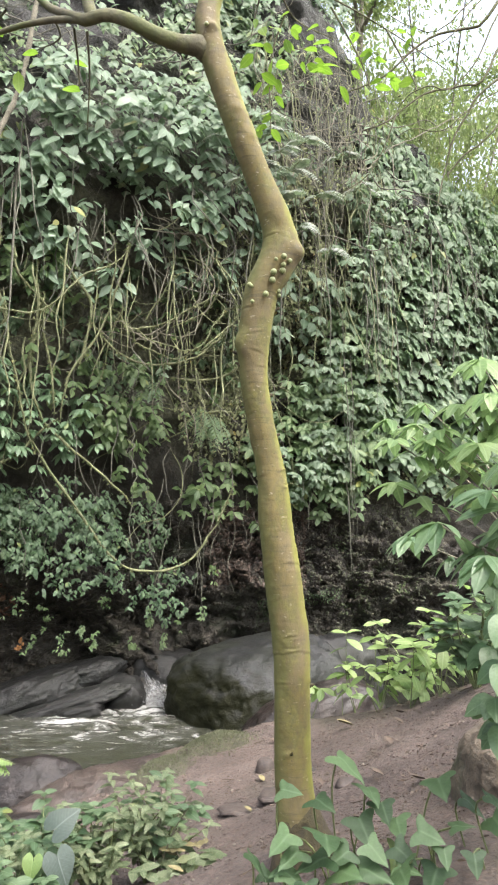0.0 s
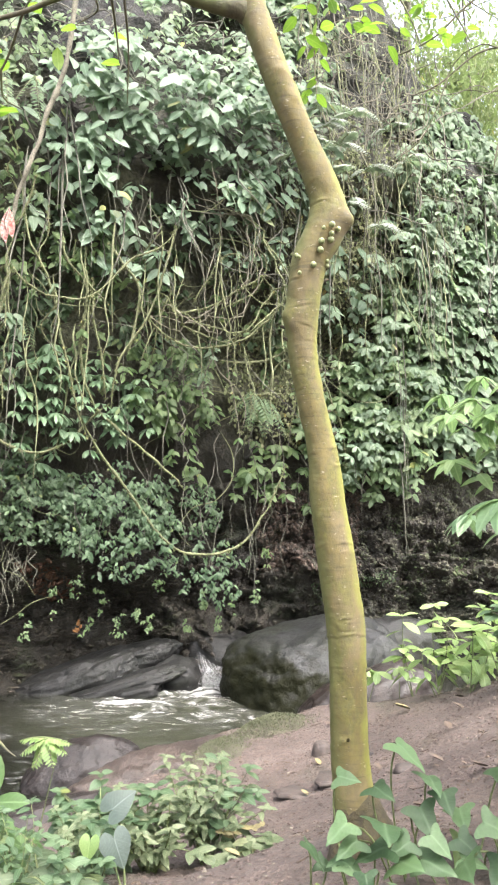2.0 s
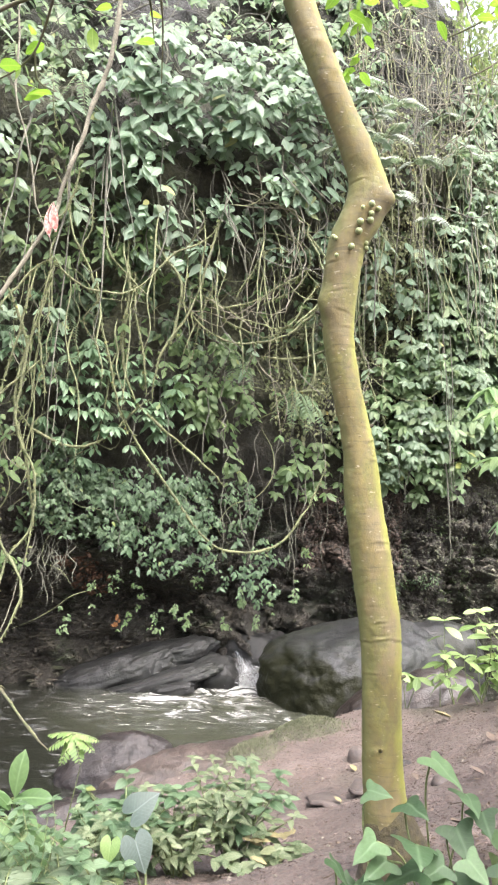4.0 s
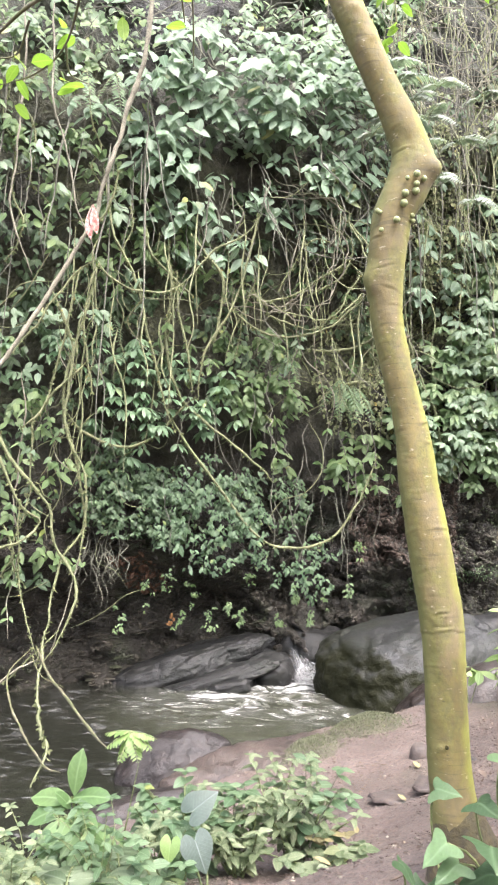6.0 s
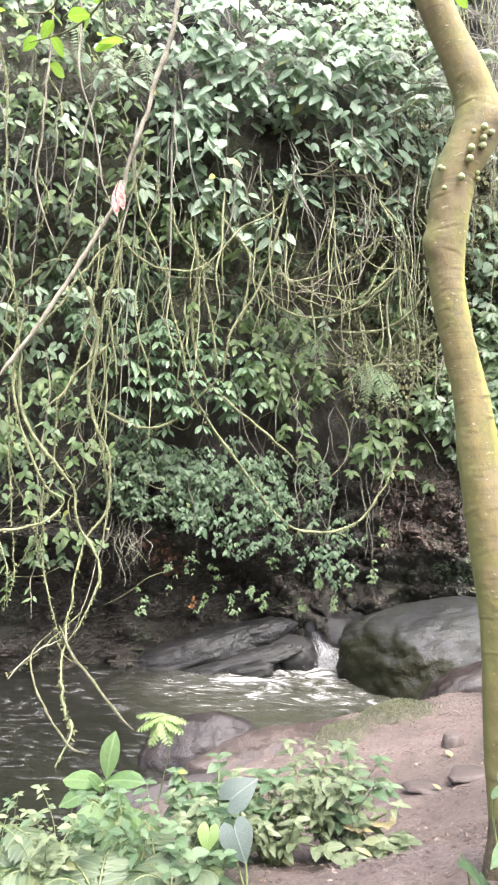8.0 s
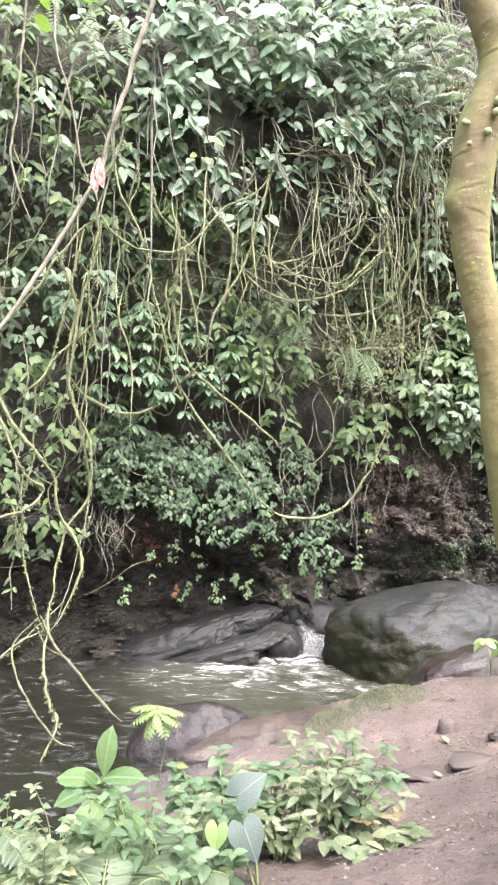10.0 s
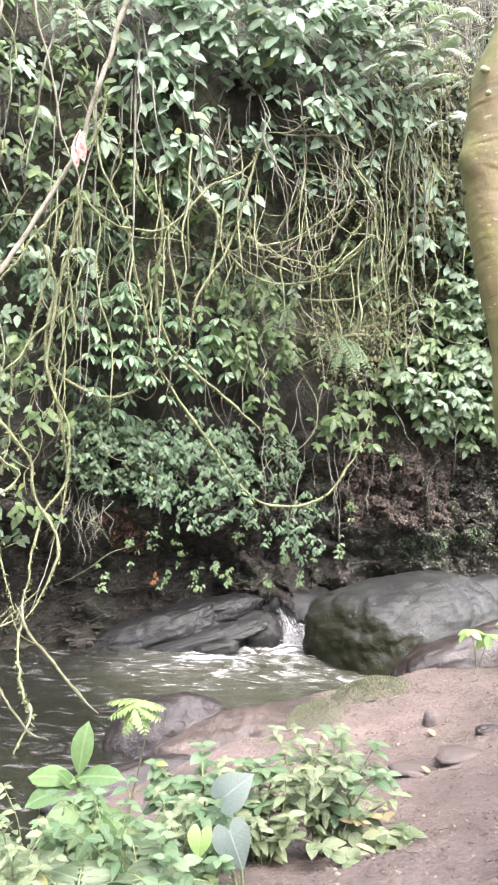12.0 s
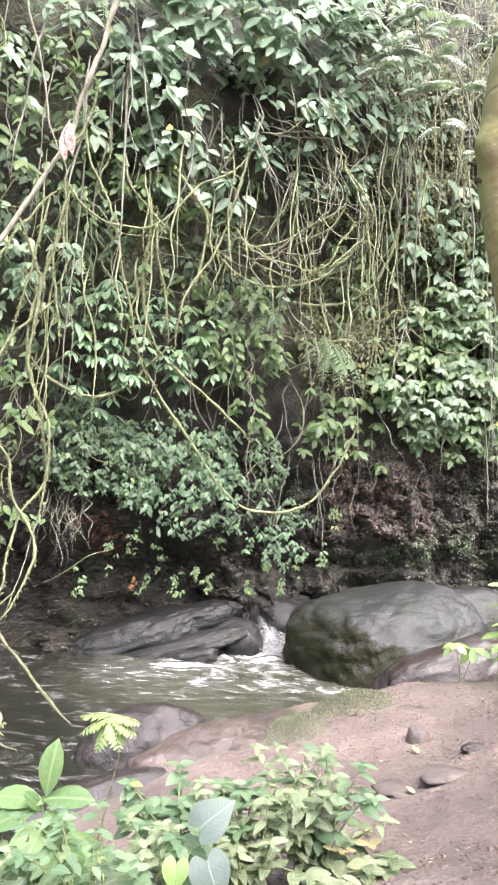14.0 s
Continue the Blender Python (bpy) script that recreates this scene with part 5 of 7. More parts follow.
for k, (x, top, foot, off, r) in enumerate([(-5.25, 8.4, 4.2, 0.7, 0.018), (-4.95, 8.6, 5.0, 0.9, 0.02), (-4.6, 8.0, 5.2, 0.7, 0.02), (-4.3, 7.6, 5.6, 1.0, 0.016), (-3.75, 7.4, 5.8, 0.9, 0.016), (-5.0, 4.6, 1.0, 0.8, 0.02), (-4.75, 3.9, 0.5, 1.0, 0.018), (-4.5, 3.4, 1.2, 1.2, 0.016), (-5.35, 3.6, 0.6, 0.7, 0.018), (-4.15, 4.4, 2.6, 1.2, 0.015), (-3.3, 6.2, 4.3, 1.0, 0.014), (-2.95, 5.9, 4.4, 0.9, 0.015), (-2.1, 6.6, 4.2, 0.7, 0.014), (-1.45, 6.2, 3.6, 0.6, 0.014), (-0.9, 6.4, 3.2, 0.5, 0.013), (-0.1, 6.8, 3.4, 0.5, 0.014), (0.35, 7.0, 3.0, 0.5, 0.013)]):
    leafy_vine(x, top, foot, off, r, 900 + k, leaf=(IVY_MID, IVY_SOFT, IVY)[k % 3])


def tapered(path, radius):
    """A thin stem that runs out at both ends."""
    s = np.linspace(0, 1, len(path))
    return tube_arrays(path, radius * np.interp(s, (0, 0.15, 0.6, 1), (0.25, 1, 0.8, 0.12)), 5)


def root_curtain(label, seed, count, x0, x1, top, length, off, radius=0.008, wild=0.12, material=ROOT):
    """Thin roots hanging down the rock, too many to count."""
    rng = np.random.RandomState(seed)
    parts = []
    for _ in range(count):
        x, z = rng.uniform(x0, x1), rng.uniform(*top)
        h = rng.uniform(*length)
        y = float(face_y(x, z)) - rng.uniform(*off)
        pts = [(x, y, z)]
        drift = rng.normal(0, wild)
        for k in range(1, 6):
            pts.append((x + drift * k / 2 + rng.normal(0, wild * 0.5), y - 0.03 * k + rng.normal(0, 0.06), z - h * k / 5))
        parts.append(tapered(smooth_path(pts, 0.14), radius * rng.uniform(0.5, 1.5)))
    v, f = joined(parts)
    return thing("hanging_roots", label, "roots", mesh("hanging_roots", v, f, material), kind="stuff")


def tangle(label, seed, count, cx, cz, rx, rz, off, radius, material):
    """Loose loops of thin stems crossing one another."""
    rng = np.random.RandomState(seed)
    parts = []
    for _ in range(count):
        x, z = cx + rng.uniform(-rx, rx), cz + rng.uniform(-rz, rz)
        y = float(face_y(x, z)) - off + rng.uniform(-0.3, 0.3)
        a = rng.uniform(0, 2 * math.pi)
        pts, step = [], rng.uniform(0.18, 0.38)
        for k in range(rng.randint(4, 8)):
            pts.append((x, y, z))
            a += rng.normal(0, 0.6)
            x, z, y = x + step * math.cos(a), z + step * math.sin(a) - 0.06, y + rng.normal(0, 0.05)
        parts.append(tapered(smooth_path(pts, 0.08), radius * rng.uniform(0.5, 1.4)))
    v, f = joined(parts)
    return thing("vine_tangle", label, "vines", mesh("vine_tangle", v, f, material), kind="stuff")


root_curtain("thin roots hanging straight over the dark upper rock", 70, 90, 0.1, 2.9, (7.5, 11.8), (1.2, 3.8), (0.1, 0.6), 0.010, 0.08)
root_curtain("pale green hanging stems over the mossy wall", 77, 100, -0.2, 2.6, (6.5, 11.0), (1.0, 3.0), (0.3, 0.9), 0.009, 0.1, VINE_GREEN)
tangle("pale twigs arching out from the upper rock", 87, 60, 1.1, 9.2, 1.3, 1.4, 0.7, 0.008, VINE_BROWN)
root_curtain("brown roots hanging below the leafy mass", 71, 46, -2.6, -0.1, (6.0, 7.4), (0.7, 2.0), (0.35, 0.95), 0.009, 0.14)
root_curtain("long grey-green stems hanging across the wall", 78, 44, -4.2, 0.4, (4.6, 6.4), (0.9, 2.2), (0.5, 1.1), 0.014, 0.06, VINE_GREEN)
root_curtain("hanging roots at the shaded end of the cliff", 72, 34, -5.6, -2.6, (5.5, 8.2), (1.2, 3.5), (0.3, 1.3), 0.013, 0.08)
root_curtain("hair-thin roots among the lower leaves", 73, 90, -4.6, 1.2, (2.2, 4.5), (0.5, 1.6), (0.2, 0.8), 0.007, 0.08)
root_curtain("bundle of pale hanging roots over the dark rock", 74, 5, 1.55, 1.85, (4.0, 6.0), (2.0, 3.8), (0.45, 0.7), 0.008, 0.03)
root_curtain("fine dry roots trailing from the bank", 75, 26, -4.3, -3.9, (1.5, 1.9), (0.35, 0.8), (0.4, 0.6), 0.006, 0.08)
root_curtain("pale roots hanging in front of the grey-green climber", 76, 45, 1.9, 5.0, (6.0, 9.0), (1.0, 3.0), (0.45, 0.7), 0.010, 0.1)
tangle("thin tangled pale vines below the leafy mass", 80, 20, -0.9, 5.5, 1.0, 1.0, 1.0, 0.008, VINE_GREEN)
tangle("brown twiggy tangle along the top of the cliff", 81, 110, -0.8, 9.0, 3.0, 0.9, 0.7, 0.009, ROOT)
tangle("brown vines crossing the bare upper rock", 82, 26, 1.3, 8.2, 1.2, 1.6, 0.5, 0.009, ROOT)
tangle("mossy stems crossing behind the lianas", 83, 18, -3.6, 5.0, 1.5, 2.0, 0.7, 0.009, VINE_GREEN)
tangle("mossy stems under the vines", 84, 30, -0.5, 4.2, 0.9, 0.9, 0.5, 0.010, VINE_GREEN)


tangle("thin pale vines hanging among the lianas", 85, 22, -4.2, 3.6, 0.9, 2.6, 1.3, 0.007, VINE_GREEN)
tangle("thin grey vines crossing the leafy wall", 86, 20, -2.4, 5.4, 1.6, 1.6, 1.1, 0.006, ROOT)


def red_leaf():
    root = thing("dry_bract", "dry red and pink hanging bract caught on a vine", "dead leaf", None, (-3.36, 7.66, 5.68))
    for k, (a, s) in enumerate([(-0.15, 0.42), (0.12, 0.36), (0.02, 0.3)]):
        leaf_parts(root, "bract", leaf_shape(ovate(0.16, 0.6), 6, 0.4, 0.2), RED if k < 2 else DEAD, [(0, 0, 0)], [(a, -0.1, -1)], [(0.3 * k - .3, -1, 0.2)], [s], "bract")


red_leaf()

# ---- the tree on the path ----
TRUNK = [(0.215, 2.93, 0.45, 0.112), (0.205, 2.925, 0.64, 0.094), (0.194, 2.916, 0.791, 0.081), (0.182, 2.91, 0.998, 0.072), (0.179, 2.896, 1.21, 0.071), (0.175, 2.881, 1.426, 0.0715), (0.152, 2.861, 1.644, 0.073), (0.141, 2.851, 1.754, 0.073), (0.127, 2.841, 1.865, 0.069), (0.115, 2.831, 1.977, 0.066), (0.106, 2.82, 2.089, 0.060), (0.086, 2.81, 2.201, 0.0565), (0.062, 2.796, 2.314, 0.056), (0.043, 2.782, 2.426, 0.0555), (0.029, 2.766, 2.55, 0.060), (0.03, 2.753, 2.652, 0.065), (0.042, 2.736, 2.765, 0.069), (0.064, 2.72, 2.878, 0.072), (0.115, 2.715, 2.97, 0.076), (0.138, 2.711, 3.045, 0.076), (0.130, 2.701, 3.12, 0.067)]
TRUNK_UP = [(0.095, 2.675, 3.219, 0.059), (0.048, 2.65, 3.328, 0.053), (-0.04, 2.605, 3.547, 0.0535), (-0.118, 2.582, 3.782, 0.054), (-0.15, 2.57, 3.899, 0.055), (-0.155, 2.558, 4.018, 0.05), (-0.11, 2.55, 4.2, 0.046), (0.0, 2.52, 4.65, 0.042), (0.103, 2.47, 5.505, 0.036), (0.309, 2.37, 6.54, 0.021)]


def q_vec(q, k):
    return Vector((q[0], q[1], q[2])) * k


def build_tree():
    root = thing("tree", "slender crooked tree with mossy yellow-brown bark and green figs", "tree", None, (0.204, 2.978, 0.596))
    root.scale = (1.02, 1.02, 1.02)
    back = Vector((-0.2, -2.92, -0.62))
    shift = Matrix.Translation(back)
    rng = np.random.RandomState(9)
    p = smooth_path(TRUNK + TRUNK_UP, 0.0035)
    r = p[:, 3].copy()
    z = p[:, 2]
    rings = []
    for zz, w, slope in [(1.432, 0.009, 0.3), (1.772, 0.006, 0.2), (1.322, 0.003, 0.6), (1.55, 0.003, -0.5), (1.64, 0.0025, 0.4), (2.129, 0.004, 0.7), (2.194, 0.004, -0.3), (2.365, 0.005, -0.4), (2.478, 0.005, 0.2), (2.551, 0.005, -0.3), (2.614, 0.007, -1.6), (2.679, 0.005, 0.5), (2.788, 0.007, 0.3), (2.84, 0.004, 0.2), (3.07, 0.008, -0.8), (3.16, 0.003, 0.4), (3.306, 0.005, -1.4), (3.4, 0.003, -0.8), (3.468, 0.004, -0.9), (3.56, 0.004, -0.6), (3.66, 0.003, -0.7), (3.782, 0.005, -0.5), (3.87, 0.005, 0.5), (1.02, 0.002, 0.2), (1.16, 0.002, -0.3), (1.9, 0.0025, 0.3), (2.02, 0.002, -0.5), (2.27, 0.003, 0.3), (2.42, 0.003, -0.2)]:
        rings.append((zz, w, slope))
    v, f = tube_arrays(p[:, :3], r, 36)
    core = np.array([np.interp(v[:, 2], z, p[:, 0]), np.interp(v[:, 2], z, p[:, 1])]).T
    side = np.column_stack([v[:, :2] - core, np.zeros(len(v))])
    side /= np.linalg.norm(side, axis=1)[:, None] + 1e-9
    for zz, w, slope in rings:
        level = v[:, 2] - zz - 0.02 * slope * side[:, 0] + 0.012 * side[:, 1] - 0.004 * np.sin(side[:, 0] * 5 + zz * 9)
        v = v + side * (w * (0.19 + 0.15 * np.sin(side[:, 0] * 3 + zz * 17)) * (0.75 * np.exp(-(level / 0.005) ** 2) - 0.6 * np.exp(-((level + 0.009) / 0.004) ** 2)))[:, None]
    for place, reach, lift in [((0.212, 2.69, 3.02), 0.035, 0.026), ((-0.035, 2.72, 2.655), 0.04, 0.020), ((-0.02, 2.70, 2.61), 0.025, 0.010), ((0.152, 2.835, 1.057), 0.012, 0.008), ((-0.138, 2.52, 3.904), 0.02, 0.018), ((0.118, 2.76, 2.302), 0.02, 0.006), ((0.25, 2.86, 1.322), 0.014, 0.006), ((0.21, 2.80, 1.75), 0.02, 0.006), ((-0.03, 2.555, 3.571), 0.022, 0.006), ((0.02, 2.58, 3.468), 0.014, 0.005), ((-0.06, 2.53, 3.77), 0.012, 0.01)]:
        away = v - np.array(place)
        far = np.linalg.norm(away, axis=1)
        core = np.array([np.interp(v[:, 2], z, p[:, 0]), np.interp(v[:, 2], z, p[:, 1])]).T
        side = np.column_stack([v[:, :2] - core, np.zeros(len(v))])
        side /= np.linalg.norm(side, axis=1)[:, None] + 1e-9
        v = v + side * (lift * np.exp(-(far / reach) ** 2))[:, None]
    for place, wide, lift in [((0.172, 2.80, 1.475), 0.026, 0.0035), ((0.172, 2.80, 1.475), 0.014, 0.0025), ((0.155, 2.76, 2.115), 0.030, 0.003), ((0.17, 2.79, 1.77), 0.016, 0.002)]:
        away = v - np.array(place)
        far = np.hypot(away[:, 0], away[:, 2] * 0.8)
        front = away[:, 1] < 0.05
        core = np.array([np.interp(v[:, 2], z, p[:, 0]), np.interp(v[:, 2], z, p[:, 1])]).T
        side = np.column_stack([v[:, :2] - core, np.zeros(len(v))])
        side /= np.linalg.norm(side, axis=1)[:, None] + 1e-9
        v = v + side * (front * lift * (np.exp(-((far - wide) / 0.004) ** 2) - 0.6 * np.exp(-((far - wide + 0.007) / 0.003) ** 2)))[:, None]
    for q in v:
        q += (0.006 * noise.fractal(Vector((q[0] * 5, q[1] * 5, q[2] * 2.5)), 0.9, 2, 3) + 0.0022 * noise.fractal(Vector((q[0] * 22, q[1] * 22, q[2] * 16)), 0.8, 2, 3)) * np.array([1, 1, 0])
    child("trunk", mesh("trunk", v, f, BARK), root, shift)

    # flared root foot, its shade held in a darker brown than the trunk
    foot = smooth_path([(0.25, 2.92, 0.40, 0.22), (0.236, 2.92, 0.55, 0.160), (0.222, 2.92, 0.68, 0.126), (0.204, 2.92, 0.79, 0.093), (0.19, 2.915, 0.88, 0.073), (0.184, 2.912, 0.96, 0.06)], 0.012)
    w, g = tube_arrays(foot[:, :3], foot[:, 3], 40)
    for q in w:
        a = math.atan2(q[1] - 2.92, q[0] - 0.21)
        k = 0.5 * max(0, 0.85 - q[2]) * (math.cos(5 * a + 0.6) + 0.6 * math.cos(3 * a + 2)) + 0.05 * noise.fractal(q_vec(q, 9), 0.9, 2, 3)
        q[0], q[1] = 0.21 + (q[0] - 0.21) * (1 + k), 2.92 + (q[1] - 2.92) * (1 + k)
    child("root_flare", mesh("root_flare", w, g, FOOT), root, shift, "flared root foot, brown darkened for base shade")

    def limb(points, radii, name="branch", sides=12):
        q = smooth_path([(*a, b) for a, b in zip(points, radii)], 0.03)
        w, g = tube_arrays(q[:, :3], q[:, 3], sides, 0.05, rng)
        return child(name, mesh(name, w, g, LIMB), root, shift)

    limb([(-0.14, 2.58, 3.82), (-0.19, 2.56, 3.85), (-0.235, 2.54, 3.842), (-0.288, 2.517, 3.838), (-0.364, 2.495, 3.853), (-0.44, 2.481, 3.888), (-0.507, 2.479, 3.916), (-0.576, 2.487, 3.93), (-0.648, 2.508, 3.926), (-0.71, 2.524, 3.962), (-0.802, 2.558, 4.024), (-0.95, 2.595, 4.17), (-1.3, 2.7, 4.4)],
         [0.046, 0.044, 0.038, 0.033, 0.030, 0.028, 0.026, 0.025, 0.024, 0.019, 0.016, 0.013, 0.008])
    limb([(-0.648, 2.508, 3.926), (-0.759, 2.535, 3.952), (-0.882, 2.564, 3.959), (-0.992, 2.613, 3.971), (-1.106, 2.662, 3.979), (-1.393, 2.76, 3.995), (-1.7, 2.9, 3.95)], [0.016, 0.014, 0.012, 0.011, 0.010, 0.008, 0.005])
    limb([(-0.62, 2.5, 3.94), (-0.64, 2.5, 4.04), (-0.66, 2.5, 4.3), (-0.6, 2.5, 4.8)], [0.026, 0.024, 0.02, 0.014])
    twigs = [[(-0.10, 2.62, 4.3), (0.1, 3.0, 4.6), (0.25, 3.3, 4.6), (0.45, 3.32, 4.5)], [(0.1, 3.0, 4.6), (0.4, 3.3, 4.75), (0.75, 3.4, 4.62), (1.1, 3.5, 4.45)], [(0.45, 3.36, 4.72), (0.6, 3.4, 4.45), (0.66, 3.4, 4.25)],
             [(0.2, 3.25, 4.6), (0.12, 3.3, 4.35), (0.12, 3.3, 3.95)], [(0.1, 3.0, 4.6), (0.05, 3.25, 4.62), (0.02, 3.3, 4.5)], [(0.75, 3.4, 4.62), (0.85, 3.4, 4.4), (0.9, 3.4, 4.28)],
             [(-1.1, 2.66, 3.985), (-1.3, 2.9, 3.9), (-1.5, 3.0, 3.86), (-1.7, 3.0, 3.83)], [(-1.3, 2.9, 3.9), (-1.32, 2.98, 3.82), (-1.24, 3.0, 3.77)], [(-1.03, 2.67, 4.11), (-1.2, 2.9, 4.2), (-1.18, 3.0, 4.3)], [(-0.8, 2.62, 4.02), (-0.85, 2.85, 4.12), (-1.0, 3.0, 4.18)],
             [(-0.72, 2.62, 3.98), (-0.76, 2.85, 4.0), (-0.79, 3.0, 3.99)], [(-0.66, 2.6, 3.95), (-0.68, 2.75, 3.85), (-0.72, 2.9, 3.7)], [(-1.45, 2.85, 4.0), (-1.6, 3.0, 3.97), (-1.75, 3.0, 3.98)]]
    P, D, N, S = [], [], [], []
    for tw in twigs:
        limb(tw, np.linspace(0.006, 0.0025, len(tw)), "twig", 6)
    sprays_at = [((0.07, 4.56), (0.12, 4.51), (0.22, 4.59), (0.22, 4.48), (0.19, 4.44), (0.28, 4.41), (0.35, 4.52), (0.39, 4.46), (0.42, 4.54), (0.35, 4.34), (0.39, 4.31), (0.03, 4.41), (0.13, 4.33), (0.07, 4.25), (0.16, 4.27), (0.14, 4.17), (0.11, 4.06), (0.08, 3.98), (0.12, 3.96)),
                 ((0.59, 4.6), (0.68, 4.5), (0.71, 4.53), (0.83, 4.58), (0.77, 4.35), (0.88, 4.33), (0.67, 4.24), (0.55, 4.35), (0.58, 4.48), (0.69, 4.45), (0.75, 4.37), (0.89, 4.58))]
    for group, y in zip(sprays_at, (3.3, 3.4)):
        for x, zz in group + tuple((a + rng.normal(0, 0.03), b + rng.normal(0, 0.03)) for a, b in group):
            P.append(np.array([x, y + rng.normal(0, 0.04), zz]) + np.array(back))
            D.append((rng.uniform(-1, 1), rng.uniform(-0.7, 0.4), rng.uniform(-0.8, 0.1)))
            N.append((rng.normal(0, 0.35), 0.25 + rng.normal(0, 0.3), 1))
            S.append(rng.uniform(0.06, 0.105))
    for x, zz in ((-1.82, 4.0), (-1.75, 3.97), (-1.63, 3.89), (-1.56, 3.88), (-1.5, 3.89), (-1.65, 3.78), (-1.45, 3.93), (-1.38, 3.82), (-1.31, 3.79), (-1.25, 3.75), (-1.37, 4.06), (-1.3, 4.0), (-0.78, 3.95), (-1.7, 3.9), (-1.6, 3.95), (-1.08, 4.07), (-1.16, 4.24), (-0.99, 4.16), (-0.83, 4.15)):
        P.append(np.array([x, 3.0 + rng.normal(0, 0.03), zz]) + np.array(back))
        D.append((rng.uniform(-1, 1), rng.uniform(-0.7, 0.4), rng.uniform(-0.7, 0.1)))
        N.append((rng.normal(0, 0.35), 0.25 + rng.normal(0, 0.3), 1))
        S.append(rng.uniform(0.085, 0.13))
    leaf_parts(root, "canopy", leaf_shape(ovate(0.27, 0.45), 5, 0.15, 0.3), BRIGHT, P, D, N, S)
    # short broken stubs along the trunk
    for zz, way, length in [(1.30, 0.0, 0.022), (1.06, -1.7, 0.016), (2.29, 0.15, 0.018), (2.62, 3.0, 0.030), (2.57, 3.4, 0.022), (2.45, 0.1, 0.016), (2.20, -0.1, 0.018), (3.02, 0.0, 0.035), (3.36, -0.2, 0.016), (3.55, -0.3, 0.020), (3.74, -0.1, 0.020), (3.92, 3.1, 0.030), (1.75, -0.05, 0.014), (2.80, 0.2, 0.024), (2.84, -0.1, 0.020)]:
        k = int(np.argmin(np.abs(z - zz)))
        at = p[k, :3] + (r[k] - 0.006) * np.array([math.cos(way), math.sin(way), 0.0])
        end = at + length * np.array([math.cos(way), math.sin(way), 0.35])
        w, g = tube_arrays(np.array([at, 0.5 * (at + end), end]), np.array([0.010, 0.007, 0.005]), 8, 0.1, rng)
        child("stub", mesh("stub", w, g, FOOT), root, shift)
    # figs on short stalks under the elbow
    fig = mesh("fig", *ball(1.0), FIG)
    peg = mesh("stalk", *tube_arrays(np.array([(0, 0.2, 0.6), (0.1, 0.8, 1.3), (0.1, 1.8, 1.7)]), 0.22, 5), STEM)
    for x, zz, s in [(0.148, 2.978, 0.015), (0.172, 2.968, 0.013), (0.116, 2.964, 0.010), (0.146, 2.947, 0.013), (0.143, 2.927, 0.016), (0.107, 2.915, 0.016), (0.102, 2.884, 0.016), (0.075, 2.828, 0.015), (0.128, 2.859, 0.011), (0.011, 2.871, 0.012), (0.020, 2.862, 0.010), (0.022, 2.80, 0.010), (0.13, 2.84, 0.010), (-0.16, 3.90, 0.012)]:
        i = int(np.argmin(np.abs(z - zz)))
        yy = p[i, 1] - math.sqrt(max(r[i] ** 2 - (x - p[i, 0]) ** 2, 0.0002)) - 0.006
        one = child("fig", fig, root, Matrix.Translation(Vector((x, yy - 0.012, zz)) + back) @ Matrix.Scale(s * 0.82, 4))
        child("stalk", peg, one)
    return root


def ball(r, n=10, m=7):
    v = [(0, 0, -r)] + [(r * math.sin(math.pi * j / m) * math.cos(2 * math.pi * i / n), r * math.sin(math.pi * j / m) * math.sin(2 * math.pi * i / n), -r * math.cos(math.pi * j / m)) for j in range(1, m) for i in range(n)] + [(0, 0, r)]
    f = [(0, 1 + (i + 1) % n, 1 + i) for i in range(n)]
    for j in range(m - 2):
        for i in range(n):
            a, b = 1 + j * n + i, 1 + j * n + (i + 1) % n
            f.append((a, b, b + n, a + n))
    top = len(v) - 1
    f += [(top, top - n + i, top - n + (i + 1) % n) for i in range(n)]
    return v, f


build_tree()

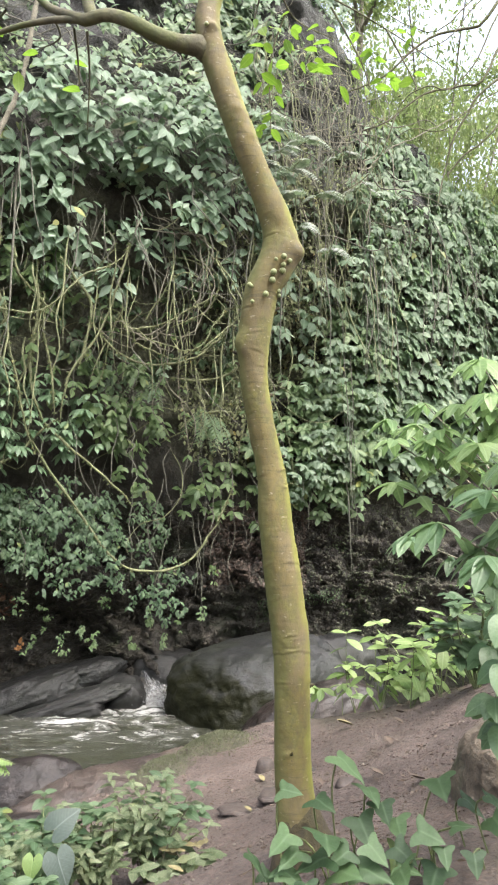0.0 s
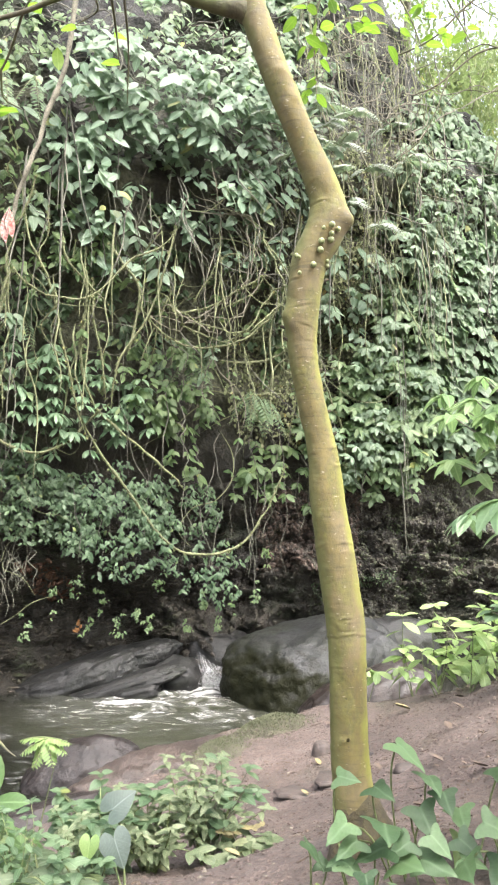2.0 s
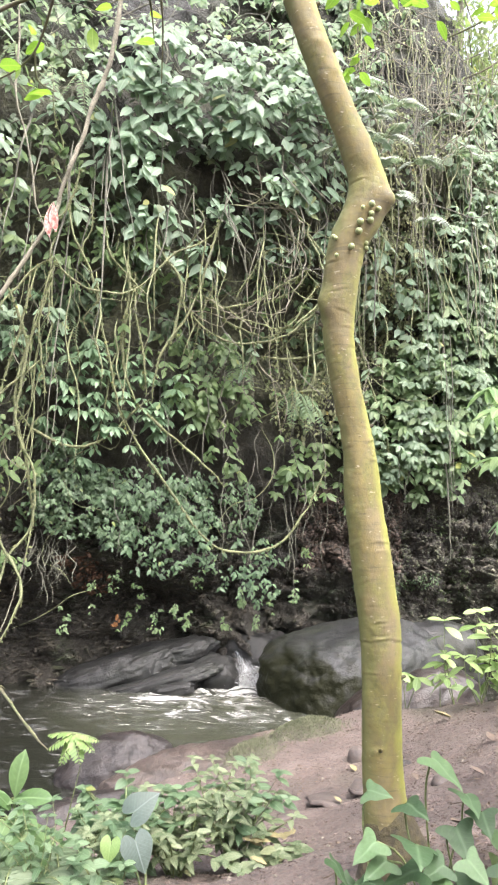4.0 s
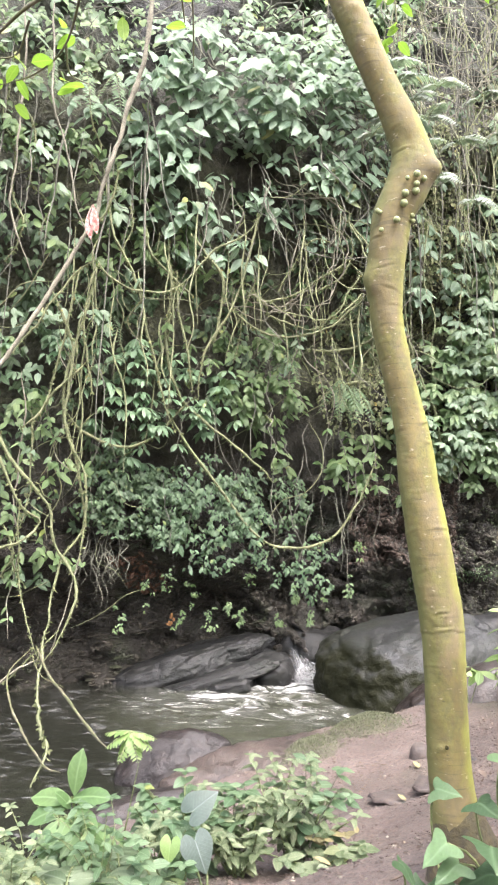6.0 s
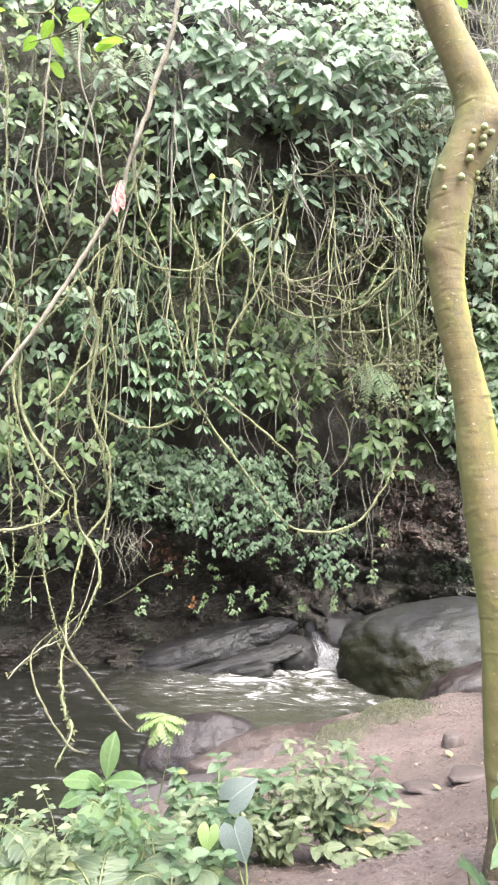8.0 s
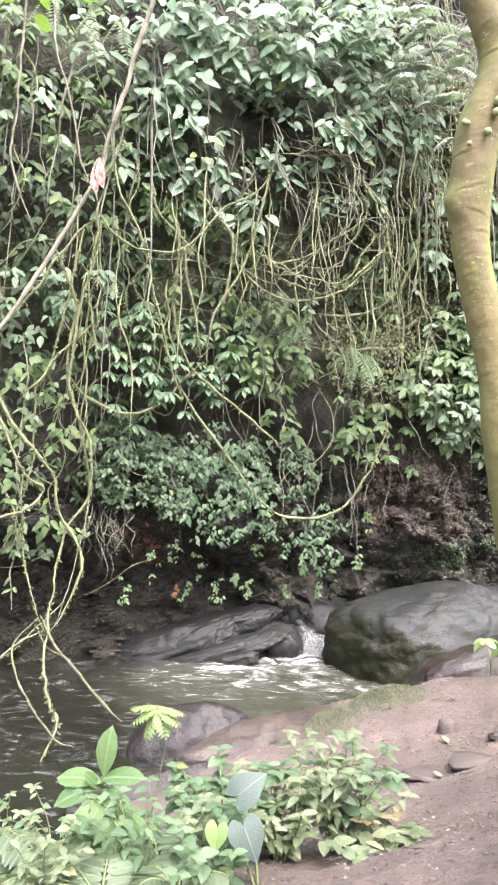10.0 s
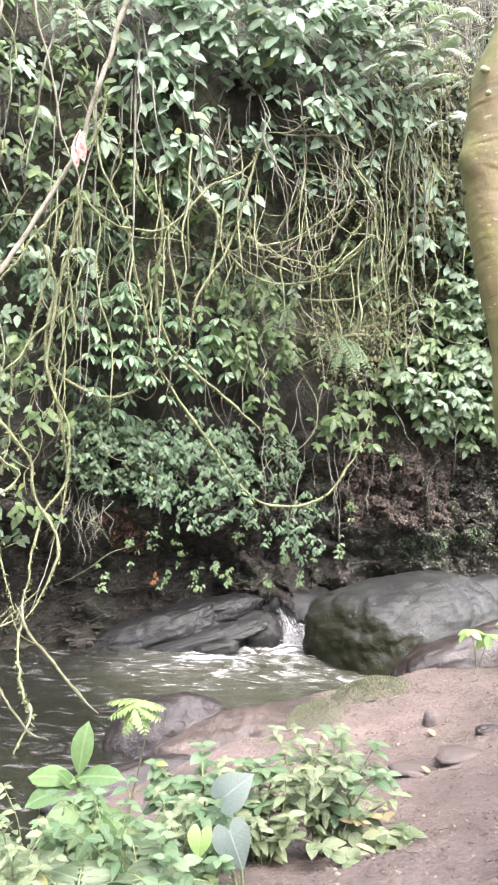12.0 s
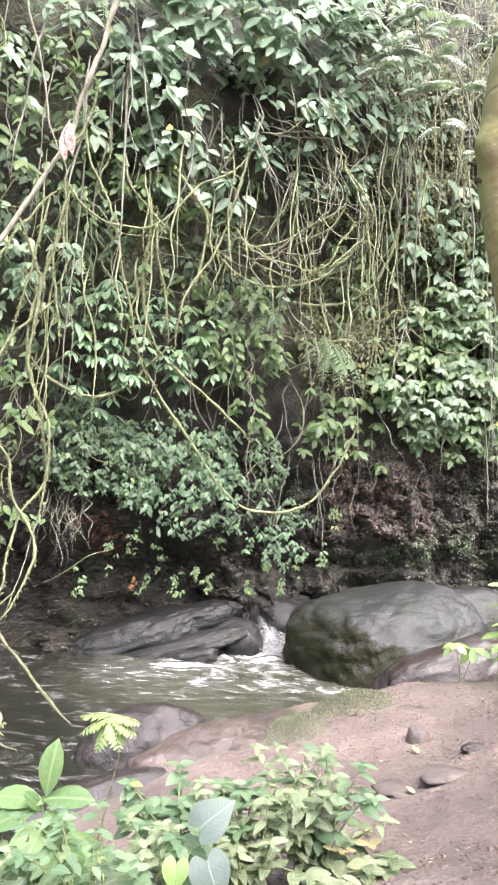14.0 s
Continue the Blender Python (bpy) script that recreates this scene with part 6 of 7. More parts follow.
# ---- plants on the bank ----
def plant(label, base, stems, seed, shape_name, shape, material, size, per_stem, name="plant", category="plant", stalk=0.005, whorl=False, droop=0.3, group="", flat=0.6, stem_material=None, from_t=0.35):
    """A plant of several stems; each stem is a tip relative to the base. Leaves are parts."""
    rng = np.random.RandomState(seed)
    root = thing(name, label, category, None, base, group)
    for tip in stems:
        tip = np.array(tip, float)
        mid = tip * 0.5 + np.array([rng.normal(0, 0.03), rng.normal(0, 0.03), 0.10 * np.linalg.norm(tip)])
        path = smooth_path([(0, 0, -0.04), mid, tip], 0.03)
        v, f = tube_arrays(path, np.linspace(stalk, stalk * 0.5, len(path)), 6)
        stem = child("stem", mesh("stem", v, f, stem_material or STEM), root)
        P, D, N, S = [], [], [], []
        for k in range(per_stem):
            t = 1.0 if whorl else from_t + (1 - from_t) * (k + 0.5) / per_stem
            a = k * 2.4 + rng.uniform(-0.4, 0.4) if not whorl else 2 * math.pi * k / per_stem + rng.uniform(-0.25, 0.25)
            P.append(path[min(len(path) - 1, int(t * (len(path) - 1)))])
            D.append((math.cos(a), math.sin(a), rng.uniform(-droop, 0.35)))
            N.append((rng.normal(0, 0.2), -0.35 + rng.normal(0, 0.2), flat + 0.4))
            S.append(rng.uniform(*size))
        if not whorl:
            for k in range(4):
                a = k * 1.6 + rng.uniform(-0.4, 0.4)
                P.append(path[-1])
                D.append((math.cos(a), math.sin(a), rng.uniform(-0.05, 0.45)))
                N.append((rng.normal(0, 0.2), -0.35 + rng.normal(0, 0.2), flat + 0.4))
                S.append(rng.uniform(*size) * 0.75)
        leaf_parts(stem, shape_name, shape, material, P, D, N, S)
    return root


def stems_round(n, reach, height, seed, squash=1.0):
    rng = np.random.RandomState(seed)
    return [(reach * math.sqrt(rng.uniform(0, 1)) * math.cos(a), squash * reach * math.sqrt(rng.uniform(0, 1)) * math.sin(a), height * rng.uniform(0.55, 1.05)) for a in rng.uniform(0, 2 * math.pi, n)]


def gz(x, y):
    return float(ground_z(np.array([x]), np.array([y]))[0])


def stand(x, y, up=0.0):
    return (x, y, gz(x, y) + up)


plant("pale variegated leafy plant with yellowish lower leaves on the bank", stand(-0.52, 4.0), stems_round(18, 0.34, 0.50, 1), 101, "lance_pale", leaf_shape(ovate(0.22, 0.38), 5, 0.25, 0.35, 0.02), PALE, (0.05, 0.105), 11, "leafy_plant", stem_material=STEM)
plant("leafy plant with broad green leaves among the variegated ones", stand(-0.50, 3.98), stems_round(13, 0.34, 0.44, 9), 108, "pointed", POINTED, FRESH, (0.06, 0.115), 6, "leafy_plant", stem_material=VINE_BROWN)
plant("yellowing lower leaves of the leafy plant", stand(-0.36, 3.95), stems_round(3, 0.22, 0.14, 12), 109, "pointed", POINTED, STRAW, (0.07, 0.12), 2, "leafy_plant", stem_material=VINE_BROWN)
plant("pale green leafy plant beside the arum", stand(-0.78, 3.85), stems_round(22, 0.3, 0.42, 2), 102, "lance_pale", leaf_shape(ovate(0.22, 0.38), 5, 0.25, 0.35, 0.02), PALE, (0.045, 0.095), 10, "leafy_plant")
plant("mint-green leafy plant with whorled leaves on the bank", stand(-1.02, 3.8), stems_round(26, 0.3, 0.44, 3), 103, "ovate", OVATE, FRESH, (0.05, 0.10), 8, "leafy_plant")
plant("low yellowing leaves at the foot of the plant", stand(-0.4, 3.85), stems_round(9, 0.3, 0.16, 4), 104, "ovate", OVATE, PALE, (0.07, 0.11), 4, "leafy_plant")


def arum():
    base = np.array(stand(-0.74, 3.18))
    root = thing("arum_plant", "blue-green arum with large heart-shaped leaves", "plant", None, base)
    for tip, d, n, s, m in [((-0.82, 3.24, 0.655), (0.62, 0.25, 0.52), (-0.10, -0.86, 0.50), 0.120, ARUM), ((-0.79, 3.17, 0.565), (0.42, -0.32, -0.80), (0.10, -0.88, 0.47), 0.118, ARUM),
                            ((-0.89, 3.16, 0.56), (-0.05, -0.4, -0.85), (0.0, -0.85, 0.5), 0.078, LIME)]:
        top = np.array(tip) - base
        path = smooth_path([(0, 0, -0.05), top * 0.6 + np.array([0, 0.06, 0.02]), top], 0.03)
        v, f = tube_arrays(path, 0.005, 6)
        leaf_parts(child("stem", mesh("stem", v, f, STEM), root), "heart", HEART, m, [top], [d], [n], [s])


arum()
LEAFLET = leaf_shape(ovate(0.20, 0.45), 5, 0.12, 0.25)
YOUNG = leaf_shape(ovate(0.24, 0.58), 6, 0.12, 0.3)


def young_plant():
    base = np.array(stand(-1.53, 3.62))
    root = thing("young_plant", "young plant with an upright whorl of large fresh green leaves", "plant", None, base)
    top = np.array([0.01, -0.03, 0.40])
    path = smooth_path([(0, 0, -0.04), (0.02, 0.02, 0.2), top], 0.03)
    v, f = tube_arrays(path, 0.007, 6)
    stem = child("stem", mesh("stem", v, f, STEM), root)
    ways = [(0.12, -0.2, 1.0), (0.95, -0.2, 0.32), (-1.0, -0.1, 0.25), (-0.75, -0.5, -0.12), (0.6, -0.6, -0.05), (-0.15, -0.5, 0.75), (-0.25, -0.8, -0.3), (0.8, -0.5, -0.45), (0.3, -0.9, -0.5)]
    sizes = (0.21, 0.21, 0.22, 0.20, 0.22, 0.12, 0.19, 0.22, 0.21)
    leaf_parts(stem, "young", YOUNG, TENDER, [top + np.array([0.01 * math.cos(3 * k), 0.01 * math.sin(3 * k), -0.012 * k]) for k in range(9)], ways, [(0.1 - 0.3 * w[0], -0.55, 0.8) for w in ways], sizes)


young_plant()


def lobed_plant(label, base, leaves, material=LOBE):
    """Stalks from one foot, each with one deeply lobed drooping leaf: place, direction, length."""
    base = np.array(base)
    root = thing("lobed_plant", label, "plant", None, base)
    for tip, d, s in leaves:
        top = np.array(tip) - base
        path = smooth_path([(0, 0, -0.04), top * 0.6 + np.array([0.0, 0.05, 0.05]), top], 0.03)
        v, f = tube_arrays(path, np.linspace(0.006, 0.003, len(path)), 6)
        stem = child("stem", mesh("stem", v, f, STEM), root)
        line, p, way, n, size = frond(top, d, s, 0.44 * s, 0.35, np.random.RandomState(int(1000 * s) + len(leaves)), 8)
        w, g = tube_arrays(line, np.linspace(0.004, 0.0015, len(line)), 5)
        child("midrib", mesh("midrib", w, g, STEM), stem)
        tagged(child("foliage", leaves_mesh("foliage", LEAFLET, p, way, n, size, material), stem), kind="stuff")


lobed_plant("young plant with pale deeply lobed drooping leaves", stand(-1.50, 3.55), [((-1.45, 3.36, 0.56), (0.9, -0.3, -0.45), 0.30), ((-1.47, 3.34, 0.56), (0.45, -0.5, -0.75), 0.26), ((-1.5, 3.48, 0.50), (-0.2, -0.5, -0.8), 0.22), ((-1.42, 3.5, 0.48), (1.0, -0.1, -0.15), 0.24)], TENDER)
lobed_plant("pale lobed leaves spreading over the bank", stand(-1.75, 3.3), [((-1.78, 3.25, 0.45), (0.8, -0.4, 0.1), 0.26), ((-1.8, 3.25, 0.45), (-0.8, -0.4, 0.05), 0.26), ((-1.78, 3.2, 0.42), (0.1, -0.7, -0.5), 0.24), ((-1.7, 3.2, 0.36), (0.9, -0.4, -0.4), 0.24)])
lobed_plant("pale lobed leaves spreading over the bank", stand(-1.35, 3.2), [((-1.38, 3.15, 0.38), (0.8, -0.4, 0.1), 0.22), ((-1.4, 3.15, 0.38), (-0.8, -0.4, 0.05), 0.24), ((-1.38, 3.1, 0.36), (0.1, -0.7, -0.5), 0.22)])
lobed_plant("pale lobed leaves spreading over the bank", stand(-1.08, 3.1), [((-1.08, 3.05, 0.36), (0.8, -0.4, -0.1), 0.18), ((-1.1, 3.05, 0.38), (-0.7, -0.4, 0.1), 0.2), ((-1.08, 3.0, 0.34), (0.1, -0.7, -0.5), 0.2)])
fern("small bright fern sprig with a curled tip", stand(-1.56, 4.25), [((0.25, -0.1, 1), 0.62, 0.0, 0.0), ], FRESH, 107)
for k, (dx, dy, dz) in enumerate([(-1, -0.1, 0.12), (-0.7, -0.4, -0.25), (-0.25, -0.5, -0.7), (0.4, -0.5, -0.6), (1, -0.1, 0.0), (0.8, -0.3, -0.3)]):
    fern("small bright fern sprig with toothed leaves", (-1.47, 4.22, 0.68), [((dx, dy, dz), 0.15, 0.05, 0.2)], LIME, 110 + k, "fern_leaf", leaf_shape(ovate(0.2, 0.45), 3, 0.1, 0.2), 8)
for k, (x, y, h) in enumerate([(-1.75, 3.3, 0.34), (-1.45, 3.05, 0.30), (-1.15, 3.3, 0.28), (-2.05, 3.5, 0.36), (-1.75, 2.9, 0.3), (-1.0, 3.05, 0.22), (-2.3, 3.2, 0.4), (-1.3, 3.4, 0.26), (-1.25, 2.95, 0.28), (-1.6, 3.15, 0.3)]):
    fern("pale feathery fern on the bank", stand(x, y), [((math.cos(a), math.sin(a) * 0.8, 1.15 + 0.3 * math.sin(5 * a)), h * (1.2 + 0.3 * math.cos(3 * a)), 0.115, 0.6) for a in np.linspace(0, 5.4, 8) + k], LOBE if k % 3 else FERN, 120 + k, "bank_fern", LEAFLET, 9)
    if k in (5,):
        plant("low green plant among the ferns", stand(x + 0.12, y + 0.1), stems_round(10, 0.26, h * 1.0, 30 + k), 130 + k, "ovate", OVATE, FRESH if k % 2 else PALE, (0.05, 0.085), 6, "leafy_plant")


for k, (x, y) in enumerate([(-1.9, 3.3), (-1.5, 3.0), (-1.2, 3.15), (-1.68, 3.45), (-2.1, 3.1), (-1.02, 3.3), (-1.4, 3.3)]):
    plant("small pale weed with fine leaves among the ferns", stand(x, y), stems_round(9, 0.2, 0.34, 60 + k), 160 + k, "small", SMALL, PALE if k % 2 else FRESH, (0.035, 0.07), 8, "weed", "weed", 0.003, group="weeds on the bank")


# creeper round the foot of the tree
def creeper_sprig(tip, seed, size, tilt=0.28):
    """One stalk from the ground with a leaf of three pointed lobes."""
    rng = np.random.RandomState(seed)
    foot = np.array(stand(tip[0] + rng.normal(0.04, 0.06), tip[1] + rng.uniform(0.02, 0.15)))
    root = thing("creeper", "green creeper with a three-lobed pointed leaf near the tree", "creeper", None, foot, "creepers round the tree")
    top = np.array(tip) - foot
    path = smooth_path([(0, 0, -0.03), top * 0.6 + np.array([rng.normal(0, .02), 0.03, 0.02]), top], 0.03)
    v, f = tube_arrays(path, 0.0035, 5)
    stem = child("stem", mesh("stem", v, f, STEM), root)
    yaw = rng.uniform(-2.9, -0.2)
    leaf_parts(stem, "three", THREE, CREEPER, [top], [(math.cos(yaw), math.sin(yaw) * 0.8, -tilt + rng.normal(0, 0.35))], [(rng.normal(0, 0.45), rng.uniform(-0.9, 0.1), 0.8)], [size * rng.uniform(0.8, 1.15)])


for k, tip in enumerate([(0.12, 2.62, 1.0), (0.24, 2.62, 0.97), (0.32, 2.62, 1.11), (0.42, 2.62, 1.01), (0.52, 2.62, 0.91), (0.55, 2.42, 0.94), (0.47, 2.62, 0.96), (0.39, 2.62, 0.91), (0.01, 2.42, 0.87), (0.17, 2.42, 0.88), (0.26, 2.42, 0.86), (0.14, 2.42, 0.93), (0.33, 2.42, 0.88),
                         (0.49, 2.42, 0.83), (0.67, 2.62, 1.04), (0.66, 2.42, 0.95), (0.61, 2.42, 0.83), (0.25, 2.42, 0.93), (0.39, 2.42, 0.9), (0.36, 2.42, 0.83), (0.29, 2.42, 0.82), (0.12, 2.42, 0.82), (0.75, 2.6, 0.98), (0.8, 2.5, 1.02), (0.72, 2.4, 0.88), (0.85, 2.6, 0.92)]):
    creeper_sprig(tip, 700 + k, 0.092 + 0.012 * (k % 3))
low = np.random.RandomState(66)
for k in range(15):
    x, y = low.uniform(0.0, 0.95), low.uniform(2.2, 2.75)
    creeper_sprig((x, y, gz(x, y) + low.uniform(0.06, 0.14)), 790 + k, low.uniform(0.06, 0.10))

# bush beside the path with long fresh leaves
LONG = leaf_shape(ovate(0.19, 0.45), 6, 0.18, 0.35)


def bush(label, base, tips, seed, material=FRESH, broad=False):
    """Arching branches, each ending in a whorl of drooping leaves."""
    rng = np.random.RandomState(seed)
    root = thing("bush", label, "bush", None, base)
    o = np.array(base)
    for tip, size in tips:
        tip = np.array(tip) - o
        path = smooth_path([(rng.normal(0, .05), rng.normal(0, .05), -0.1), tip * 0.55 + np.array([0.10, 0.08, 0.16]), tip], 0.05)
        v, f = tube_arrays(path, np.linspace(0.009, 0.003, len(path)), 6)
        branch = child("branch", mesh("branch", v, f, VINE_BROWN), root)
        P, D, N, S = [], [], [], []
        for k in range(13):
            back_off = 0 if k < 7 else rng.randint(2, 7)
            a = math.pi + (k - 3) * 0.62 + rng.normal(0, 0.2) if k < 7 else rng.uniform(0, 6.28)
            P.append(path[len(path) - 1 - back_off])
            D.append((math.cos(a), math.sin(a) * 0.8, rng.uniform(-0.5, 0.0) - (0.3 if broad else 0)))
            N.append((rng.normal(0, .2), (-0.7 if broad else -0.25) + rng.normal(0, .2), 1))
            S.append(size * rng.uniform(0.75, 1.1))
        leaf_parts(branch, "broad" if broad else "long", BROAD if broad else LONG, material, P, D, N, S)
    return root


bush("bush with long pale green leaves overhanging the path", stand(1.45, 2.9), [((0.65, 2.4, 1.92), 0.15), ((0.78, 2.3, 1.81), 0.16), ((0.83, 2.4, 2.03), 0.16), ((0.60, 2.62, 1.88), 0.12), ((0.92, 2.5, 1.9), 0.15), ((0.95, 2.5, 2.15), 0.15)], 301, BUSH_LEAF)
bush("slender bush with pale sunlit leaves above the path", stand(1.9, 3.9), [((1.06, 3.0, 2.51), 0.17), ((0.88, 3.6, 2.48), 0.17), ((0.78, 3.8, 2.55), 0.15), ((1.06, 3.6, 2.41), 0.17), ((1.09, 3.2, 2.72), 0.16), ((0.76, 3.6, 2.18), 0.15), ((1.07, 3.2, 2.32), 0.16), ((1.2, 3.4, 2.6), 0.16), ((0.95, 3.7, 2.62), 0.13), ((1.04, 3.4, 2.55), 0.16), ((1.16, 3.4, 2.77), 0.17), ((0.95, 3.4, 2.42), 0.16), ((0.89, 3.4, 2.37), 0.15), ((1.2, 3.4, 2.51), 0.16), ((0.72, 3.4, 2.37), 0.14), ((1.07, 3.4, 2.15), 0.16)], 302, LIGHT)
bush("bush with broad dark green leaves above the rock", stand(1.25, 2.75), [((0.79, 2.2, 1.63), 0.10), ((0.78, 2.2, 1.49), 0.11), ((0.78, 2.3, 1.37), 0.10), ((0.86, 2.3, 1.56), 0.11), ((0.88, 2.4, 1.4), 0.10), ((0.88, 2.3, 1.7), 0.10), ((0.82, 2.35, 1.28), 0.12), ((0.9, 2.4, 1.22), 0.11), ((0.84, 2.5, 1.5), 0.12), ((0.92, 2.5, 1.62), 0.12), ((0.86, 2.5, 1.76), 0.12), ((0.95, 2.45, 1.34), 0.12)], 303, BUSH_LEAF, True)
rng_bank = np.random.RandomState(52)
for k, (x, y) in enumerate([(1.05, 7.2), (1.3, 7.3), (1.55, 7.1), (1.2, 6.8), (1.5, 6.7), (1.8, 6.9), (1.75, 7.4), (2.0, 6.6), (1.4, 6.4), (2.1, 7.2), (1.65, 6.3), (1.9, 6.2)]):
    h = rng_bank.uniform(0.35, 0.85)
    plant("slender sapling with light green leaves on the bank", stand(x, y), [(rng_bank.normal(0, .1), rng_bank.normal(0, .08), h), (rng_bank.normal(0, .16), rng_bank.normal(0, .1), h * 0.6)], 330 + k, "young", YOUNG, SUNLIT, (0.13, 0.24), 6, "sapling", "sapling", 0.006, group="saplings on the bank", droop=0.9)
plant("green shrub at the edge of the path", stand(1.75, 5.6), stems_round(10, 0.40, 0.7, 7), 312, "ovate", OVATE, FRESH, (0.13, 0.2), 8, "bush", "bush", 0.008)
plant("small seedling with bright green leaves on the bank", stand(0.62, 7.45), [(-0.05, 0, 0.34), (0.12, 0.02, 0.30)], 313, "young", YOUNG, SUNLIT, (0.12, 0.18), 7, "seedling", whorl=True, droop=0.8)
plant("small seedling with bright green leaves on the bank", stand(0.95, 7.5), [(0, 0, 0.30)], 314, "young", YOUNG, SUNLIT, (0.12, 0.18), 6, "seedling", whorl=True, droop=0.8)

# ---- trees beyond the cliff ----
def far_tree(label, base, height, spread, seed, count=18000, size=(0.08, 0.18), lean=(0, 0)):
    rng = np.random.RandomState(seed)
    root = thing("far_tree", label, "tree", None, base)
    top = np.array([lean[0], lean[1], height])
    path = smooth_path([(0, 0, -1), top * 0.4 + rng.normal(0, 0.2, 3), top], 0.4)
    v, f = tube_arrays(path, np.linspace(0.22, 0.05, len(path)), 9)
    child("trunk", mesh("trunk", v, f, VINE_BROWN), root)
    clumps = []
    for k in range(16):
        i = int((0.3 + 0.7 * rng.uniform()) * (len(path) - 1))
        a = rng.uniform(0, 2 * math.pi)
        tip = path[i] + np.array([math.cos(a), math.sin(a), rng.uniform(0.1, 0.7)]) * spread * rng.uniform(0.5, 1.0)
        mid = (path[i] + tip) / 2 + np.array([0, 0, 0.3])
        limb = smooth_path([path[i], mid, tip], 0.25)
        w, g = tube_arrays(limb, np.linspace(0.07, 0.015, len(limb)), 6)
        child("limb", mesh("limb", w, g, VINE_BROWN), root)
        for q in (0.5, 0.75, 1.0):
            clumps.append((limb[int(q * (len(limb) - 1))], spread * 0.28 * rng.uniform(0.6, 1.2)))
    c = rng.randint(0, len(clumps), count)
    pos = np.array([clumps[i][0] for i in c]) + rng.normal(0, 1, (count, 3)) * np.array([clumps[i][1] for i in c])[:, None] * np.array([0.6, 0.6, 0.42])
    d = rng.normal(0, 1, (count, 3)) - np.array([0, 0, 0.7])
    n = rng.normal(0, 0.6, (count, 3)) + np.array([0, -0.2, 1])
    tagged(child("crown", leaves_mesh("crown", SMALL, pos, d, n, rng.uniform(*size, count), FAR_LEAF), root), kind="stuff")
    return root


far_tree("light green tree standing beyond the cliff", (9.5, 21, 5.5), 9, 3.2, 401, lean=(-0.6, 0))
far_tree("tall light green tree above the gorge", (6.5, 24, 8), 11, 3.6, 402, lean=(0.6, 0))
far_tree("yellow-green tree at the cliff edge", (7.2, 18.5, 6.5), 5.5, 2.2, 403, 12000)
far_tree("light green tree on the slope above the stream", (12.5, 19, 3), 10, 3.4, 404)
far_tree("tree overhanging the top of the cliff", (3.2, 17.5, 11.0), 7, 2.8, 405, 11000)


def bare_tree():
    """A thin tree on the slope whose dry boughs reach over the stream."""
    base = np.array(stand(2.9, 5.3))
    root = thing("bare_tree", "thin tree with dark leafless boughs reaching over the stream", "tree", None, base)
    trunk = smooth_path([(0, 0, -0.2), (-0.1, -0.1, 2.0), (-0.25, -0.25, 4.2), (-0.5, -0.3, 5.6)], 0.1)
    v, f = tube_arrays(trunk, np.linspace(0.08, 0.03, len(trunk)), 10)
    child("trunk", mesh("trunk", v, f, LIMB), root)
    fork = {"high": trunk[-1] + base, "mid": trunk[int(len(trunk) * 0.8)] + base}
    boughs = [("high", [(1.93, 6.08), (1.75, 6.01), (1.48, 5.97), (1.21, 5.77), (0.99, 5.63), (0.77, 5.58)], 0.018), ("high", [(1.91, 5.62), (1.68, 5.5), (1.42, 5.48), (1.11, 5.24), (0.93, 5.2)], 0.016), ("mid", [(1.85, 5.42), (1.71, 5.23), (1.59, 4.95), (1.49, 4.54)], 0.014),
              ("mid", [(1.87, 5.04), (1.7, 4.9), (1.56, 4.77)], 0.016), ("high", [(1.6, 6.0), (1.31, 6.02), (1.14, 6.17)], 0.009), ("high", [(1.7, 5.52), (1.42, 5.48), (1.24, 5.38), (1.01, 4.87), (0.75, 4.68)], 0.009), ("high", [(1.7, 6.0), (1.4, 5.8), (1.1, 5.75), (0.9, 5.9)], 0.007), ("mid", [(1.8, 5.3), (1.5, 5.1), (1.3, 5.15), (1.1, 5.0)], 0.007)]
    for where, line, r in boughs:
        path = smooth_path([fork[where]] + [(x, 5.0 + 0.06 * k, z) for k, (x, z) in enumerate(line)], 0.06) - base
        n = len(path)
        path = path + 0.03 * np.stack([noise_line(np.arange(n) * 0.12, 31 * r * 100 + j) for j in range(3)], -1)
        v, f = tube_arrays(path, np.linspace(r, r * 0.35, n), 7)
        child("branch", mesh("branch", v, f, LIMB), root)


bare_tree()


def bamboo(label, base, tip, seed, radius=0.035):
    """An arching culm with thin side twigs and narrow leaves."""
    rng = np.random.RandomState(seed)
    root = thing("bamboo_culm", label, "bamboo", None, base, "bamboo above the cliff")
    tip = np.array(tip) - np.array(base)
    path = smooth_path([(0, 0, 0), tip * 0.5 + np.array([0, 0, 0.12 * np.linalg.norm(tip)]), tip], 0.2)
    v, f = tube_arrays(path, np.linspace(radius, radius * 0.35, len(path)), 8)
    child("culm", mesh("culm", v, f, VINE_BROWN), root)
    n = 700
    i = rng.randint(len(path) // 4, len(path), n)
    pos = path[i] + rng.normal(0, 0.28, (n, 3))
    tagged(child("foliage", leaves_mesh("foliage", LANCE, pos, rng.normal(0, 0.6, (n, 3)) - UP, rng.normal(0, 0.5, (n, 3)) + UP, rng.uniform(0.08, 0.17, n), FAR_LEAF), root), kind="stuff")


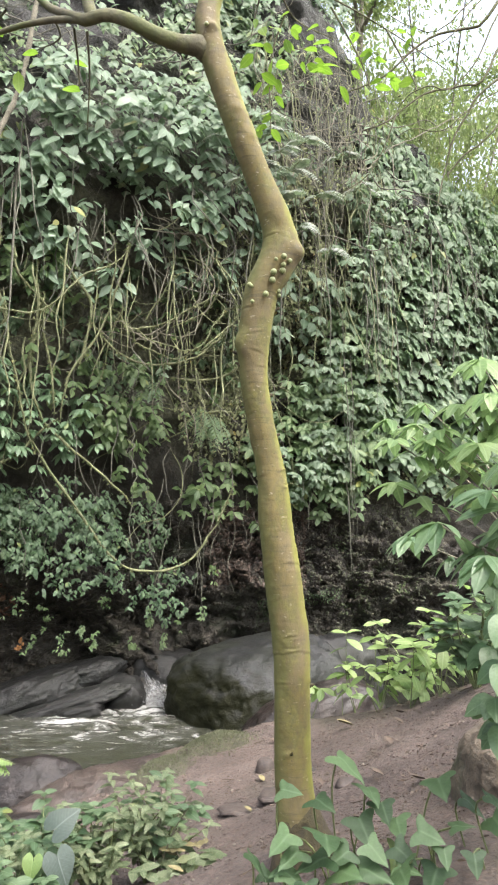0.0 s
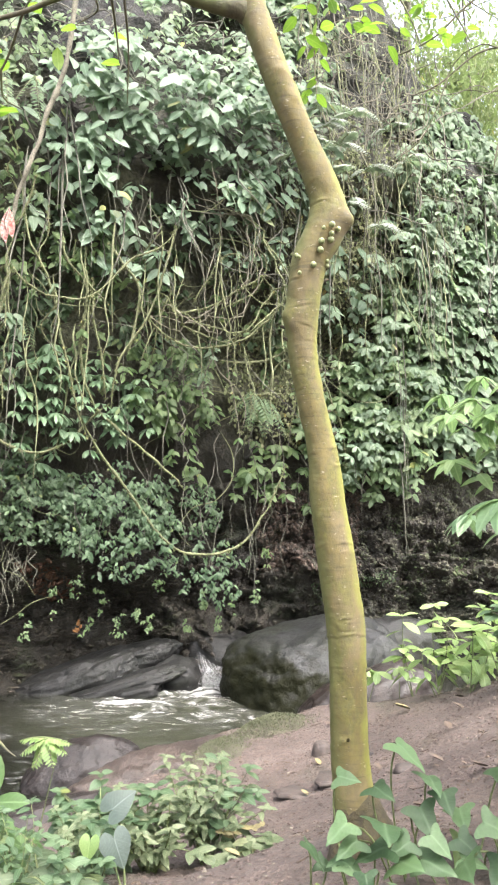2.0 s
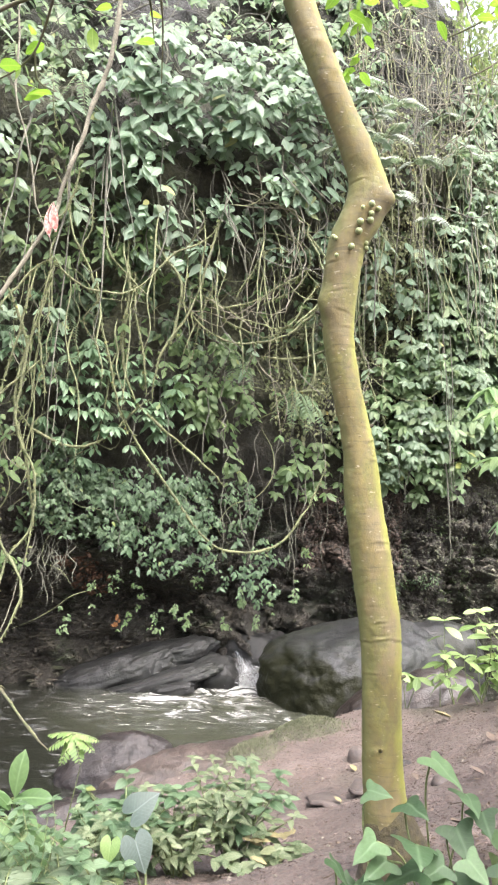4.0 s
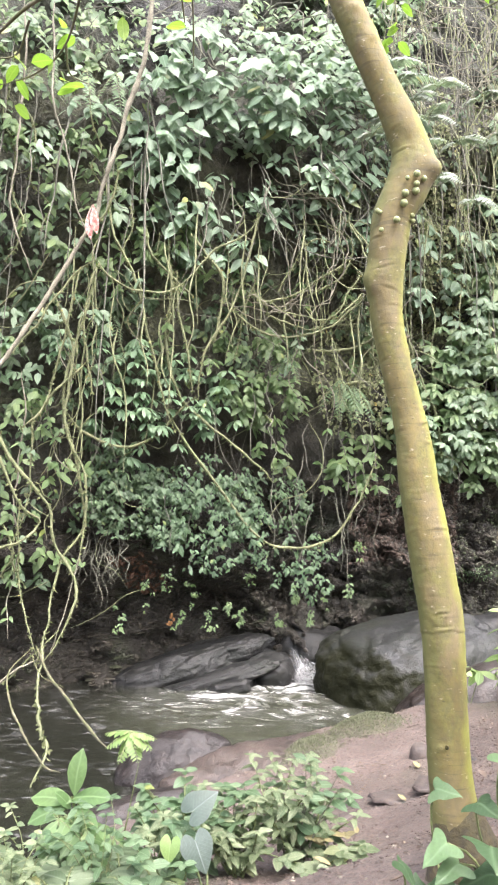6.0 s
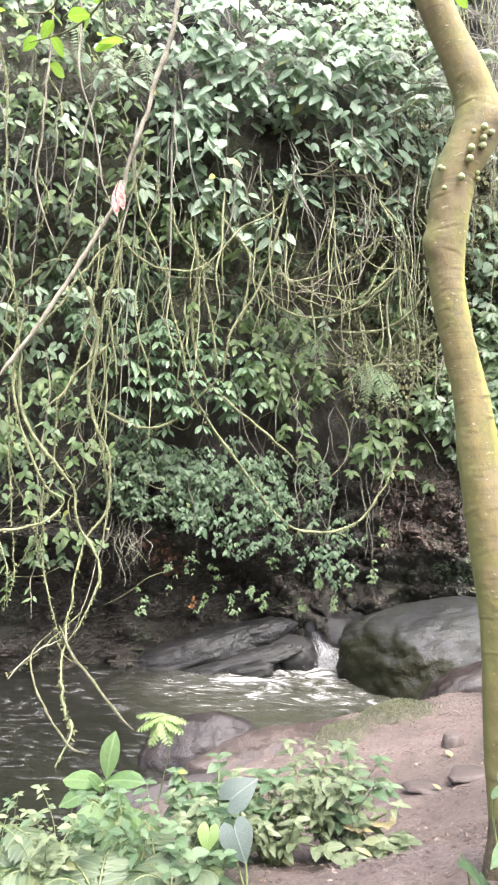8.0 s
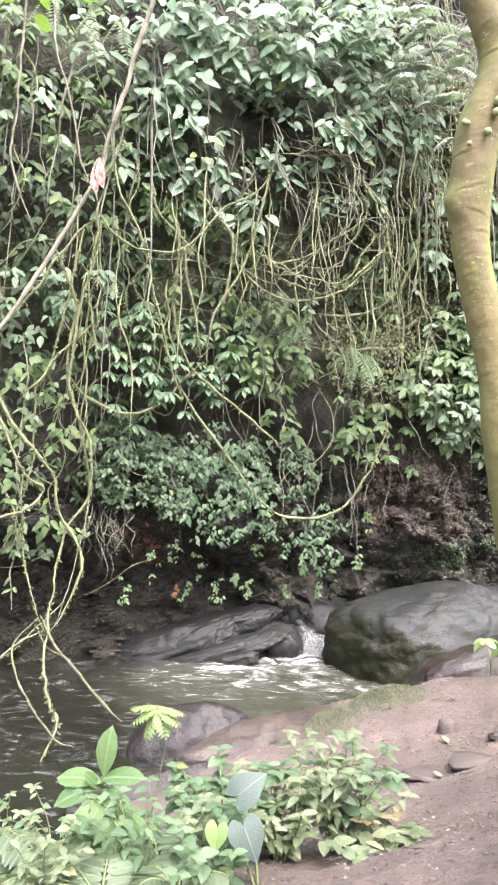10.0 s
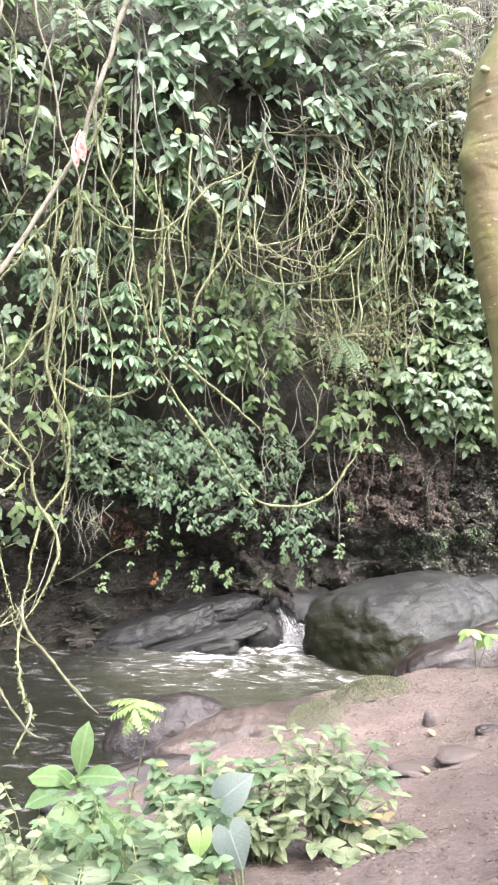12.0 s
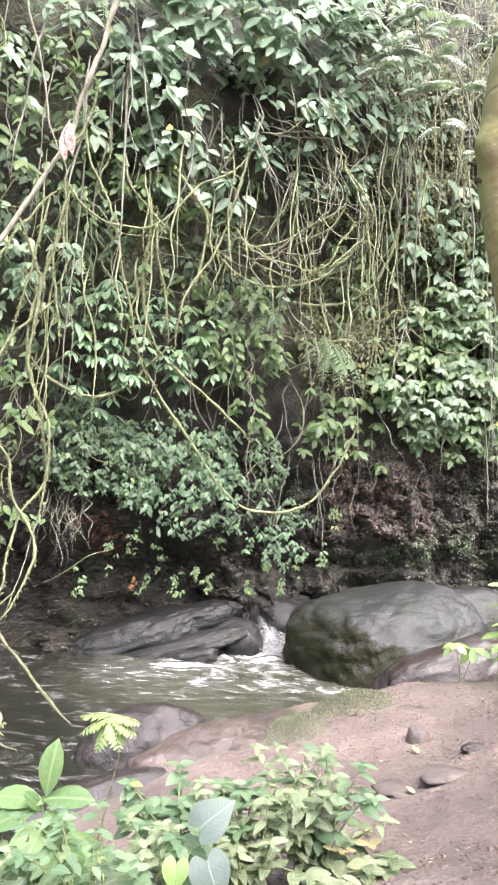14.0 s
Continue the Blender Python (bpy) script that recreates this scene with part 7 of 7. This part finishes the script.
for k, (b, t) in enumerate([((5.2, 15.8, 8.8), (7.0, 14.5, 14.5)), ((5.8, 16.2, 8.8), (8.5, 15.5, 12.8)), ((4.4, 16.5, 10.0), (3.4, 13.5, 14.5)), ((6.4, 16.8, 8.8), (10.5, 16.0, 12.0)), ((4.8, 16.4, 9.6), (5.0, 14.0, 15.0))]):
    bamboo("thin arching culm with narrow leaves against the sky", b, t, 420 + k)

for k, (b, t) in enumerate([((2.6, 13.6, 10.0), (2.2, 12.0, 11.2)), ((3.4, 14.0, 9.4), (3.6, 12.4, 10.6)), ((4.4, 14.6, 9.2), (4.6, 12.9, 10.4)), ((5.2, 15.2, 9.0), (5.8, 13.8, 10.2)), ((3.0, 13.9, 9.8), (2.2, 12.3, 9.6)), ((6.0, 15.8, 8.9), (6.6, 14.4, 9.8))]):
    bamboo("short leafy culm leaning out over the cliff edge", b, t, 440 + k, 0.018)

# ---- small things on the path ----
def slab_stone(label, x, y, size, seed, up=0.0, turn=0.0, sides=7):
    """A broken flat stone: an uneven many-sided plate with worn edges."""
    rng = np.random.RandomState(seed)
    bm = bmesh.new()
    a = np.sort((np.arange(sides) + rng.uniform(-0.32, 0.32, sides)) * 2 * math.pi / sides)
    k = rng.uniform(0.78, 1.12, sides)
    base = [bm.verts.new((size[0] * math.cos(t) * q, size[1] * math.sin(t) * q, -size[2])) for t, q in zip(a, k)]
    face = bm.faces.new(base)
    top = bmesh.ops.extrude_face_region(bm, geom=[face])["geom"]
    for v in top:
        if isinstance(v, bmesh.types.BMVert):
            v.co.z = size[2] * rng.uniform(0.55, 1.0)
            v.co.x *= 0.93
            v.co.y *= 0.93
    bmesh.ops.recalc_face_normals(bm, faces=bm.faces)
    bmesh.ops.bevel(bm, geom=bm.edges[:], offset=min(size) * 0.3, segments=2, affect="EDGES")
    bmesh.ops.triangulate(bm, faces=bm.faces)
    bmesh.ops.subdivide_edges(bm, edges=bm.edges[:], cuts=2, use_grid_fill=True)
    for v in bm.verts:
        v.co += Vector((1, 1, 0.6)) * 0.06 * min(size[:2]) * noise.fractal(v.co * 14 + Vector((seed, 0, 0)), 0.9, 2, 3)
    me = bpy.data.meshes.new("stone")
    bm.to_mesh(me)
    bm.free()
    me.materials.append(STONE)
    me.polygons.foreach_set("use_smooth", np.ones(len(me.polygons), bool))
    ob = thing("stone", label, "stone", me, stand(x, y, up))
    ob.rotation_euler = (rng.normal(0, 0.05), rng.normal(0, 0.05), radians(turn))
    return ob


slab_stone("flat reddish stone set in the path", 0.22, 5.35, (0.21, 0.15, 0.016), 601, 0.014, 10, 6)
slab_stone("flat stone lying in the path", -0.08, 5.2, (0.19, 0.13, 0.012), 602, 0.02, -15, 6)
boulder("stone", "round grey pebble half sunk in the bank", stand(0.14, 6.2, 0.0), (0.085, 0.08, 0.10), STONE, 603, 0, 0.12, 4, category="stone", edge=0.95, crag=0.02)
# Dark lump marks a dark spot in the path.
boulder("stone", "small dark lump on the path", stand(0.46, 5.80, -0.01), (0.09, 0.05, 0.035), PURPLE_ROCK, 604, 20, 0.25, 3, category="stone", edge=0.85, crag=0.03)
boulder("stone", "small stone on the path", stand(-0.32, 4.9, 0.005), (0.07, 0.05, 0.03), STONE, 605, 20, 0.25, 3, category="stone", edge=0.85, crag=0.03)
boulder("stone", "small stone beside the plants", stand(-0.42, 5.3, 0.005), (0.06, 0.05, 0.035), STONE, 606, 20, 0.25, 3, category="stone", edge=0.85, crag=0.03)
boulder("stone", "small brown stone by the trunk", stand(0.6, 4.6, 0.01), (0.07, 0.06, 0.04), STONE, 608, 20, 0.25, 3, category="stone", edge=0.85, crag=0.03)


def grit(label, seed, count, most, material, clumps=False):
    """Crumbs of earth, gravel and litter over the path."""
    rng = np.random.RandomState(seed)
    parts = []
    base = np.array([(-1, -1, -.5), (1, -1, -.5), (1, 1, -.5), (-1, 1, -.5), (-.6, -.6, .6), (.6, -.6, .6), (.6, .6, .6), (-.6, .6, .6)], float)
    quads = np.array([(3, 2, 1, 0), (4, 5, 6, 7), (0, 1, 5, 4), (1, 2, 6, 5), (2, 3, 7, 6), (3, 0, 4, 7)])
    x, y = rng.uniform(-1.3, 1.7, count), rng.uniform(2.6, 8.4, count)
    z = ground_z(x, y)
    for a, b, c in zip(x, y, z):
        if c < WATER_Z + 0.1 or (clumps and noise.noise(Vector((a * 1.7, b * 1.2, seed))) < 0.1):
            continue
        s = 0.003 + most * rng.uniform() ** 4
        t = rng.uniform(0, 6.28)
        q = base * (1 + rng.uniform(-0.3, 0.3, (8, 3))) * s * np.array([1.3, 0.9, 0.7])
        q = q @ np.array([(math.cos(t), -math.sin(t), 0), (math.sin(t), math.cos(t), 0), (0, 0, 1)])
        lift = 0.035 * noise.fractal(Vector((a, b, 0)) * 1.6, 0.9, 2.0, 3) + 0.012 * noise.fractal(Vector((a, b, 3)) * 9, 0.8, 2.0, 3)
        parts.append((q + (a, b, c + lift + s * 0.3), quads))
    v, f = joined(parts)
    thing("gravel", label, "gravel", mesh("gravel", v, f, material, False), kind="stuff")


grit("crumbs of earth and fine gravel on the path", 77, 9000, 0.008, EARTH)
grit("dark crumbs of damp soil and bark on the path", 78, 9000, 0.010, DEAD, True)
grit("pale chips of stone and dry leaf on the path", 76, 480, 0.007, CHIP)


def litter():
    """Broken dead leaves and twigs under the bushes."""
    rng = np.random.RandomState(79)
    n = 1900
    x, y = rng.uniform(0.35, 2.0, n), rng.uniform(2.4, 7.2, n)
    keep = rng.uniform(0, 1, n) < np.clip((x - 0.25 - 0.12 * (y - 3)) * 1.3, 0.05, 1)
    x, y = x[keep], y[keep]
    pos = np.stack([x, y, ground_z(x, y) + rng.uniform(0.0, 0.035, len(x))], -1)
    thing("leaf_litter", "brown leaf litter and twig bits under the bushes", "leaf litter", leaves_mesh("leaf_litter", LANCE, pos, rng.normal(0, 1, (len(x), 3)) * np.array([1, 1, 0.25]), rng.normal(0, 0.4, (len(x), 3)) + UP, rng.uniform(0.010, 0.042, len(x)), DEAD), kind="stuff")
    parts = []
    for _ in range(70):
        a, b = rng.uniform(-0.2, 1.7), rng.uniform(2.6, 7.0)
        t, l = rng.uniform(0, 6.28), rng.uniform(0.03, 0.12)
        c = gz(a, b) + 0.02
        path = np.array([(a + l * k / 3 * math.cos(t) + rng.normal(0, .006), b + l * k / 3 * math.sin(t), gz(a + l * k / 3 * math.cos(t), b + l * k / 3 * math.sin(t)) + 0.022 + rng.uniform(0, .008)) for k in range(4)])
        parts.append(tube_arrays(path, rng.uniform(0.0015, 0.0035), 5))
    v, f = joined(parts)
    thing("twig_litter", "thin dry twigs scattered over the path", "twigs", mesh("twig_litter", v, f, DEAD), kind="stuff")


litter()


def fallen(label, x, y, size, turn, material, seed, curl=0.5):
    size *= 0.75
    shape = leaf_shape(ovate(0.30, 0.45), 6, curl, -0.25)
    data = mesh("fallen_leaf", shape[0] * size, shape[1], material, True, shape[2])
    lift = 0.035 * noise.fractal(Vector((x, y, 0)) * 1.6, 0.9, 2.0, 3) + 0.012
    ob = thing("fallen_leaf", label, "fallen leaf", data, stand(x, y, lift), "fallen leaves on the path")
    ob.rotation_euler = (0.06, 0.04, turn)


LITTER = [(-0.14, 3.92, 0.11, 1.2, DEAD), (0.30, 3.75, 0.12, 0.3, STRAW), (0.40, 3.95, 0.10, 2.0, DEAD), (0.02, 5.1, 0.09, 0.8, STRAW), (0.12, 5.95, 0.11, 0.4, STRAW), (0.92, 6.5, 0.20, 1.6, STRAW), (0.7, 5.6, 0.12, 2.4, DEAD), (1.0, 5.2, 0.13, 0.2, DEAD),
          (0.8, 4.4, 0.12, 1.0, DEAD), (0.55, 3.5, 0.11, 2.2, DEAD), (0.35, 4.3, 0.09, 0.6, DEAD), (1.1, 4.7, 0.14, 2.9, DEAD), (0.95, 4.0, 0.12, 1.9, DEAD), (-0.25, 4.5, 0.07, 0.1, STRAW), (1.2, 5.7, 0.13, 0.9, DEAD), (0.2, 3.5, 0.1, 2.6, DEAD), (-0.3, 3.6, 0.11, 1.5, STRAW), (0.5, 5.0, 0.1, 0.5, DEAD), (0.25, 6.8, 0.1, 1.1, DEAD), (1.3, 6.2, 0.13, 2.2, DEAD)]
for k, (x, y, s, t, m) in enumerate(LITTER):
    fallen("yellowed fallen leaf lying on the path" if m is STRAW else "curled brown dead leaf on the path", x, y, s, t, m, k)


def moss_mound():
    """Two rounded cushions of fine moss on the hump beside the pool."""
    rng = np.random.RandomState(91)
    for label, cx, cy, rx, ry, h, n in [("rounded grey-green moss cushion on the hump by the pool", -0.34, 7.12, 0.36, 0.30, 0.11, 6000), ("dark moss along the edge of the sloping slab", -0.80, 6.75, 0.26, 0.42, 0.05, 2600)]:
        a = np.linspace(-1, 1, 34)
        X, Y = np.meshgrid(a, a, indexing="ij")
        X, Y = X.ravel(), Y.ravel()

        def top(u, w):
            rag = np.array([noise.fractal(Vector((p * 2.3, q * 2.3, cx)), 0.9, 2, 3) for p, q in zip(u, w)])
            return ground_z(cx + rx * u, cy + ry * w) + h * (np.clip(1 - (u * u + w * w) * (1 + 0.5 * rag), -0.6, 1) + 0.16 * rag)

        v = np.stack([cx + rx * X, cy + ry * Y, top(X, Y)], -1)
        root = thing("moss_cushion", label, "moss", mesh("moss_cushion", v, grid_faces(34, 34), HUMP_EARTH), kind="stuff")
        u, w = rng.normal(0, 0.48, n), rng.normal(0, 0.48, n)
        pos = np.stack([cx + rx * u, cy + ry * w, np.maximum(top(u, w), ground_z(cx + rx * u, cy + ry * w))], -1)
        tagged(child("fronds", leaves_mesh("fronds", FINE, pos, rng.normal(0, 0.6, (n, 3)) + UP, rng.normal(0, 1, (n, 3)), rng.uniform(0.012, 0.030, n), HUMP_MOSS), root), kind="stuff")


moss_mound()
